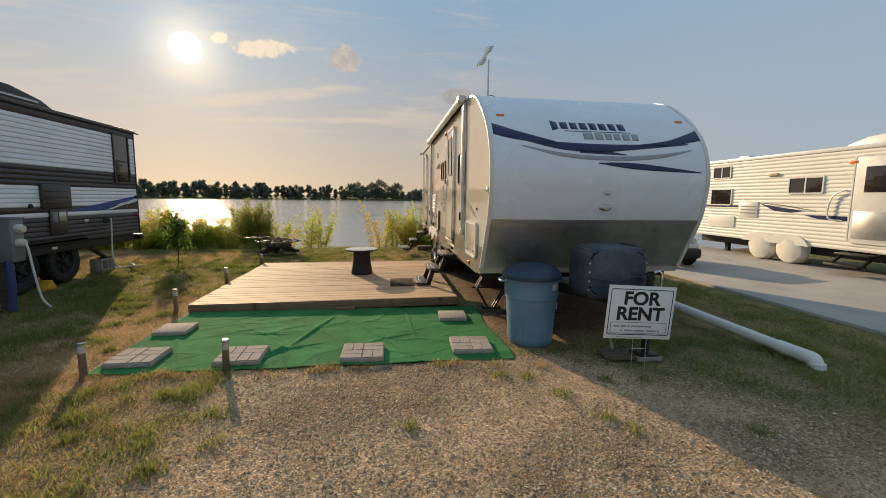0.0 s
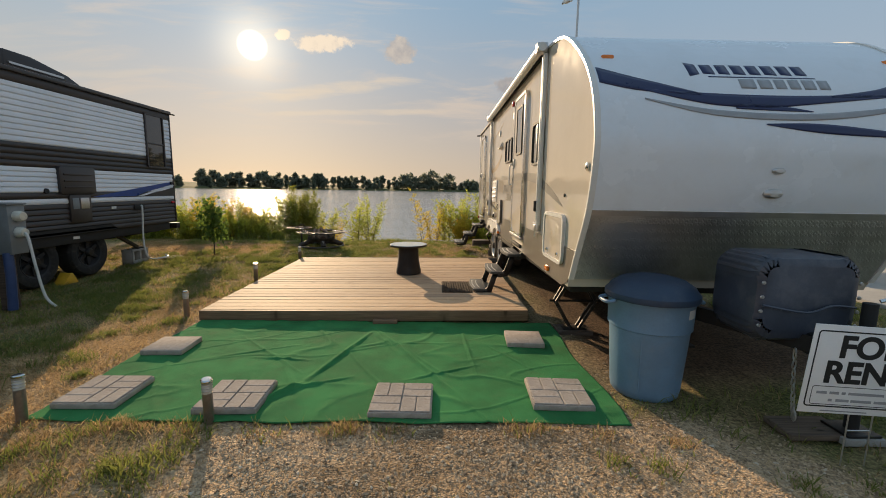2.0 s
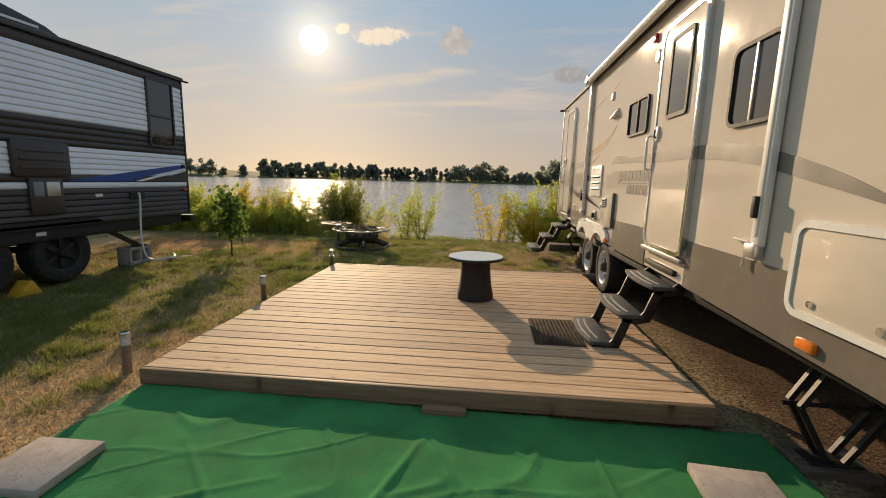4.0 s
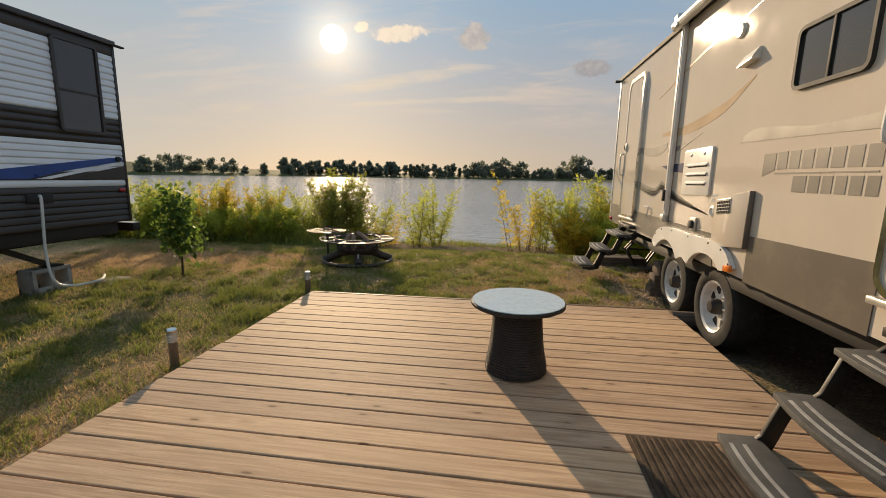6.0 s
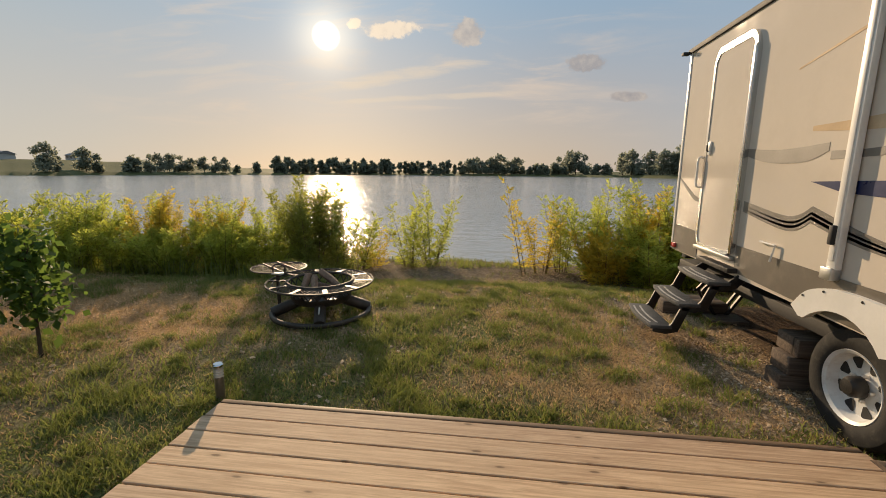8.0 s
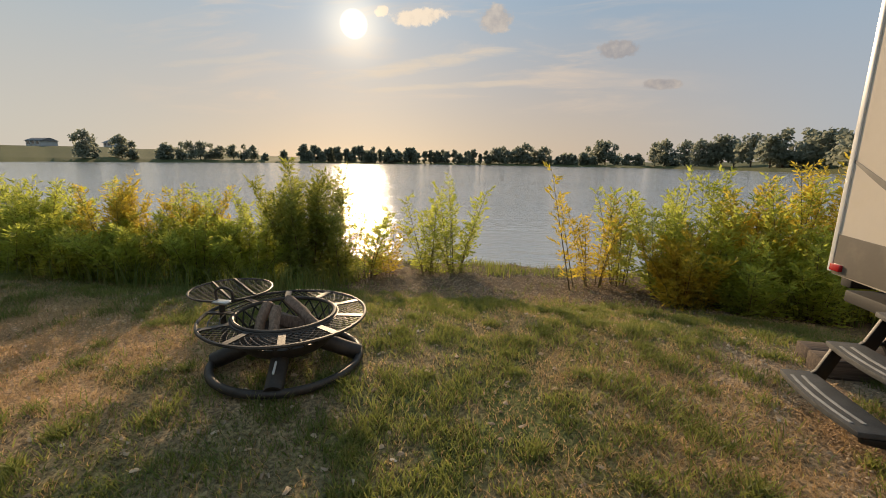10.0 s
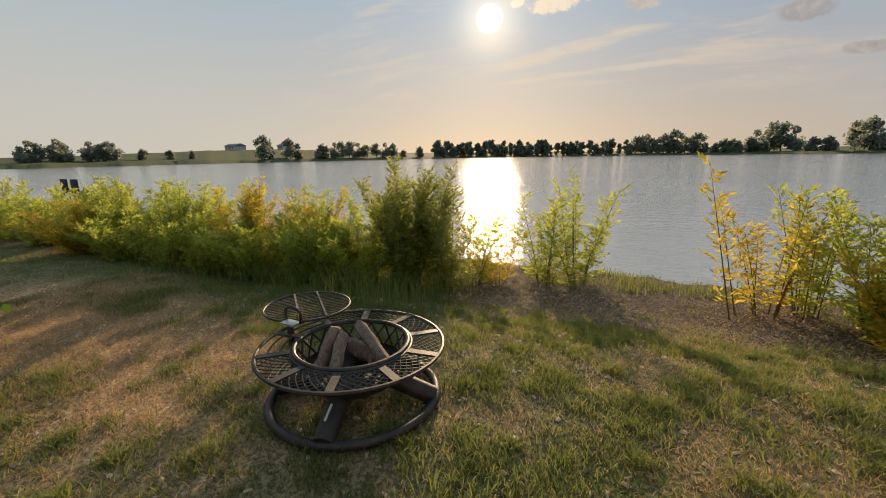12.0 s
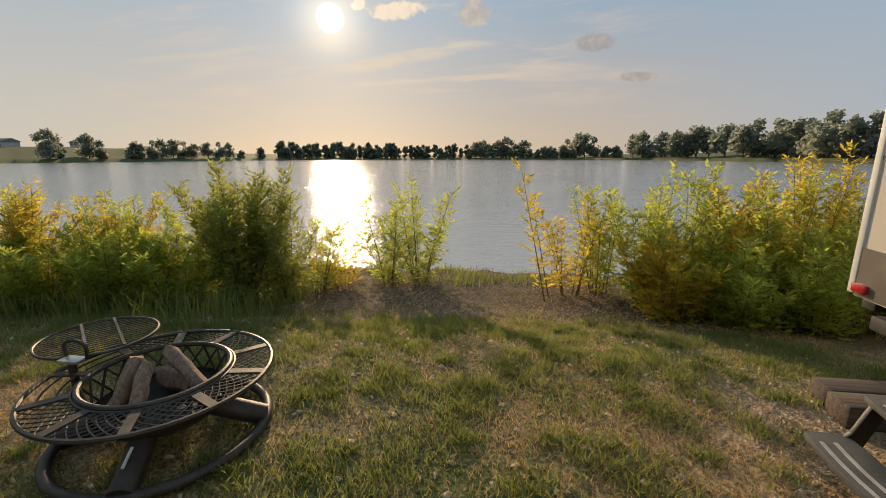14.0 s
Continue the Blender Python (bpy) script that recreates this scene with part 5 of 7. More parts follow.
part("hanger", bx(4.24, 4.27, -1.24, -1.0, 0.24, 0.55), M_STEEL, battery)
part("label_plate", bx(4.285, 4.355, -1.244, -1.24, 0.28, 0.41), M_LABEL, battery, "white printed label")
part("label_plate", bx(4.375, 4.455, -1.244, -1.24, 0.28, 0.40), M_LABEL, battery, "white printed label")
part("label_band", bx(4.375, 4.455, -1.247, -1.2445, 0.36, 0.40), M_RED, battery, "red printed band")
roof_vent = part("roof_vent", bx(4.5, 4.9, 2.2, 2.6, 2.74, 2.84, 0.03), M_TRIM, rv)


def settle(ob):
    """The trailer stands nose up on its jacks: ease its parts to that stance."""
    for child in ob.children_recursive:
        kin = (child.name + " " + child.parent.name).split()
        if child.type != "MESH" or any(k.startswith(("wheel", "entry_step", "antenna", "axle")) for k in kin):
            continue
        off = BASE[child.name]
        co = np.zeros(len(child.data.vertices) * 3)
        child.data.vertices.foreach_get("co", co)
        co = co.reshape(-1, 3)
        y, z = co[:, 1] + off.y, co[:, 2] + off.z
        low = np.interp(y, [-1.5, 2.3, 3.0, 4.2, 6.1], [0.045, 0.05, -0.035, -0.05, -0.065])
        top = np.interp(y, [-1.5, 2.3, 6.1], [0.065, 0.06, 0.04])
        under = step(0.45, 0.62, z)
        co[:, 1] += np.interp(y, [-1.2, 0.0, 1.6, 2.4, 3.0, 4.0, 4.9, 5.6, 6.1], [0, -0.01, 0.0, 0.0, 0.015, 0.01, 0.08, 0.11, 0.23])
        co[:, 2] += (low + (top - low) * np.clip((z - 2.5) / 0.2, 0, 1)) * under
        child.data.vertices.foreach_set("co", co.ravel())
        child.data.update()


settle(rv)


# ---------------------------------------------------------------- fire pit
def land(x, y):
    return float(land_height(np.array([x]), np.array([y]))[0])


px, py = -0.14, 5.31
pz = land(px, py) + 0.004
pit = thing("fire_pit", (px, py, pz), "round steel fire pit with mesh rim and swing grill on grass", "fire pit")
part("base_ring", tube(circle((px, py, pz + 0.035), 0.485, 56), 0.027, 10, closed=True), M_PITSTEEL, pit, "round tubular steel base ring")
bowl_z = pz + 0.345
bowl = part("bowl", lathe([(0.305, -0.125), (0.30, -0.16), (0.26, -0.20), (0.0, -0.215), (0.0, -0.205), (0.25, -0.19), (0.285, -0.155), (0.29, -0.13)], (px, py, bowl_z), 40, caps=False), M_PITSTEEL, pit, "sooty steel bowl")
for k in range(20):
    t0, t1 = 2 * math.pi * k / 20, 2 * math.pi * (k + 1) / 20
    for a, b in ((t0, t1), (t1, t0)):
        part("lattice_bar", tube([(px + 0.318 * math.cos(a), py + 0.318 * math.sin(a), bowl_z + 0.002), (px + 0.293 * math.cos(b), py + 0.293 * math.sin(b), bowl_z - 0.13)], 0.006, 4), M_PITSTEEL, bowl)
part("bowl_rim", tube(circle((px, py, bowl_z + 0.012), 0.325, 48), 0.014, 8, closed=True), M_PITSTEEL, pit)
plate_z = bowl_z + 0.004
rim = part("rim_shelf", tube(circle((px, py, plate_z), 0.53, 64), 0.011, 6, closed=True), M_PITSTEEL, pit, "wide rim of expanded steel mesh")
part("inner_hoop", tube(circle((px, py, plate_z), 0.345, 56), 0.008, 6, closed=True), M_PITSTEEL, rim)
for k in range(10):
    a = 2 * math.pi * (k + 0.3) / 10
    bm = bx(0.345, 0.53, -0.022, 0.022, -0.004, 0.006)
    bmesh.ops.rotate(bm, verts=bm.verts, cent=(0, 0, 0), matrix=Matrix.Rotation(a, 3, "Z"))
    bmesh.ops.translate(bm, verts=bm.verts, vec=(px, py, plate_z))
    part("rim_strap", bm, M_PITSTEEL, rim)


def rim_mesh(sector, open_sector):
    """Expanded metal between two straps: slanting bars both ways; the open sectors have plain hoops."""
    bm = bmesh.new()
    a0, a1 = 2 * math.pi * (sector + 0.3) / 10, 2 * math.pi * (sector + 1.3) / 10
    if open_sector:
        for r in (0.40, 0.465):
            pts = [(px + r * math.cos(a), py + r * math.sin(a), plate_z) for a in np.linspace(a0, a1, 8)]
            tube(pts, 0.005, 4, bm=bm)
        return bm
    rows, cols = 4, 6
    for i in range(rows):
        r0, r1 = 0.35 + 0.175 * i / rows, 0.35 + 0.175 * (i + 1) / rows
        for j in range(cols):
            b0, b1 = a0 + (a1 - a0) * j / cols, a0 + (a1 - a0) * (j + 1) / cols
            bm_ = (b0 + b1) / 2
            for ra, ta, rb, tb in ((r0, bm_, (r0 + r1) / 2, b0), ((r0 + r1) / 2, b0, r1, bm_), (r0, bm_, (r0 + r1) / 2, b1), ((r0 + r1) / 2, b1, r1, bm_)):
                tube([(px + ra * math.cos(ta), py + ra * math.sin(ta), plate_z), (px + rb * math.cos(tb), py + rb * math.sin(tb), plate_z)], 0.0034, 3, bm=bm)
    return bm


for k in range(10):
    part("rim_mesh", rim_mesh(k, k in (4, 5)), M_PITSTEEL, rim)
for k in range(4):
    a = radians(-69 + 90 * k)
    top, foot = (px + 0.17 * math.cos(a), py + 0.17 * math.sin(a), pz + 0.17), (px + 0.48 * math.cos(a), py + 0.48 * math.sin(a), pz + 0.04)
    part("leg", tube([top, foot], 0.056, 14), M_PITSTEEL, pit)
gx, gy, gz = -0.71, 5.52, pz + 0.42
hx, hy = -0.57, 5.24
grill = part("swing_grill", tube(circle((gx, gy, gz), 0.285, 48), 0.008, 6, closed=True), M_PITSTEEL, pit, "round wire cooking grill on a swing post")
for k in range(-8, 9):
    o = k * 0.033
    half = math.sqrt(0.283 ** 2 - o * o)
    d, e = Vector((0.62, 0.78, 0)), Vector((0.78, -0.62, 0))
    c = Vector((gx, gy, gz))
    part("grill_wire", tube([c + e * o - d * half, c + e * o + d * half], 0.0028, 4), M_PITSTEEL, grill)
for o in (-0.07, 0.09):
    half = math.sqrt(0.28 ** 2 - o * o)
    d, e = Vector((0.78, -0.62, 0)), Vector((0.62, 0.78, 0))
    part("grill_strap", tube([c + e * o - d * half + Vector((0, 0, 0.004)), c + e * o + d * half + Vector((0, 0, 0.004))], 0.010, 4), M_PITSTEEL, grill)
part("grill_post", tube([(hx, hy, pz + 0.10), (hx, hy, gz + 0.005)], 0.019, 10), M_PITSTEEL, grill)
part("grill_bracket", bx(hx - 0.055, hx + 0.055, hy - 0.03, hy + 0.04, gz - 0.008, gz + 0.008, 0.004), M_ALU, grill, "worn bright steel bracket")
part("grill_handle", tube(smooth_line([(hx - 0.06, hy + 0.03, gz), (hx - 0.062, hy + 0.03, gz + 0.07), (hx, hy + 0.03, gz + 0.095), (hx + 0.062, hy + 0.03, gz + 0.07), (hx + 0.06, hy + 0.03, gz)], 5), 0.009, 8), M_PITSTEEL, grill)
part("name_plate", tube([(px + 0.118, py - 0.315, pz + 0.168), (px + 0.148, py - 0.40, pz + 0.133)], 0.007, 6), M_LABEL, pit, "narrow white strip on the leg")


def log(p0, p1, r, seed):
    rnd = random.Random(seed)
    bm = bmesh.new()
    p0, p1 = Vector(p0), Vector(p1)
    pts = [p0.lerp(p1, t) + Vector((rnd.uniform(-1, 1), rnd.uniform(-1, 1), rnd.uniform(-1, 1))) * 0.006 for t in (0, 0.02, 0.25, 0.5, 0.75, 0.98, 1)]
    tube(pts, r, 9, bm=bm)
    for v in bm.verts:
        v.co += Vector((rnd.uniform(-1, 1), rnd.uniform(-1, 1), rnd.uniform(-1, 1))) * r * 0.16
    t = part("log", bm, M_LOG)
    return tagged(t, "split brown firewood log leaning in the fire pit", "log", "firewood")


bz = bowl_z - 0.17
log((px - 0.13, py - 0.17, bz + 0.05), (px - 0.14, py + 0.02, bowl_z + 0.06), 0.034, 1)
log((px + 0.02, py - 0.20, bz + 0.05), (px - 0.07, py + 0.0, bowl_z + 0.045), 0.036, 2)
log((px + 0.23, py + 0.02, bz + 0.09), (px - 0.04, py + 0.12, bowl_z + 0.06), 0.037, 3)
log((px + 0.10, py + 0.10, bz + 0.05), (px - 0.16, py + 0.16, bz + 0.07), 0.05, 4)


# ---------------------------------------------------------------- bin, sign, pipe, timbers
cx, cy = 4.06, -1.47
trash = thing("trash_can", (cx, cy, 0), "blue plastic trash can with a dark domed lid on gravel", "trash can")
part("body", lathe([(0.0, 0.004), (0.20, 0.0), (0.212, 0.012), (0.218, 0.05), (0.245, 0.42), (0.25, 0.44), (0.258, 0.445), (0.262, 0.60), (0.27, 0.61), (0.272, 0.64), (0.255, 0.645)], (cx, cy, 0), 40), M_BIN, trash, "faded blue ribbed bin body")
part("lid", lathe([(0.268, 0.625), (0.285, 0.622), (0.29, 0.635), (0.287, 0.66), (0.27, 0.675), (0.255, 0.70), (0.20, 0.735), (0.12, 0.755), (0.0, 0.762)], (cx, cy, 0), 40), M_LID, trash, "dark navy domed lid")
for s in (-1, 1):
    part("handle", tube(smooth_line([(cx + s * 0.265, cy - 0.07, 0.61), (cx + s * 0.315, cy - 0.06, 0.60), (cx + s * 0.315, cy + 0.06, 0.60), (cx + s * 0.265, cy + 0.07, 0.61)], 4), 0.012, 8), M_BIN, trash)
bm = bmesh.new()
for t0, t1, z0, z1 in ((radians(-62), radians(-45), 0.535, 0.59),):
    ring = [[bm.verts.new((cx + r * math.cos(t), cy + r * math.sin(t), z)) for t in np.linspace(t0, t1, 6)] for r, z in ((0.2615, z0), (0.263, z1))]
    for k in range(5):
        bm.faces.new((ring[0][k], ring[0][k + 1], ring[1][k + 1], ring[1][k]))
part("worn_sticker", bm, M_LABEL, trash, "torn pale sticker")
part("seam_line", tube(smooth_line([(cx + 0.233 * math.cos(a), cy + 0.233 * math.sin(a), 0.405) for a in (radians(-125), radians(-95), radians(-65), radians(-45))], 4), 0.005, 5), M_BIN, trash)
part("seam_line", tube([(cx + 0.240 * math.cos(radians(-125)), cy + 0.240 * math.sin(radians(-125)), 0.405), (cx + 0.225 * math.cos(radians(-125)), cy + 0.225 * math.sin(radians(-125)), 0.06)], 0.005, 5), M_BIN, trash)
trash.scale = (1.08, 1.08, 1.12)

sign = thing("yard_sign", (4.80, -2.21, 0), "white plastic for rent sign with black letters on a wire stake", "yard sign")
sx, sy, sz, sw, sh = 4.745, -2.348, 0.534, 0.635, 0.478


def sign_place(bm, offset=0.0):
    m = Matrix.Translation((sx, sy - offset, sz)) @ Euler((0.02, radians(3.4), 0.0)).to_matrix().to_4x4()
    bmesh.ops.transform(bm, matrix=m, verts=bm.verts)
    return bm


board_ob = part("panel", sign_place(bx(-sw / 2, sw / 2, -0.003, 0.003, -sh / 2, sh / 2, 0.001)), M_SIGN, sign)
part("border_line", sign_place(frame_ring(-sw / 2 + 0.022, sw / 2 - 0.022, -sh / 2 + 0.035, sh / 2 - 0.03, 0.02, 0.007, "y", -0.0042, -0.0028)), M_INK, sign)
part("box_line", sign_place(frame_ring(-sw / 2 + 0.05, sw / 2 - 0.05, -sh / 2 + 0.048, -sh / 2 + 0.15, 0.015, 0.003, "y", -0.0042, -0.0028)), M_INK, sign)


def lettering(text, size, x, z):
    cu = bpy.data.curves.new("lettering", "FONT")
    cu.body, cu.size, cu.align_x, cu.extrude, cu.offset = text, size, "CENTER", 0.0008, 0.0052
    ob = new("lettering", cu)
    me_ = bpy.data.meshes.new_from_object(ob.evaluated_get(bpy.context.evaluated_depsgraph_get()))
    bpy.data.objects.remove(ob)
    bm = bmesh.new()
    bm.from_mesh(me_)
    bmesh.ops.transform(bm, matrix=Matrix.Translation((x, -0.004, z)) @ Matrix.Rotation(radians(90), 4, "X") @ Matrix.Diagonal((1.12, 1, 1, 1)), verts=bm.verts)
    part("lettering", sign_place(bm), M_INK, sign, "bold black capital letters")


lettering("FOR", 0.162, 0.0, 0.072)
lettering("RENT", 0.162, 0.0, -0.066)
for z, ranges in ((-0.125, ((-0.24, -0.185), (-0.17, -0.12), (-0.105, -0.085), (-0.07, 0.12))), (-0.165, ((-0.17, -0.15), (-0.13, -0.06), (-0.05, 0.06), (0.075, 0.17), (0.185, 0.20)))):
    for a, b in ranges:
        part("small_print", sign_place(bx(a, b, -0.0042, -0.0028, z - 0.007, z + 0.007)), M_INK_GREY, sign)
part("small_print", sign_place(bx(-0.2, 0.05, -0.0042, -0.0028, -0.228, -0.222)), M_INK_GREY, sign)
for x in (4.70, 4.83):
    part("stake", tube([(x, -2.333, -0.03), (x, -2.340, 0.50)], 0.004, 6), M_ALU, sign)
part("stake", tube([(4.70, -2.334, 0.2), (4.83, -2.334, 0.2)], 0.004, 6), M_ALU, sign)
slab = thing("wooden_pad", (4.78, -2.02, 0), "weathered board lying under the tongue jack", "wooden pad")
part("board", bx(4.60, 4.97, -2.14, -1.92, 0.012, 0.05, 0.006), M_TIMBER, slab)
part("board", bx(4.88, 5.12, -2.18, -1.98, 0.004, 0.048, 0.006), M_BLOCK, slab)
for x, y in ((3.94, -0.22), (3.95, 5.75)):
    tagged(part("jack_pad", bx(x - 0.17, x + 0.17, y - 0.12, y + 0.12, land(x, y) - 0.02, 0.036 if y < 0 else land(x, y) + 0.03, 0.006), M_TIMBER), "wooden pad under a scissor jack", "wooden pad")

pipe = thing("drain_pipe", (6.35, -1.2, 0.08), "white plastic drain pipe lying across the grass", "drain pipe")
part("pipe", tube([(6.05, 0.75, 0.26), (6.42, -2.33, 0.085)], 0.055, 18), M_PVC, pipe)
part("elbow", tube(smooth_line([(6.414, -2.28, 0.087), (6.44, -2.47, 0.082), (6.46, -2.53, 0.065), (6.46, -2.56, 0.0)], 6), 0.062, 18), M_PVC, pipe)
part("collar", tube([(6.46, -2.555, 0.045), (6.46, -2.56, -0.01)], 0.070, 18), M_PVC, pipe)
part("collar", tube([(6.405, -2.22, 0.092), (6.417, -2.33, 0.086)], 0.064, 18), M_PVC, pipe)
pipe.location.y += 0.09


def timber(x0, x1, y0, y1, z0, z1, label):
    return tagged(part("timber", bx(x0, x1, y0, y1, z0, z1, 0.012), M_TIMBER), label, "timber", "timbers under the trailer")


g = land(3.8, 6.0)
timber(3.41, 4.05, 5.90, 6.07, g - 0.03, g + 0.13, "old brown timber laid under the trailer")
timber(3.44, 4.05, 6.08, 6.25, g - 0.03, g + 0.125, "old brown timber laid under the trailer")
g = land(3.8, 4.4)
for k in range(3):
    timber(3.62 + 0.03 * k, 4.35, 4.33 - 0.02 * k, 4.50 + 0.01 * k, g - 0.02 + 0.135 * k, g + 0.11 + 0.135 * k, "dark old timber in a stack behind the wheel")
timber(3.56, 3.9, 2.70, 3.28, -0.05, 0.012, "thick board under a trailer tyre")
timber(3.56, 3.9, 3.52, 4.10, -0.05, 0.012, "thick board under a trailer tyre")
tagged(part("log_chock", tube([(3.50, 3.38, 0.085), (4.1, 3.38, 0.09)], 0.085, 12), M_TIMBER), "round dark log wedged between the trailer tyres", "log chock")


# ---------------------------------------------------------------- the brown and white trailer next door
nb = thing("travel_trailer", (-4.0, 0.5, 0.05), "brown and pale grey travel trailer with blue stripes on a lawn", "travel trailer")
NX, NY0, NY1 = -2.76, -4.2, 4.10


def ribbed(z0, z1, pitch=0.076, depth=0.012, y0=NY0, y1=NY1, x=NX, s=1):
    """Lapped siding: each rib swells outwards and steps back."""
    poly, n = [(x - s * 0.03, z0)], max(1, round((z1 - z0) / pitch))
    h = (z1 - z0) / n
    for k in range(n):
        b = z0 + k * h
        poly += [(x, b + 0.001), (x + s * depth, b + h * 0.22), (x + s * depth, b + h * 0.62), (x + s * 0.002, b + h * 0.97)]
    poly.append((x - s * 0.03, z1))
    return prism(poly, "y", y0, y1)


part("body", bx(-5.2, NX - 0.02, NY0, NY1 - 0.01, 0.70, 2.80, 0.02), M_BROWN, nb)
part("siding", ribbed(0.70, 1.14), M_BROWN, nb, "dark brown ribbed siding")
part("siding", ribbed(1.14, 1.215, 0.075), M_SIDING, nb, "pale grey ribbed siding")
part("siding", ribbed(1.215, 1.30), M_BROWN, nb)
part("siding", ribbed(1.30, 1.63, 0.066), M_SIDING, nb, "pale grey ribbed siding")
part("siding", ribbed(1.63, 1.93), M_BROWN, nb, "dark brown ribbed siding")
part("siding", ribbed(1.93, 2.66, 0.073), M_SIDING, nb, "pale grey ribbed siding")
part("top_trim", ribbed(2.66, 2.79, 0.13), M_BROWN, nb)
part("corner_post", bx(NX - 0.05, NX + 0.02, NY1 - 0.02, NY1 + 0.015, 0.70, 2.80, 0.006), M_BROWN, nb)
part("gutter", bx(NX - 0.02, NX + 0.05, NY0, NY1 + 0.01, 2.775, 2.83, 0.01), M_BROWN, nb)
part("gutter_spout", bx(NX + 0.01, NX + 0.06, NY1 - 0.01, NY1 + 0.12, 2.775, 2.795, 0.004), M_BLACK, nb)
part("roof", prism([(-5.22, 2.80), (NX + 0.01, 2.80), (-3.3, 2.86), (-4.7, 2.86)], "y", NY0, NY1), M_BROWN, nb)
ac = part("air_conditioner", prism([(1.6, 2.86), (2.95, 2.86), (2.88, 2.98), (2.6, 3.1), (2.0, 3.21), (1.6, 3.21)], "x", -4.1, -3.35, bev=0.02), M_BROWN, nb, "dark low roof air conditioner")
part("shroud_band", bx(-4.08, -3.33, 1.65, 2.5, 3.03, 3.06), M_ALU, ac)


def nb_window(y0, y1, z0, z1):
    wn = part("window", frame_ring(y0, y1, z0, z1, 0.05, 0.03, "x", NX, NX + 0.035), M_BROWN, nb, "tall dark framed window with brown glass")
    zm = z0 + (z1 - z0) * 0.45
    for a, b in ((z0 + 0.025, zm - 0.012), (zm + 0.012, z1 - 0.025)):
        part("pane", bx(NX + 0.014, NX + 0.019, y0 + 0.025, y1 - 0.025, a, b), M_GLASS_BROWN, wn)
    part("sash_bar", bx(NX + 0.012, NX + 0.03, y0 + 0.02, y1 - 0.02, zm - 0.013, zm + 0.013, 0.003), M_BROWN, wn)


nb_window(3.37, 3.88, 1.73, 2.70)
hb = part("range_hood", prism(rounded(1.52, 2.13, 1.275, 1.66, 0.04), "x", NX, NX + 0.05, bev=0.006), M_BROWN, nb, "brown ribbed slide out hatch")
for k in range(3):
    part("hood_rib", bx(NX + 0.048, NX + 0.062, 1.58, 2.07, 1.36 + k * 0.09, 1.385 + k * 0.09, 0.005), M_BROWN, hb)
hw = part("service_hatch", prism(rounded(1.66, 2.03, 0.86, 1.262, 0.03), "x", NX, NX + 0.035, bev=0.004), M_BROWN, nb, "dark service hatch with two vents")
for a, b in ((1.70, 1.81), (1.84, 1.99)):
    part("vent_panel", bx(NX + 0.034, NX + 0.041, a, b, 1.06, 1.22, 0.004), M_ALU if a > 1.8 else M_GALV, hw)
part("port", lathe([(0.035, 0.0), (0.035, 0.03), (0.0, 0.034)], (NX, 1.33, 1.32), 14, "x"), M_BLACK, nb)
part("port", lathe([(0.03, 0.0), (0.03, 0.03), (0.0, 0.034)], (NX + 0.01, 4.0, 1.46), 14, "x"), M_BLACK, nb)
part("stripe", prism([(2.05, 1.225), (3.9, 1.47), (4.06, 1.475), (4.08, 1.44), (3.3, 1.30), (3.0, 1.225)], "x", NX + 0.012, NX + 0.016), M_BLUE, nb, "blue wedge stripe")
part("stripe", prism([(3.05, 1.225), (4.0, 1.42), (4.08, 1.42), (4.08, 1.405), (3.2, 1.225)], "x", NX + 0.0165, NX + 0.019), M_SIDING, nb)
part("stripe", prism([(3.28, 1.225), (4.08, 1.38), (4.08, 1.225)], "x", NX + 0.0165, NX + 0.018), M_BROWN, nb)
part("skirt", bx(-5.1, NX - 0.03, NY0 + 0.2, NY1 - 0.15, 0.56, 0.70, 0.01), M_CHASSIS, nb)
part("small_label", bx(NX + 0.012, NX + 0.016, 2.44, 2.54, 1.03, 1.07), M_LABEL, nb)
part("small_label", bx(NX - 0.03, NX - 0.026, 1.72, 1.83, 0.62, 0.66), M_LABEL, nb)
part("red_marker", bx(NX + 0.01, NX + 0.03, 3.98, 4.06, 1.07, 1.11, 0.006), M_RED, nb)
part("side_port_cover", bx(NX + 0.01, NX + 0.03, 2.95, 3.2, 0.98, 1.08, 0.01), M_BLACK, nb)
part("bumper", bx(-5.0, NX - 0.02, NY1 + 0.05, NY1 + 0.16, 0.56, 0.66, 0.006), M_STEEL, nb)
part("bumper_strip", bx(-5.0, NX - 0.02, NY1 + 0.045, NY1 + 0.165, 0.661, 0.668), M_ALU, nb)
for y in (2.05, 1.17):
    trailer_wheel(y, -2.85, 0.38, nb, 0.36, M_BLACK, 1, 6, 0.22)
    part("axle", tube([(-5.0, y, 0.38), (-2.9, y, 0.38)], 0.04, 8), M_CHASSIS, nb)
    trailer_wheel(y, -5.08, 0.38, nb, 0.36, M_BLACK, -1, 6, 0.22)
part("fender", prism([(0.72, 0.70), (0.85, 0.80), (2.4, 0.80), (2.55, 0.70)], "x", -2.86, NX + 0.012), M_CHASSIS, nb)
part("stabiliser_leg", tube([(-2.95, 2.65, 0.62), (-2.95, 3.22, 0.30)], 0.035, 4), M_STEEL, nb, "black steel stabiliser leg")
part("stabiliser_foot", bx(-3.02, -2.88, 3.17, 3.33, 0.275, 0.295, 0.004), M_STEEL, nb)
part("frame_rail", bx(-3.2, -3.1, NY0, NY1, 0.50, 0.60), M_CHASSIS, nb)
g = land(-2.95, 3.25)
blk = thing("concrete_block", (-2.95, 3.25, g), "grey hollow concrete block under a stabiliser leg", "concrete block")
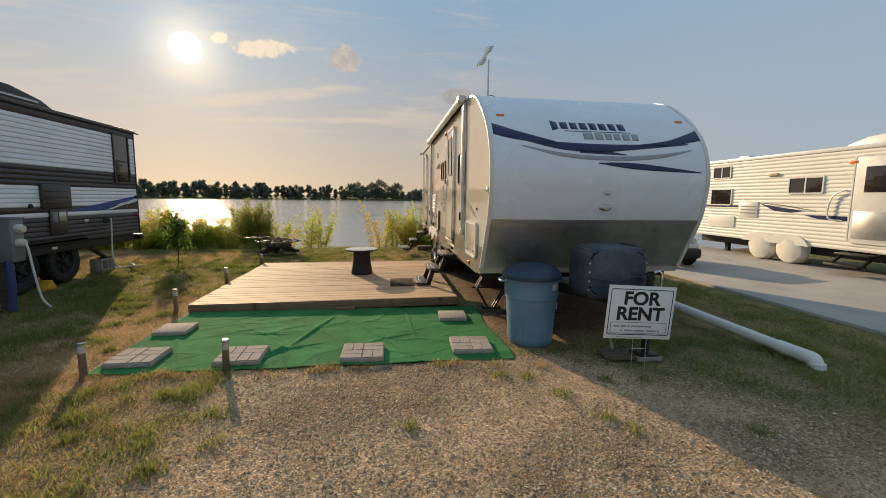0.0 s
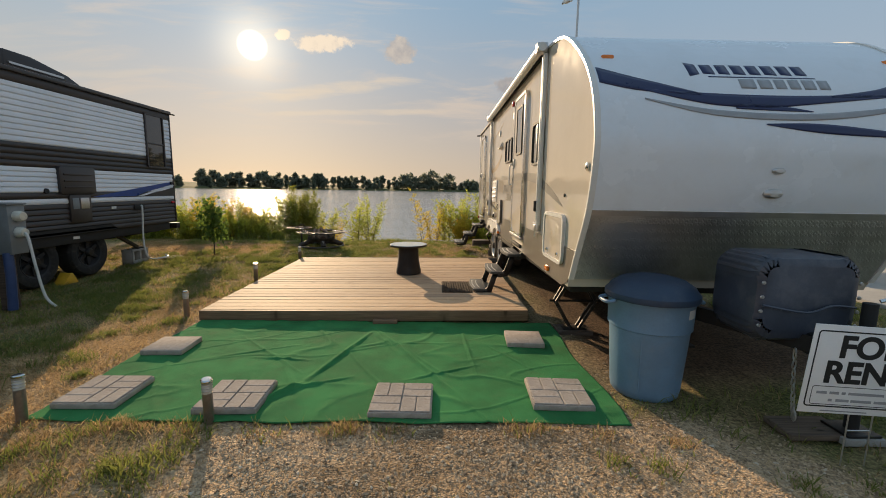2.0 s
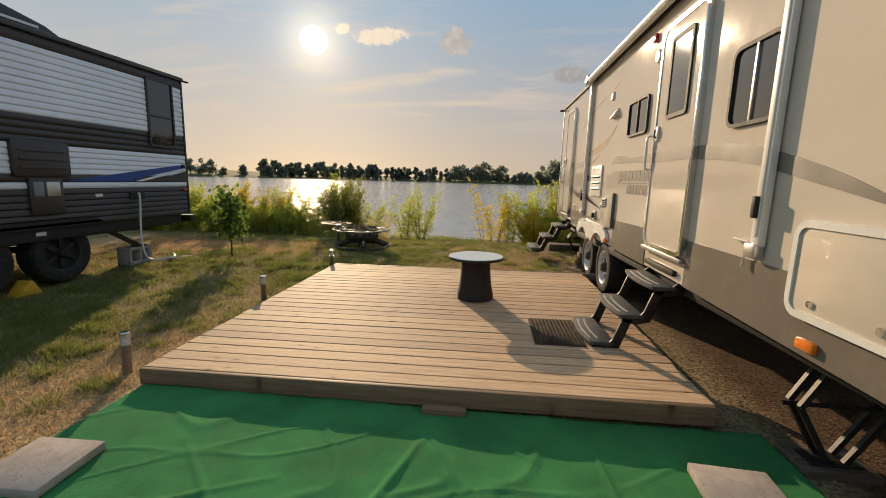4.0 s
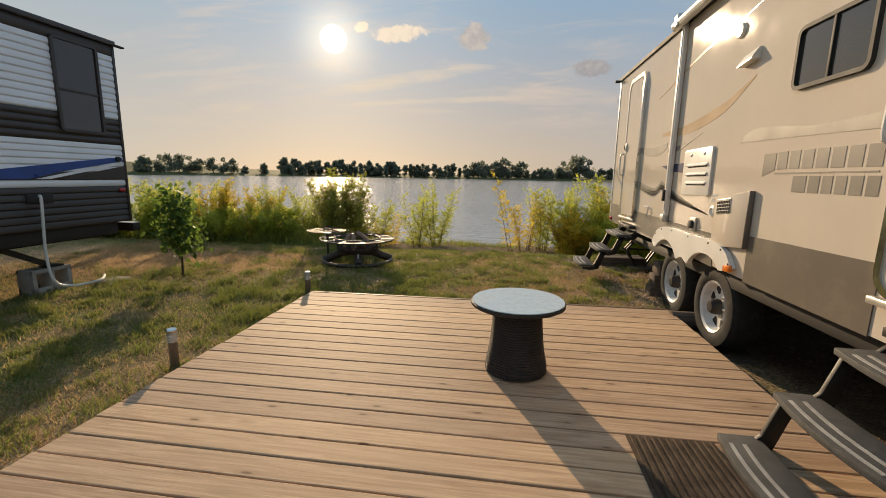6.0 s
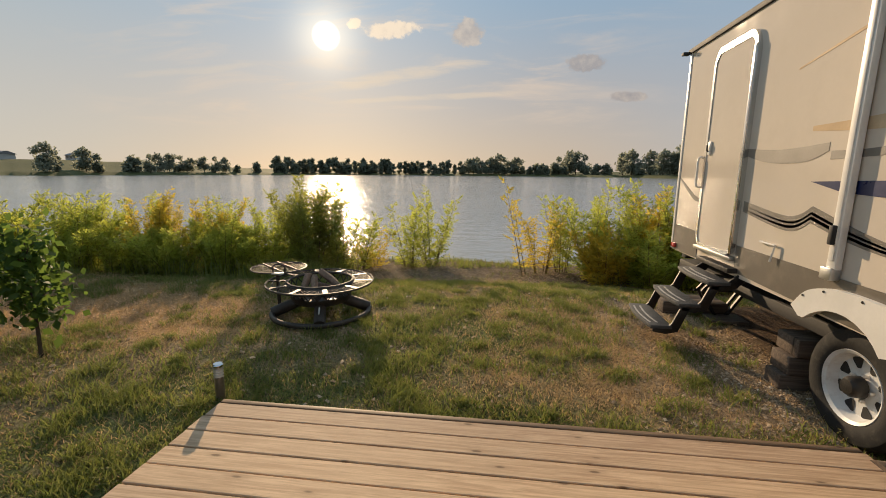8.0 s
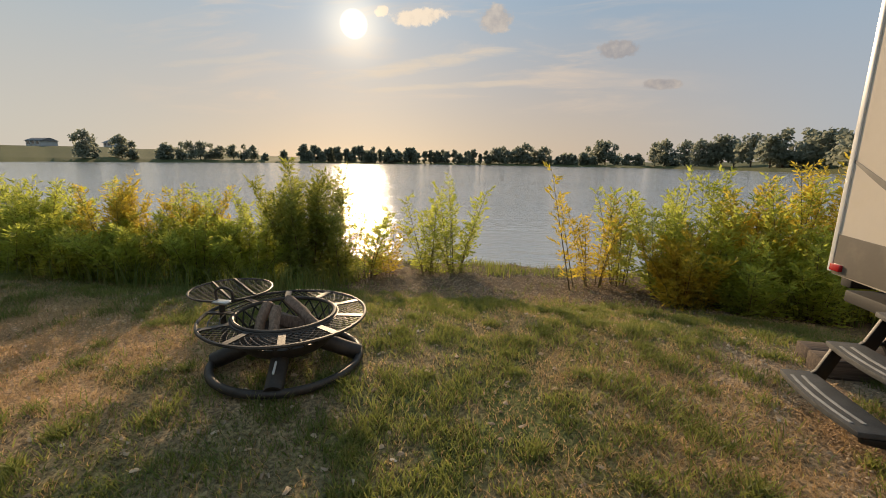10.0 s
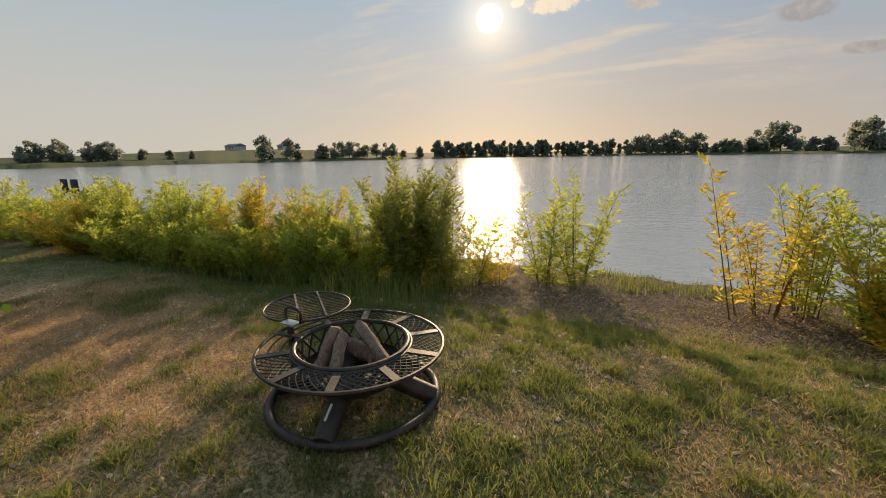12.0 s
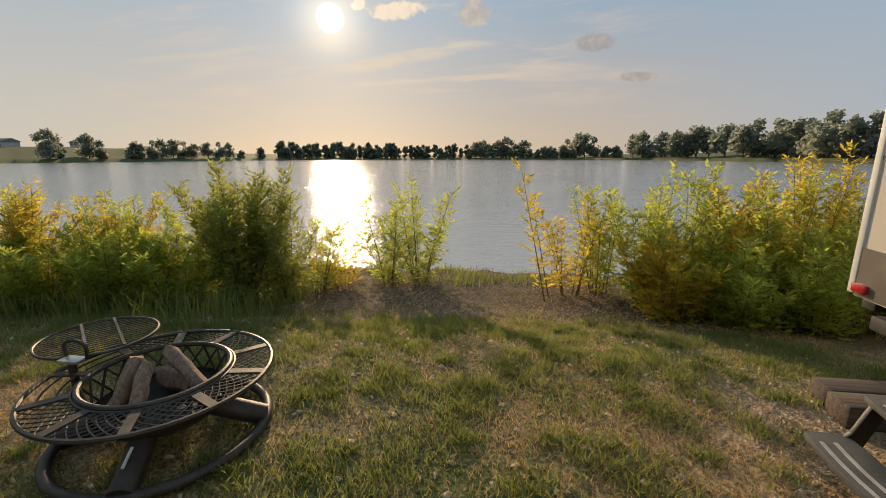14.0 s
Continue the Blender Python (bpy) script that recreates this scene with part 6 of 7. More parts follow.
for a, b in ((3.05, 3.09), (3.23, 3.27), (3.41, 3.45)):
    part("web", bx(-3.05, -2.85, a, b, g - 0.01, 0.272, 0.004), M_BLOCK, blk)
for a, b in ((-3.05, -3.02), (-2.88, -2.85)):
    part("face_shell", bx(a, b, 3.05, 3.45, g - 0.01, 0.08, 0.003), M_BLOCK, blk)
    part("face_shell", bx(a, b, 3.05, 3.45, 0.235, 0.274, 0.003), M_BLOCK, blk)
tagged(part("wheel_chock", prism([(1.46, 0.0), (1.72, 0.0), (1.64, 0.15), (1.60, 0.16)], "x", -2.86, -2.7, bev=0.008), M_YELLOW), "yellow plastic wheel chock between two tyres", "wheel chock")
tagged(part("hose", tube(smooth_line([(-2.65, 3.07, 1.06), (-2.63, 3.07, 1.0), (-2.64, 3.05, 0.5), (-2.62, 3.07, 0.2), (-2.6, 3.2, 0.10), (-2.5, 3.45, 0.105), (-2.7, 3.7, 0.10)], 6), 0.014, 8), M_HOSE), "white water hose hanging from the brown trailer", "hose")
tagged(part("paving_slab", bx(-2.72, -2.46, 3.55, 3.82, land(-2.6, 3.7) - 0.01, land(-2.6, 3.7) + 0.025, 0.006), M_PAVER), "pale paving slab lying in the grass", "paving slab")

nb.location += Vector((0.03, 0.05, 0.0))

# power and water pedestal
ped = thing("utility_pedestal", (-2.25, 0.35, 0), "grey metal power pedestal on a wooden post with hoses", "utility pedestal")
part("post", bx(-2.36, -2.25, 0.28, 0.40, -0.05, 0.70, 0.008), M_TIMBER, ped, "weathered wooden post")
part("box", bx(-2.42, -2.12, 0.24, 0.44, 0.64, 1.19, 0.012), M_GALV, ped, "grey metal meter box")
part("box_lid", bx(-2.435, -2.105, 0.225, 0.455, 1.185, 1.205, 0.006), M_GALV, ped)
for z in (1.06, 0.88):
    part("meter", lathe([(0.06, 0.0), (0.06, 0.05), (0.045, 0.075), (0.0, 0.08)], (-2.12, 0.34, z), 20, "x"), M_LIGHTGLASS, ped, "round glass meter")
part("white_hose", tube(smooth_line([(-2.10, 0.34, 0.88), (-2.02, 0.33, 0.84), (-1.98, 0.34, 0.5), (-1.93, 0.36, 0.15), (-1.86, 0.40, 0.02)], 5), 0.014, 8), M_HOSE, ped)
part("blue_hose", tube(smooth_line([(-2.19, 0.26, 0.66), (-2.18, 0.25, 0.4), (-2.2, 0.25, 0.02)], 5), 0.045, 10), M_BLUEHOSE, ped)

# ---------------------------------------------------------------- the cream trailer across the lane
rt = thing("travel_trailer", (12.7, 1.5, 0), "cream travel trailer with ribbed siding and white wheel covers", "travel trailer")
RX = 11.5
part("body", bx(RX + 0.02, RX + 2.4, -2.2, 5.35, 0.47, 2.44, 0.03), M_CREAM, rt)
part("siding", ribbed(0.47, 2.42, 0.082, 0.012, -2.2, 5.35, RX, -1), M_CREAM, rt, "cream ribbed siding")
part("roof_edge", bx(RX - 0.03, RX + 2.42, -2.22, 5.37, 2.42, 2.50, 0.015), M_TRIM, rt)


def rt_window(y0, y1, z0, z1, split=True):
    wn = part("window", frame_ring(y0, y1, z0, z1, 0.04, 0.03, "x", RX + 0.01, RX - 0.03), M_TRIM, rt, "white framed sliding window")
    mid = (y0 + y1) / 2
    for a, b in (((y0 + 0.02, mid - 0.01), (mid + 0.01, y1 - 0.02)) if split else ((y0 + 0.02, y1 - 0.02),)):
        part("pane", bx(RX - 0.018, RX - 0.012, a, b, z0 + 0.02, z1 - 0.02), M_GLASS_BROWN, wn)
    if split:
        part("mullion", bx(RX - 0.028, RX - 0.01, mid - 0.015, mid + 0.015, z0 + 0.02, z1 - 0.02), M_TRIM, wn)


rt_window(1.64, 2.42, 1.58, 1.95)
rt_window(4.04, 4.65, 2.0, 2.33)
rt_window(3.95, 4.67, 1.30, 1.74, False)
dr = part("door", prism(rounded(0.36, 1.07, 0.66, 2.28, 0.06), "x", RX - 0.035, RX, bev=0.004), M_TRIM, rt, "cream entry door")
part("door_frame", frame_ring(0.33, 1.10, 0.63, 2.31, 0.08, 0.03, "x", RX, RX - 0.04), M_TRIM, dr)
part("door_pane", bx(RX - 0.042, RX - 0.034, 0.45, 0.88, 1.60, 2.08, 0.002), M_GLASS_BROWN, dr)
part("door_mesh", bx(RX - 0.042, RX - 0.034, 0.42, 1.01, 0.72, 1.24, 0.002), M_ALU, dr, "punched metal screen guard")
part("grab_handle", tube(smooth_line([(RX, 1.17, 1.62), (RX - 0.06, 1.2, 1.64), (RX - 0.06, 1.42, 1.5), (RX - 0.06, 1.46, 1.1), (RX, 1.2, 1.05)], 5), 0.015, 8), M_TRIM, rt)
part("awning_light", bx(RX - 0.04, RX, 1.03, 1.2, 2.15, 2.21, 0.01), M_AMBER, rt, "amber porch lamp")
vt = part("fridge_vent", bx(RX - 0.03, RX, 3.14, 3.7, 1.02, 1.40, 0.01), M_TRIM, rt)
for k in range(3):
    part("louvre", bx(RX - 0.045, RX - 0.028, 3.2, 3.62, 1.12 + 0.08 * k, 1.14 + 0.08 * k), M_GALV, vt)
part("storage_hatch", prism(rounded(3.8, 4.7, 0.72, 1.03, 0.04), "x", RX - 0.03, RX, bev=0.004), M_CREAM, rt)
part("stripe", prism([(4.95, 1.31), (3.75, 1.31), (3.75, 1.26), (4.95, 1.26)], "x", RX - 0.018, RX - 0.014), M_NAVY, rt)
part("stripe", prism([(3.1, 1.36), (2.55, 1.28), (2.0, 1.22), (2.3, 1.17), (2.7, 1.2)], "x", RX - 0.018, RX - 0.014), M_NAVY, rt, "navy sweep")
part("stripe", prism([(2.0, 1.13), (1.1, 1.13), (1.1, 1.04), (1.7, 1.06)], "x", RX - 0.018, RX - 0.014), M_NAVY, rt)
part("stripe", prism([(3.6, 1.42), (2.5, 1.34), (1.75, 1.23), (1.75, 1.215), (2.5, 1.315)], "x", RX - 0.018, RX - 0.015), M_TAUPE, rt)
part("hood_vent", bx(RX - 0.06, RX, 2.68, 2.95, 2.0, 2.06, 0.01), M_TAN, rt)
for y in (3.0, 2.26):
    bm = lathe([(0.0, -0.09), (0.20, -0.085), (0.30, -0.05), (0.335, 0.02), (0.33, 0.16), (0.30, 0.18)], (RX + 0.03, y, 0.36), 28, "x")
    for v in bm.verts:
        k = noise.noise(v.co * 9.0) * 0.03
        v.co.y += k
        v.co.z += k * (v.co.z > 0.1)
    part("wheel_cover", bm, M_CANVAS, rt, "baggy white canvas wheel cover")
part("fender", prism(smooth_line([(3.5, 0.46), (3.35, 0.62), (3.0, 0.69), (2.63, 0.62), (2.25, 0.69), (1.95, 0.62), (1.8, 0.46)], 5), "x", RX - 0.05, RX), M_CREAM, rt)
part("underframe", bx(RX + 0.25, RX + 2.1, -2.0, 5.2, 0.28, 0.47), M_CHASSIS, rt)
part("air_conditioner", prism([(0.55, 2.5), (1.9, 2.5), (1.86, 2.62), (1.5, 2.74), (1.0, 2.78), (0.6, 2.7)], "x", RX + 0.7, RX + 1.5, bev=0.03), M_TRIM, rt, "white roof air conditioner")
part("roof_vent", prism([(2.9, 2.5), (3.85, 2.5), (3.7, 2.58), (3.1, 2.6)], "x", RX + 0.7, RX + 1.3, bev=0.02), M_TRIM, rt)
part("roof_vent", prism([(4.2, 2.5), (4.75, 2.5), (4.6, 2.64), (4.3, 2.64)], "x", RX + 0.7, RX + 1.3, bev=0.02), M_TRIM, rt)
for k in range(2):
    part("folding_step", bx(RX - 0.25 - 0.22 * k, RX - 0.03 - 0.22 * k, 0.5, 1.1, 0.40 - 0.2 * k, 0.44 - 0.2 * k, 0.006), M_STEEL, rt)
for y in (0.52, 1.06):
    part("step_bracket", prism([(RX + 0.1, 0.47), (RX - 0.1, 0.42), (RX - 0.42, 0.18), (RX - 0.35, 0.18), (RX - 0.05, 0.38)], "y", y, y + 0.03), M_STEEL, rt)
part("landing_jack", bx(RX + 0.4, RX + 0.5, 4.4, 4.5, 0.0, 0.4), M_CHASSIS, rt)

rt.location += Vector((0.0, 0.28, 0.12))

# golf cart half hidden behind the white trailer
cart = thing("golf_cart", (9.1, 3.4, 0), "white golf cart with a black bumper parked on the lane", "golf cart")
part("body", prism([(2.72, 0.34), (2.70, 0.52), (2.85, 0.72), (3.15, 0.84), (3.2, 0.44), (4.2, 0.44), (4.25, 0.82), (4.7, 0.8), (4.72, 0.34)], "x", 8.58, 9.42, bev=0.03), M_TRIM, cart, "white moulded body")
part("bumper", bx(8.6, 9.4, 2.58, 2.76, 0.22, 0.44, 0.05), M_BLACK, cart, "black front bumper")
for x in (8.72, 9.28):
    part("headlight", lathe([(0.06, 0.0), (0.055, -0.03), (0.0, -0.035)], (x, 2.73, 0.60), 14, "y"), M_LIGHTGLASS, cart, "round headlight")
for x in (8.66, 9.34):
    for y in (2.95, 4.4):
        part("wheel", lathe([(0.11, -0.09), (0.2, -0.085), (0.225, -0.05), (0.225, 0.05), (0.2, 0.085), (0.11, 0.09)], (x, y, 0.255), 24, "x"), M_RUBBER, cart)
part("seat", bx(8.66, 9.34, 3.75, 4.25, 0.78, 0.92, 0.04), M_BLACK, cart)
cart.location.z += 0.045


# ---------------------------------------------------------------- plants
rng = np.random.default_rng(7)


def leaf_cloud(points, size, slim, droop, spread_dir=None):
    """Kite-shaped leaves at points: one face each."""
    n = len(points)
    d = rng.normal(size=(n, 3))
    if spread_dir is not None:
        d = d * 0.75 + spread_dir
    d[:, 2] -= droop
    d /= np.linalg.norm(d, axis=1, keepdims=True)
    s = np.cross(d, rng.normal(size=(n, 3)))
    s /= np.linalg.norm(s, axis=1, keepdims=True)
    length = (size * rng.uniform(0.6, 1.25, n))[:, None]
    half = length * slim
    nrm = np.cross(d, s)
    v = np.stack([points, points + d * length * 0.45 + s * half + nrm * length * 0.06, points + d * length, points + d * length * 0.45 - s * half + nrm * length * 0.06], 1)
    return v.reshape(-1, 3), np.arange(4 * n)


def shrub(x, y, h, spread, stems, leaves, material, label, seed, leaf=0.075, low=0.1, group="willow shrubs on the bank", reach=0.26, lean_to=(0.0, 0.0)):
    """A willow: many thin stems from one stool, side twigs along them, slim leaves in two rows along each twig."""
    rnd, rg = random.Random(seed), np.random.default_rng(seed)
    z = land(x, y)
    t = thing("shrub", (x, y, z), label, "shrub", group)
    per = 11
    twigs = max(6, leaves // (stems * per))
    pts, dirs, tw_v, tw_f = [], [], [], []
    for k in range(stems):
        a, lean = rnd.uniform(0, 6.283), rnd.uniform(0.15, 1.1) * spread
        hh = h * (1.0 if k == 0 else rnd.uniform(0.55, 0.98)) * (1 - 0.18 * lean / max(spread, 0.01))
        sway = rnd.uniform(-0.1, 0.1)
        root = 0.12 + 0.25 * spread
        line = np.array([(x + root * math.cos(a) * 0.5 + math.cos(a) * lean * f ** 1.3 + sway * f * math.sin(a * 2) + lean_to[0] * f,
                          y + root * math.sin(a) * 0.5 + math.sin(a) * lean * f ** 1.3 + sway * f + lean_to[1] * f, z - 0.03 + hh * f) for f in np.linspace(0, 1, 7)])
        part("stem", tube([Vector(p) for p in line], 0.003 + 0.0035 * h, 5, 0.0015), M_STEM, t)
        f = low + (1 - low) * (np.arange(twigs) + rg.random(twigs)) / twigs
        base = np.stack([np.interp(f, np.linspace(0, 1, 7), line[:, i]) for i in range(3)], 1)
        ang = np.arange(twigs) * 2.4 + rg.normal(0, 0.5, twigs) + a
        rise = 0.35 + 0.9 * f + rg.normal(0, 0.25, twigs)
        d = np.stack([np.cos(ang), np.sin(ang), rise], 1)
        d /= np.linalg.norm(d, axis=1, keepdims=True)
        ln = reach * (1.15 - 0.6 * f) * rg.uniform(0.5, 1.25, twigs)
        tip = base + d * ln[:, None]
        tip[:, 2] -= 0.12 * ln
        side_ = np.cross(d, np.array([0.0, 0.0, 1.0]))
        side_ /= np.linalg.norm(side_, axis=1, keepdims=True) + 1e-6
        for q in range(per):
            g = 0.1 + 0.9 * q / (per - 1)
            pts.append(base + (tip - base) * g + rg.normal(0, 0.006, (twigs, 3)))
            flip = 1 if q % 2 else -1
            dirs.append(d * (0.6 + 0.8 * g) + side_ * flip * 0.85 + rg.normal(0, 0.28, (twigs, 3)))
        wd = side_ * 0.0016
        n0 = sum(len(v) for v in tw_v)
        tw_v.append(np.stack([base - wd, base + wd, tip + wd * 0.4, base + np.array([0, 0, 0.003])], 1).reshape(-1, 3))
        tw_f.append((n0 + np.arange(twigs) * 4)[:, None] + np.array([0, 1, 2, 1, 3, 2, 3, 0, 2]))
    pts, dirs = np.concatenate(pts), np.concatenate(dirs)
    v, f = leaf_cloud(pts, leaf, 0.14, 0.25, dirs * 2.2)
    o = np.array([x, y, z])
    for nm, vv, ff, per_face, mt in (("foliage", v, f, 4, material), ("twig_spray", np.concatenate(tw_v), np.concatenate(tw_f).ravel(), 3, M_STEM)):
        ob = new(nm, fast_mesh(nm, vv - o, ff, per_face, mt))
        ob.parent = t
        if nm == "twig_spray":
            tagged(ob, kind="stuff")
    return t


GREEN = "bushy green willow shrub on the lake bank"
OPEN = "open willow shrub with thin stems on the lake bank"
GOLD = "yellowing willow shrub on the lake bank"
shrub(-1.62, 8.15, 1.95, 0.48, 20, 14500, M_LEAF_OLIVE, "tall bushy green willow shrub on the lake bank", 1, low=0.06)
shrub(-1.22, 8.45, 1.5, 0.36, 10, 5000, M_LEAF_OLIVE, GREEN, 60, low=0.06)
shrub(-0.98, 8.80, 1.32, 0.28, 5, 1300, M_LEAF, OPEN, 2)
shrub(-0.72, 9.15, 0.85, 0.34, 6, 1000, M_LEAF_Y, GOLD, 3, low=0.05)
seed = 10
for x, y, h, s in ((-2.25, 7.75, 1.15, 0.42), (-2.85, 7.5, 1.2, 0.45), (-3.45, 7.2, 1.2, 0.45), (-4.1, 7.0, 1.1, 0.5), (-4.9, 6.85, 1.08, 0.5), (-5.8, 6.75, 1.12, 0.55),
                   (-6.9, 6.65, 1.12, 0.6), (-8.2, 6.6, 1.15, 0.7), (-9.7, 6.6, 1.2, 0.75), (-2.45, 8.4, 1.32, 0.45), (-3.4, 8.05, 1.36, 0.5), (-4.4, 7.75, 1.3, 0.55), (-5.6, 7.5, 1.22, 0.6),
                   (-7.0, 7.35, 1.22, 0.65), (-8.7, 7.3, 1.25, 0.7), (-11.6, 6.9, 1.3, 0.9), (-2.95, 7.9, 1.34, 0.35), (-3.95, 7.45, 1.3, 0.35), (-5.1, 7.2, 1.2, 0.4), (-6.4, 7.1, 1.2, 0.45)):
    seed += 1
    gold = seed in (17, 21, 28)
    front_row = seed < 20
    shrub(x, y, h * (0.84 if front_row else 1.12), s * 1.2, 18, 8600, M_LEAF_Y if gold else M_LEAF, GOLD if gold else GREEN, seed, leaf=0.062, low=0.04, reach=0.2)
shrub(-0.12, 9.45, 1.5, 0.36, 8, 2300, M_LEAF, OPEN, 40)
shrub(0.28, 9.72, 1.68, 0.5, 10, 3000, M_LEAF, OPEN, 41)
shrub(2.14, 8.93, 1.76, 0.16, 2, 420, M_LEAF_Y, "single thin yellowing willow sapling on the bank", 42, leaf=0.09, lean_to=(-0.3, 0.0))
shrub(2.44, 9.18, 1.42, 0.4, 8, 1800, M_LEAF_Y, GOLD, 43)
shrub(2.82, 9.32, 1.62, 0.38, 9, 2600, M_LEAF, OPEN, 44)
for x, y, h, s, gold in ((3.30, 8.95, 1.62, 0.42, False), (3.75, 8.9, 1.68, 0.42, False), (4.25, 8.85, 1.56, 0.45, True), (4.75, 8.85, 1.75, 0.42, False), (5.2, 9.2, 2.0, 0.36, True), (5.8, 9.1, 1.6, 0.5, False),
                         (3.42, 8.4, 0.95, 0.4, True), (4.1, 8.3, 0.95, 0.45, False), (4.8, 8.3, 1.05, 0.5, False), (5.6, 8.4, 1.2, 0.5, False), (6.6, 8.8, 1.7, 0.7, False), (7.7, 9.0, 1.75, 0.7, False)):
    seed += 1
    shrub(x, y, h * 1.08, s, 15, 6200, M_LEAF_Y if gold else M_LEAF, GOLD if gold else GREEN, seed, low=0.05)


def young_tree(x, y):
    z = land(x, y)
    t = thing("young_tree", (x, y, z), "young broadleaf tree with a thin trunk on the lawn", "tree")
    part("trunk", tube([(x, y, z - 0.03), (x + 0.012, y, z + 0.3), (x - 0.005, y + 0.01, z + 0.6), (x + 0.01, y, z + 0.86)], 0.015, 7, 0.005), M_BARK, t)
    pts = []
    rnd = random.Random(5)
    for k in range(16):
        a, f = k * 2.4, 0.36 + 0.05 * k
        zz = z + 0.34 + 0.034 * k
        ln = 0.27 * (1.0 - 0.55 * abs(k / 15 - 0.35)) * rnd.uniform(0.65, 1.05)
        tip = Vector((x + ln * math.cos(a), y + ln * math.sin(a), zz + 0.05 + 0.008 * k))
        part("branch", tube([(x, y, zz), Vector((x, y, zz)).lerp(tip, 0.5) + Vector((0, 0, 0.04)), tip], 0.006, 5, 0.002), M_BARK, t)
        for q in range(46):
            g_ = 0.25 + 0.8 * rnd.random()
            pts.append(tuple(Vector((x, y, zz)).lerp(tip, g_) + Vector((rnd.gauss(0, 0.06), rnd.gauss(0, 0.06), rnd.gauss(0.0, 0.07)))))
    v, f = leaf_cloud(np.array(pts), 0.085, 0.34, 0.5)
    ob = new("crown", fast_mesh("crown", v - np.array([x, y, z]), f, 4, M_LEAF_D))
    ob.parent = t


young_tree(-1.92, 4.0)


# ---------------------------------------------------------------- grass, chips
def blades(name, x, y, h, w_, lean, material, label):
    n = len(x)
    z = land_height(x, y) - 0.004
    a = rng.uniform(0, 2 * np.pi, n)
    side_ = np.stack([np.cos(a), np.sin(a), np.zeros(n)], 1)
    b = rng.uniform(0, 2 * np.pi, n)
    tilt = np.stack([np.cos(b), np.sin(b), np.zeros(n)], 1) * (lean * rng.uniform(0.3, 1.0, n) * h)[:, None]
    up = np.zeros((n, 3))
    up[:, 2] = h * np.sqrt(np.clip(1 - (0.7 * lean) ** 2, 0.08, 1))
    p = np.stack([x, y, z], 1)
    mid = p + tilt * 0.35 + up * 0.6
    tip = p + tilt + up
    hw = (w_ * 0.5)[:, None]
    v = np.stack([p - side_ * hw, p + side_ * hw, mid - side_ * hw * 0.7, mid + side_ * hw * 0.7, tip], 1).reshape(-1, 3)
    idx = (np.arange(n) * 5)[:, None] + np.array([0, 1, 3, 2, 2, 3, 4])
    me = fast_mesh(name, v, idx.ravel(), np.tile([4, 3], n), material)
    return tagged(new(name, me), label, "grass", kind="stuff")


def scatter(x0, x1, y0, y1, per_metre):
    n = int((x1 - x0) * (y1 - y0) * per_metre)
    return rng.uniform(x0, x1, n), rng.uniform(y0, y1, n)


def clear(x, y):
    """True where plants may stand: not under deck, carpet, lane or trailer."""
    ok = ~((x > -0.01) & (x < 3.54) & (y > -0.02) & (y < 3.54))
    ok &= ~((x > 0.02) & (x < 3.76) & (y > -1.98 + 0.03 * np.sin(x * 13)) & (y < 0.05))
    ok &= ~((x > 7.9) & (x < 12.4))
    ok &= ~((x > 3.95) & (x < 5.9) & (y > -0.9) & (y < 6.2))
    ok &= (y < 10.9)
    return ok


def grass_field(regions):
    gx_, gy_ = [], []
    for r in regions:
        x, y = scatter(*r)
        gx_.append(x)
        gy_.append(y)
    x, y = np.concatenate(gx_), np.concatenate(gy_)
    k = clear(x, y)
    return x[k], y[k]


x, y = grass_field(((-4.6, 4.6, 3.5, 8.5, 8000), (-5.5, 0.0, -3.6, 3.6, 6500), (-2.6, 1.9, -5.2, -1.9, 6500), (1.9, 6.0, -4.6, -1.5, 1800), (6.0, 7.95, -4.5, 3.5, 4000), (-9.0, -4.6, 3.0, 7.0, 900), (4.6, 8.0, 5.5, 8.2, 900), (-2.0, 4.5, 8.5, 10.6, 2500)))
gravel, bare, dry, green, patch = cover_masks(x, y)
patchy = step(0.40, 0.60, fractal(x, y, 0.42, 91))
keep = rng.random(len(x)) < np.clip(green, 0, 1) ** 1.3 * (0.15 + 0.85 * patchy)
x1, y1 = x[keep], y[keep]
tall = 0.55 + 1.25 * step(0.40, 0.72, fractal(x1, y1, 0.27, 57))
h = (0.024 + 0.042 * rng.random(len(x1))) * tall
front = (y1 < -1.5)
h = np.where(front, h * 1.35, h)
blades("lawn_grass", x1, y1, h, np.full(len(x1), 0.0075), 0.9, M_GRASS, "short patchy green lawn grass")
keep = rng.random(len(x)) < np.clip((dry + 0.25) * (1 - 0.7 * bare) * (1 - 0.9 * gravel), 0, 1) * 0.6
x2, y2 = x[keep], y[keep]
blades("dry_grass", x2, y2, 0.022 + 0.045 * rng.random(len(x2)), np.full(len(x2), 0.0054), 1.05, M_STRAW, "dry flattened straw coloured grass")
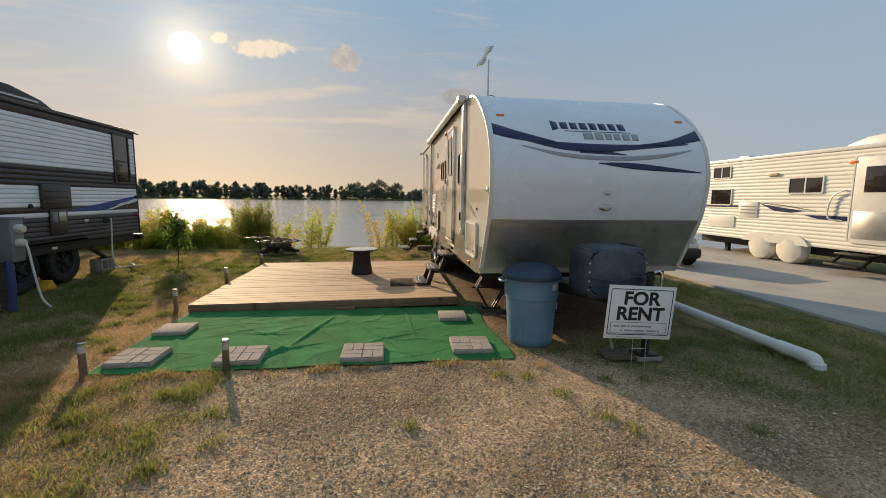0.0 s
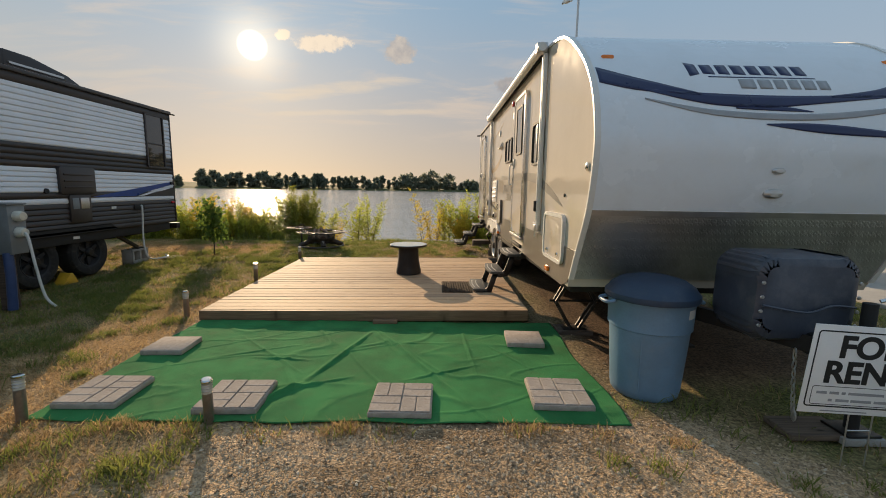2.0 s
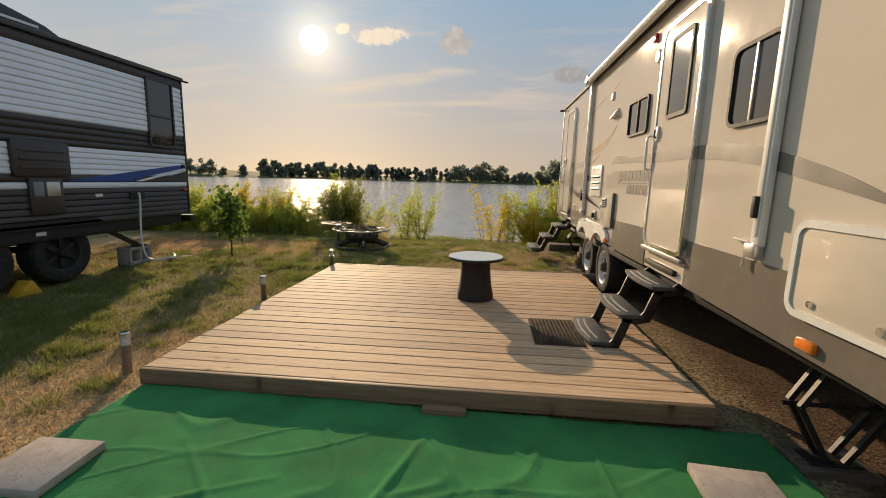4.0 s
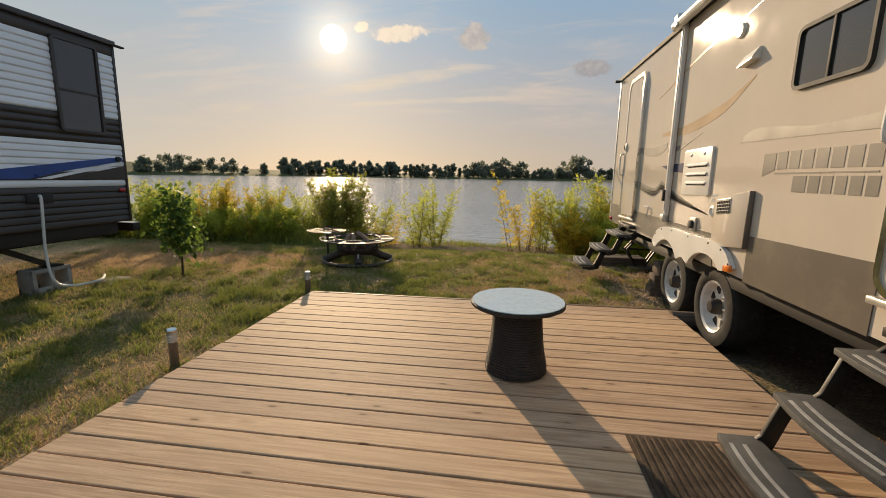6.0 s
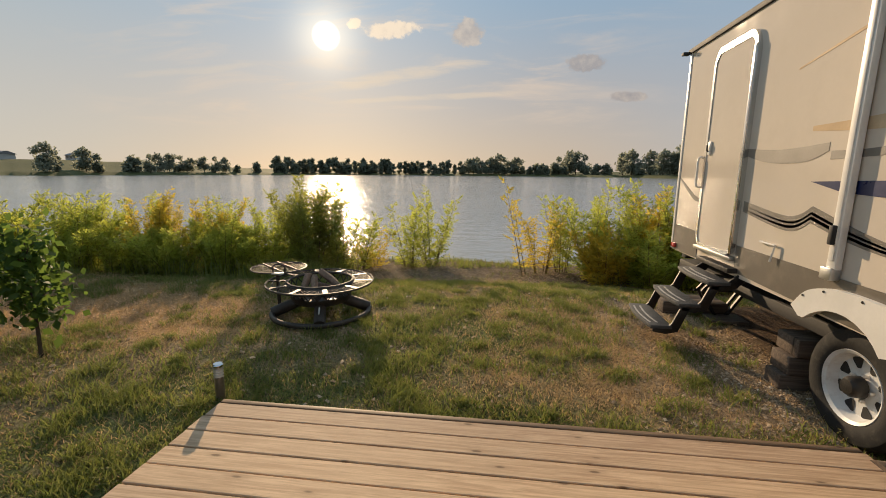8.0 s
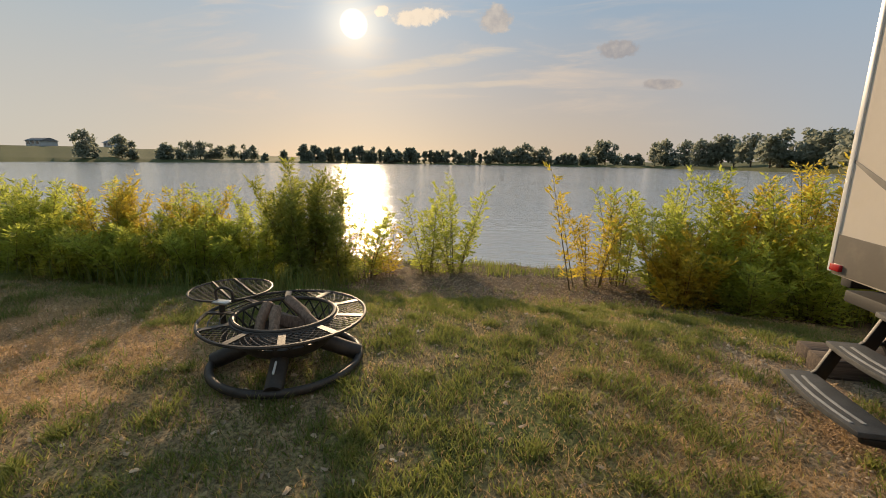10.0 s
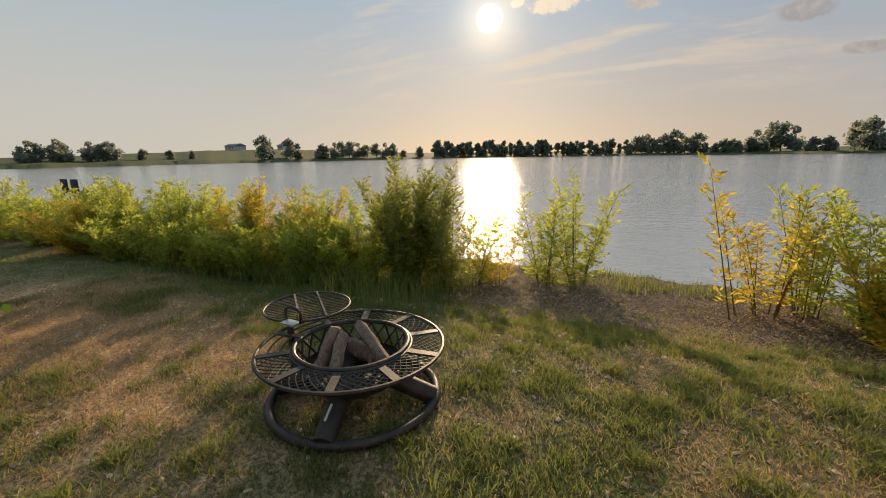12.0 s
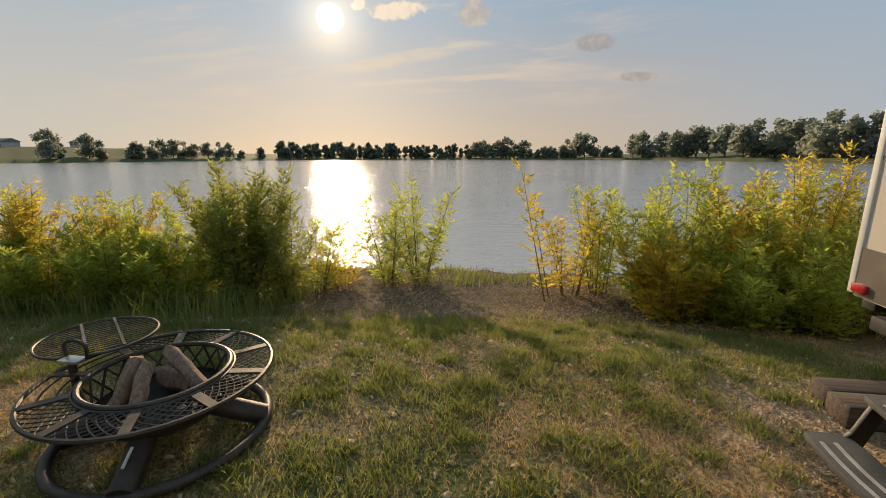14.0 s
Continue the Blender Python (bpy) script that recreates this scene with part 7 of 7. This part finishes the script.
# tufts along the carpet edge, the gravel and the rear corner
tx_, ty_ = [], []
for cx_, cy_, n, s in [(rng.uniform(0.1, 3.9), -1.98 - abs(rng.normal(0, 0.05)), 60, 0.05) for _ in range(26)] + [(rng.uniform(-1.6, 1.4), rng.uniform(-4.4, -2.1), rng.integers(80, 220), rng.uniform(0.03, 0.08)) for _ in range(60)] + \
        [(rng.uniform(1.4, 5.5), rng.uniform(-4.6, -2.1), 70, 0.045) for _ in range(16)] + [(rng.uniform(2.2, 3.5), rng.uniform(4.0, 6.6), 110, 0.05) for _ in range(16)] + [(rng.uniform(-2.5, 3.8), rng.uniform(3.6, 7.8), rng.integers(90, 260), rng.uniform(0.03, 0.09)) for _ in range(260)] + \
        [(rng.uniform(-2.6, -0.1), rng.uniform(-1.5, 3.6), rng.integers(60, 190), rng.uniform(0.03, 0.08)) for _ in range(110)]:
    tx_.append(rng.normal(cx_, s, n))
    ty_.append(rng.normal(cy_, s, n))
x3, y3 = np.concatenate(tx_), np.concatenate(ty_)
k = clear(x3, y3)
x3, y3 = x3[k], y3[k]
rim_ = (x3 > 0) & (y3 < -1.7) & (y3 > -2.25) & (rng.random(len(x3)) < 0.75)
xr, yr = x3[rim_], y3[rim_]
blades("dry_tufts", xr, yr, 0.03 + 0.06 * rng.random(len(xr)), np.full(len(xr), 0.0056), 1.0, M_STRAW, "dry straw tufts along the edge of the turf")
x3, y3 = x3[~rim_], y3[~rim_]
blades("grass_tufts", x3, y3, 0.03 + 0.06 * rng.random(len(x3)), np.full(len(x3), 0.0066), 0.9, M_GRASS, "tufts of green and yellow grass in gravel")
# weeds under the shrubs
x4, y4 = scatter(-11.0, -0.9, 6.5, 9.6, 330)
k = rng.random(len(x4)) < step(6.5, 7.3, y4 + 0.30 * np.maximum(0, -1.2 - x4) * 0.35 + (fractal(x4, y4, 0.6, 3) - 0.5))
x4, y4 = x4[k], y4[k]
x5, y5 = scatter(3.2, 8.5, 8.15, 9.8, 500)
x6, y6 = scatter(-1.2, 3.3, 8.9, 10.7, 700)
k = rng.random(len(x6)) < 0.8 * step(0.52, 0.7, fractal(x6, y6, 0.7, 19))
x5, y5 = np.concatenate([x5, x6[k]]), np.concatenate([y5, y6[k]])
x4, y4 = np.concatenate([x4, x5]), np.concatenate([y4, y5])
blades("bank_weeds", x4, y4, (0.10 + 0.36 * rng.random(len(x4))) * np.where((x4 > -0.9) & (x4 < 3.2), 0.35, 1.0), np.full(len(x4), 0.011), 0.45, M_GRASS, "tall green weeds on the lake bank")


def chips(name, x, y, size, material, label):
    n = len(x)
    z = land_height(x, y)
    a = rng.uniform(0, 2 * np.pi, n)
    ca, sa = np.cos(a), np.sin(a)
    ln, wd = size * rng.uniform(0.6, 1.7, n), size * rng.uniform(0.35, 0.9, n)
    corner = np.array([(-1, -1), (1, -1), (1, 1), (-1, 1)])
    v = np.zeros((n, 5, 3))
    for k_, (p, q) in enumerate(corner):
        p_, q_ = p * ln * rng.uniform(0.4, 0.6, n), q * wd * rng.uniform(0.4, 0.6, n)
        v[:, k_] = np.stack([x + ca * p_ - sa * q_, y + sa * p_ + ca * q_, z - 0.002 + size * 0.3 * rng.random(n)], 1)
    v[:, 4] = np.stack([x + rng.normal(0, 0.2, n) * ln, y + rng.normal(0, 0.2, n) * wd, z + size * rng.uniform(0.35, 0.8, n)], 1)
    idx = (np.arange(n) * 5)[:, None] + np.array([0, 1, 4, 1, 2, 4, 2, 3, 4, 3, 0, 4])
    me = fast_mesh(name, v.reshape(-1, 3), idx.ravel(), 3, material)
    return tagged(new(name, me), label, "gravel", kind="stuff")


def chip_material(name, k):
    m, n = begin(name)
    r = n.add("ShaderNodeNewGeometry").outputs["Random Per Island"]
    tone = n.mix(n.ramp(r, 0.0, 0.55), rgba((0.20, 0.135, 0.085), k), rgba((0.58, 0.425, 0.275), k))
    tone = n.mix(n.ramp(r, 0.9, 0.99), tone, rgba((0.66, 0.55, 0.42), k))
    b = n.add("ShaderNodeBsdfPrincipled", {"Base Color": tone, "Roughness": 0.85, "Specular IOR Level": 0.25})
    finish(n, b.outputs[0])
    return m


M_CHIPS = chip_material("wood_chip_and_stone", 1.0)
M_DEBRIS = chip_material("damp_shaded_debris", 0.62)
x, y = grass_field(((-0.6, 7.0, -5.2, -1.9, 3200), (3.5, 4.1, -1.9, 4.2, 2600), (2.3, 3.9, 3.6, 6.7, 2200), (6.0, 7.5, -5.0, -2.0, 600)))
gravel, bare, dry, green, patch = cover_masks(x, y)
keep = rng.random(len(x)) < gravel * (0.55 + 0.45 * step(0.3, 0.6, fractal(x, y, 0.5, 77)))
size_mix = np.where(rng.random(int(keep.sum())) < 0.16, 0.018, 0.0105)
x, y = x[keep], y[keep]
# brown mulch by the trailer: its darker chips carry the trailer's shade in their colour
shaded = (x > 3.5) & (y > -1.7) & (y < 4.2)
chips("gravel_chips", x[~shaded], y[~shaded], size_mix[~shaded], M_CHIPS, "tan gravel and wood chips")
chips("mulch_chips", x[shaded], y[shaded], size_mix[shaded], M_DEBRIS, "brown mulch chips under the trailer, darkened for its shade")
xs, ys = grass_field(((-0.8, 5.0, -5.2, -1.9, 1500), (2.0, 3.6, 3.6, 6.9, 1100), (-1.6, 0.0, -1.9, 3.2, 900)))
blades("straw_litter", xs, ys, 0.02 + 0.06 * rng.random(len(xs)), np.full(len(xs), 0.0035), 1.38, M_STRAW, "loose dry straw lying on gravel")
x, y = scatter(-2.0, 4.4, 7.6, 10.9, 900)
keep = rng.random(len(x)) < cover_masks(x, y)[1]
chips("bank_debris", x[keep], y[keep], 0.018, M_DEBRIS, "brown wood debris on the lake bank")
x, y = scatter(-2.5, 4.0, 3.6, 7.4, 34)
chips("dry_leaves", x, y, 0.028, M_CHIPS, "scattered dry leaves in the grass")

# ---------------------------------------------------------------- the far shore
KINDS = []
for k in range(7):
    rnd = random.Random(100 + k)
    t = thing("tree", (0, 0, -400), "dark leafy tree on the far lake shore", "tree", "trees on the far shore")
    tall_, wide = (9.0, 2.5) if k < 3 else ((10.5, 4.6) if k < 6 else (6.0, 3.4))
    o = Vector((0, 0, -400))
    part("trunk", tube([o + Vector((0, 0, -0.5)), o + Vector((rnd.uniform(-0.2, 0.2), 0, tall_ * 0.3)), o + Vector((rnd.uniform(-0.3, 0.3), 0, tall_ * 0.75))], 0.28, 7, 0.08), M_BARK, t)
    lobes = [(rnd.uniform(-0.5, 0.5) * wide, rnd.uniform(-0.5, 0.5) * wide, tall_ * rnd.uniform(0.10, 0.82), rnd.uniform(0.34, 0.6) * wide) for _ in range(11)] + [(0, 0, tall_ * 0.86, 0.36 * wide)]
    for lx, ly, lz, lr in lobes[:4]:
        part("limb", tube([o + Vector((0, 0, tall_ * 0.28)), o + Vector((lx * 0.6, ly * 0.6, lz * 0.8)), o + Vector((lx, ly, lz))], 0.12, 5, 0.03), M_BARK, t)
    pts = []
    for lx, ly, lz, lr in lobes:
        d = rng.normal(size=(70, 3))
        d /= np.linalg.norm(d, axis=1, keepdims=True)
        pts.append(np.array([lx, ly, lz]) + d * lr * rng.uniform(0.45, 1.05, 70)[:, None] * np.array([1, 1, 0.85]))
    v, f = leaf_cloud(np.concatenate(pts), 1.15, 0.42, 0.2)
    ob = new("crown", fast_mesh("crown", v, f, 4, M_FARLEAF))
    ob.parent = t
    KINDS.append(t)


def far_place(bearing, beyond):
    r = float(np.interp(bearing, SHORE_BEARING, SHORE_RANGE)) * (1 + 0.03 * math.sin(bearing * 0.9) + 0.012 * math.sin(bearing * 3.1)) * beyond
    x, y = 1.5 + r * math.sin(radians(bearing)), 3 + r * math.cos(radians(bearing))
    return x, y, land(x, y)


rnd = random.Random(3)
spots = []
for b, kind_, size in ((-51.2, 4, 1.0), (-50.5, 0, 0.7), (-48.2, 4, 0.95), (-47.3, 1, 0.85), (-44.4, 6, 1.1), (-42.7, 3, 0.75), (-41.9, 4, 0.85), (-40.9, 5, 0.85), (-39.8, 3, 0.8), (-38.8, 4, 0.7),
                       (-37.4, 5, 0.75), (-36.3, 3, 0.8), (-35.2, 4, 0.78), (-34.0, 6, 0.7), (-31.8, 6, 1.0)):
    spots.append((b, 1.04, kind_, size))
b = -29.6
while b < -5.2:
    spots.append((b, 1.03, rnd.choice((0, 1, 2, 0, 1, 6)), rnd.uniform(0.75, 1.2)))
    b += rnd.choice((0.25, 0.3, 0.4, 0.5, 0.8))
b = -4.6
while b < 8.0:
    spots.append((b, 1.04, rnd.choice((3, 6, 4, 1)), rnd.uniform(0.8, 1.15)))
    b += rnd.uniform(0.5, 1.0)
for b, kind_, size in ((-0.6, 4, 1.3), (8.4, 4, 1.5), (9.3, 5, 1.4), (10.4, 3, 1.2), (11.8, 6, 1.0), (13.1, 6, 1.05), (14.9, 5, 1.25), (15.9, 4, 1.35), (16.8, 6, 1.2)):
    spots.append((b, 1.06, kind_, size))
b = 18.0
while b < 39:
    spots.append((b, 1.08, rnd.choice((3, 4, 5)), rnd.uniform(1.05, 1.4)))
    b += rnd.uniform(0.9, 1.7)
for k in range(14):
    spots.append((-72 + rnd.uniform(-6, 7), 1.10 + rnd.uniform(0, 0.05), rnd.choice((3, 4, 5)), rnd.uniform(0.5, 0.75)))
for b in (-63.5, -61, -58.8):
    spots.append((b, 1.12, 6, rnd.uniform(0.5, 0.7)))
for b, beyond, kind_, s in spots:
    x, y, z = far_place(b, beyond + rnd.uniform(-0.008, 0.012))
    ob = copy_thing(KINDS[kind_], pose(x, y, z - 0.1, 0, 0, rnd.uniform(0, 360)))
    ob.scale = (s * rnd.uniform(0.9, 1.15), s * rnd.uniform(0.9, 1.15), s)
for t in KINDS:
    for o in list(t.children_recursive) + [t]:
        bpy.data.objects.remove(o)


def far_house(bearing, beyond, wide, label):
    x, y, z = far_place(bearing, beyond)
    t = thing("house", (x, y, z), label, "house", "houses on the far shore")
    part("wall", bx(x - wide / 2, x + wide / 2, y - 4, y + 4, z - 1, z + 2.6), M_FARWALL, t)
    part("roof", prism([(y - 4.6, z + 2.5), (y + 4.6, z + 2.5), (y + 0.5, z + 4.0), (y - 0.5, z + 4.0)], "x", x - wide / 2 - 0.6, x + wide / 2 + 0.6), M_FARROOF, t)
    for k in range(3):
        wx = x - wide * 0.32 + k * wide * 0.32
        part("window", bx(wx - 0.7, wx + 0.7, y - 4.06, y - 3.98, z + 1.0, z + 2.2), M_GLASS, t)


far_house(-54.3, 1.42, 9, "low grey house on the hill across the lake")
far_house(-48.6, 1.42, 7, "low grey house among trees across the lake")
dk = thing("dock", (-17.6, 10.4, WATER_Z), "small wooden dock at the reedy shore", "dock")
part("platform", bx(-19.0, -16.6, 9.9, 11.3, -0.12, -0.06), M_TIMBER, dk)
for x, y in ((-18.9, 10.0), (-16.7, 10.0), (-18.9, 11.2), (-16.7, 11.2)):
    part("post", tube([(x, y, -1.6), (x, y, 0.05)], 0.06, 8), M_TIMBER, dk)
for x in (-17.9, -17.1):
    ch = thing("chair", (x, 10.6, -0.06), "dark chair standing on a small dock", "chair", "chairs on the dock")
    part("seat", bx(x - 0.25, x + 0.25, 10.4, 10.85, 0.34, 0.40, 0.02), M_BLACK, ch)
    part("backrest", bx(x - 0.25, x + 0.25, 10.38, 10.43, 0.40, 0.85, 0.02), M_BLACK, ch)
    for lx in (-0.22, 0.22):
        for ly in (10.42, 10.82):
            part("leg", tube([(x + lx, ly, -0.07), (x + lx, ly, 0.36)], 0.02, 6), M_BLACK, ch)
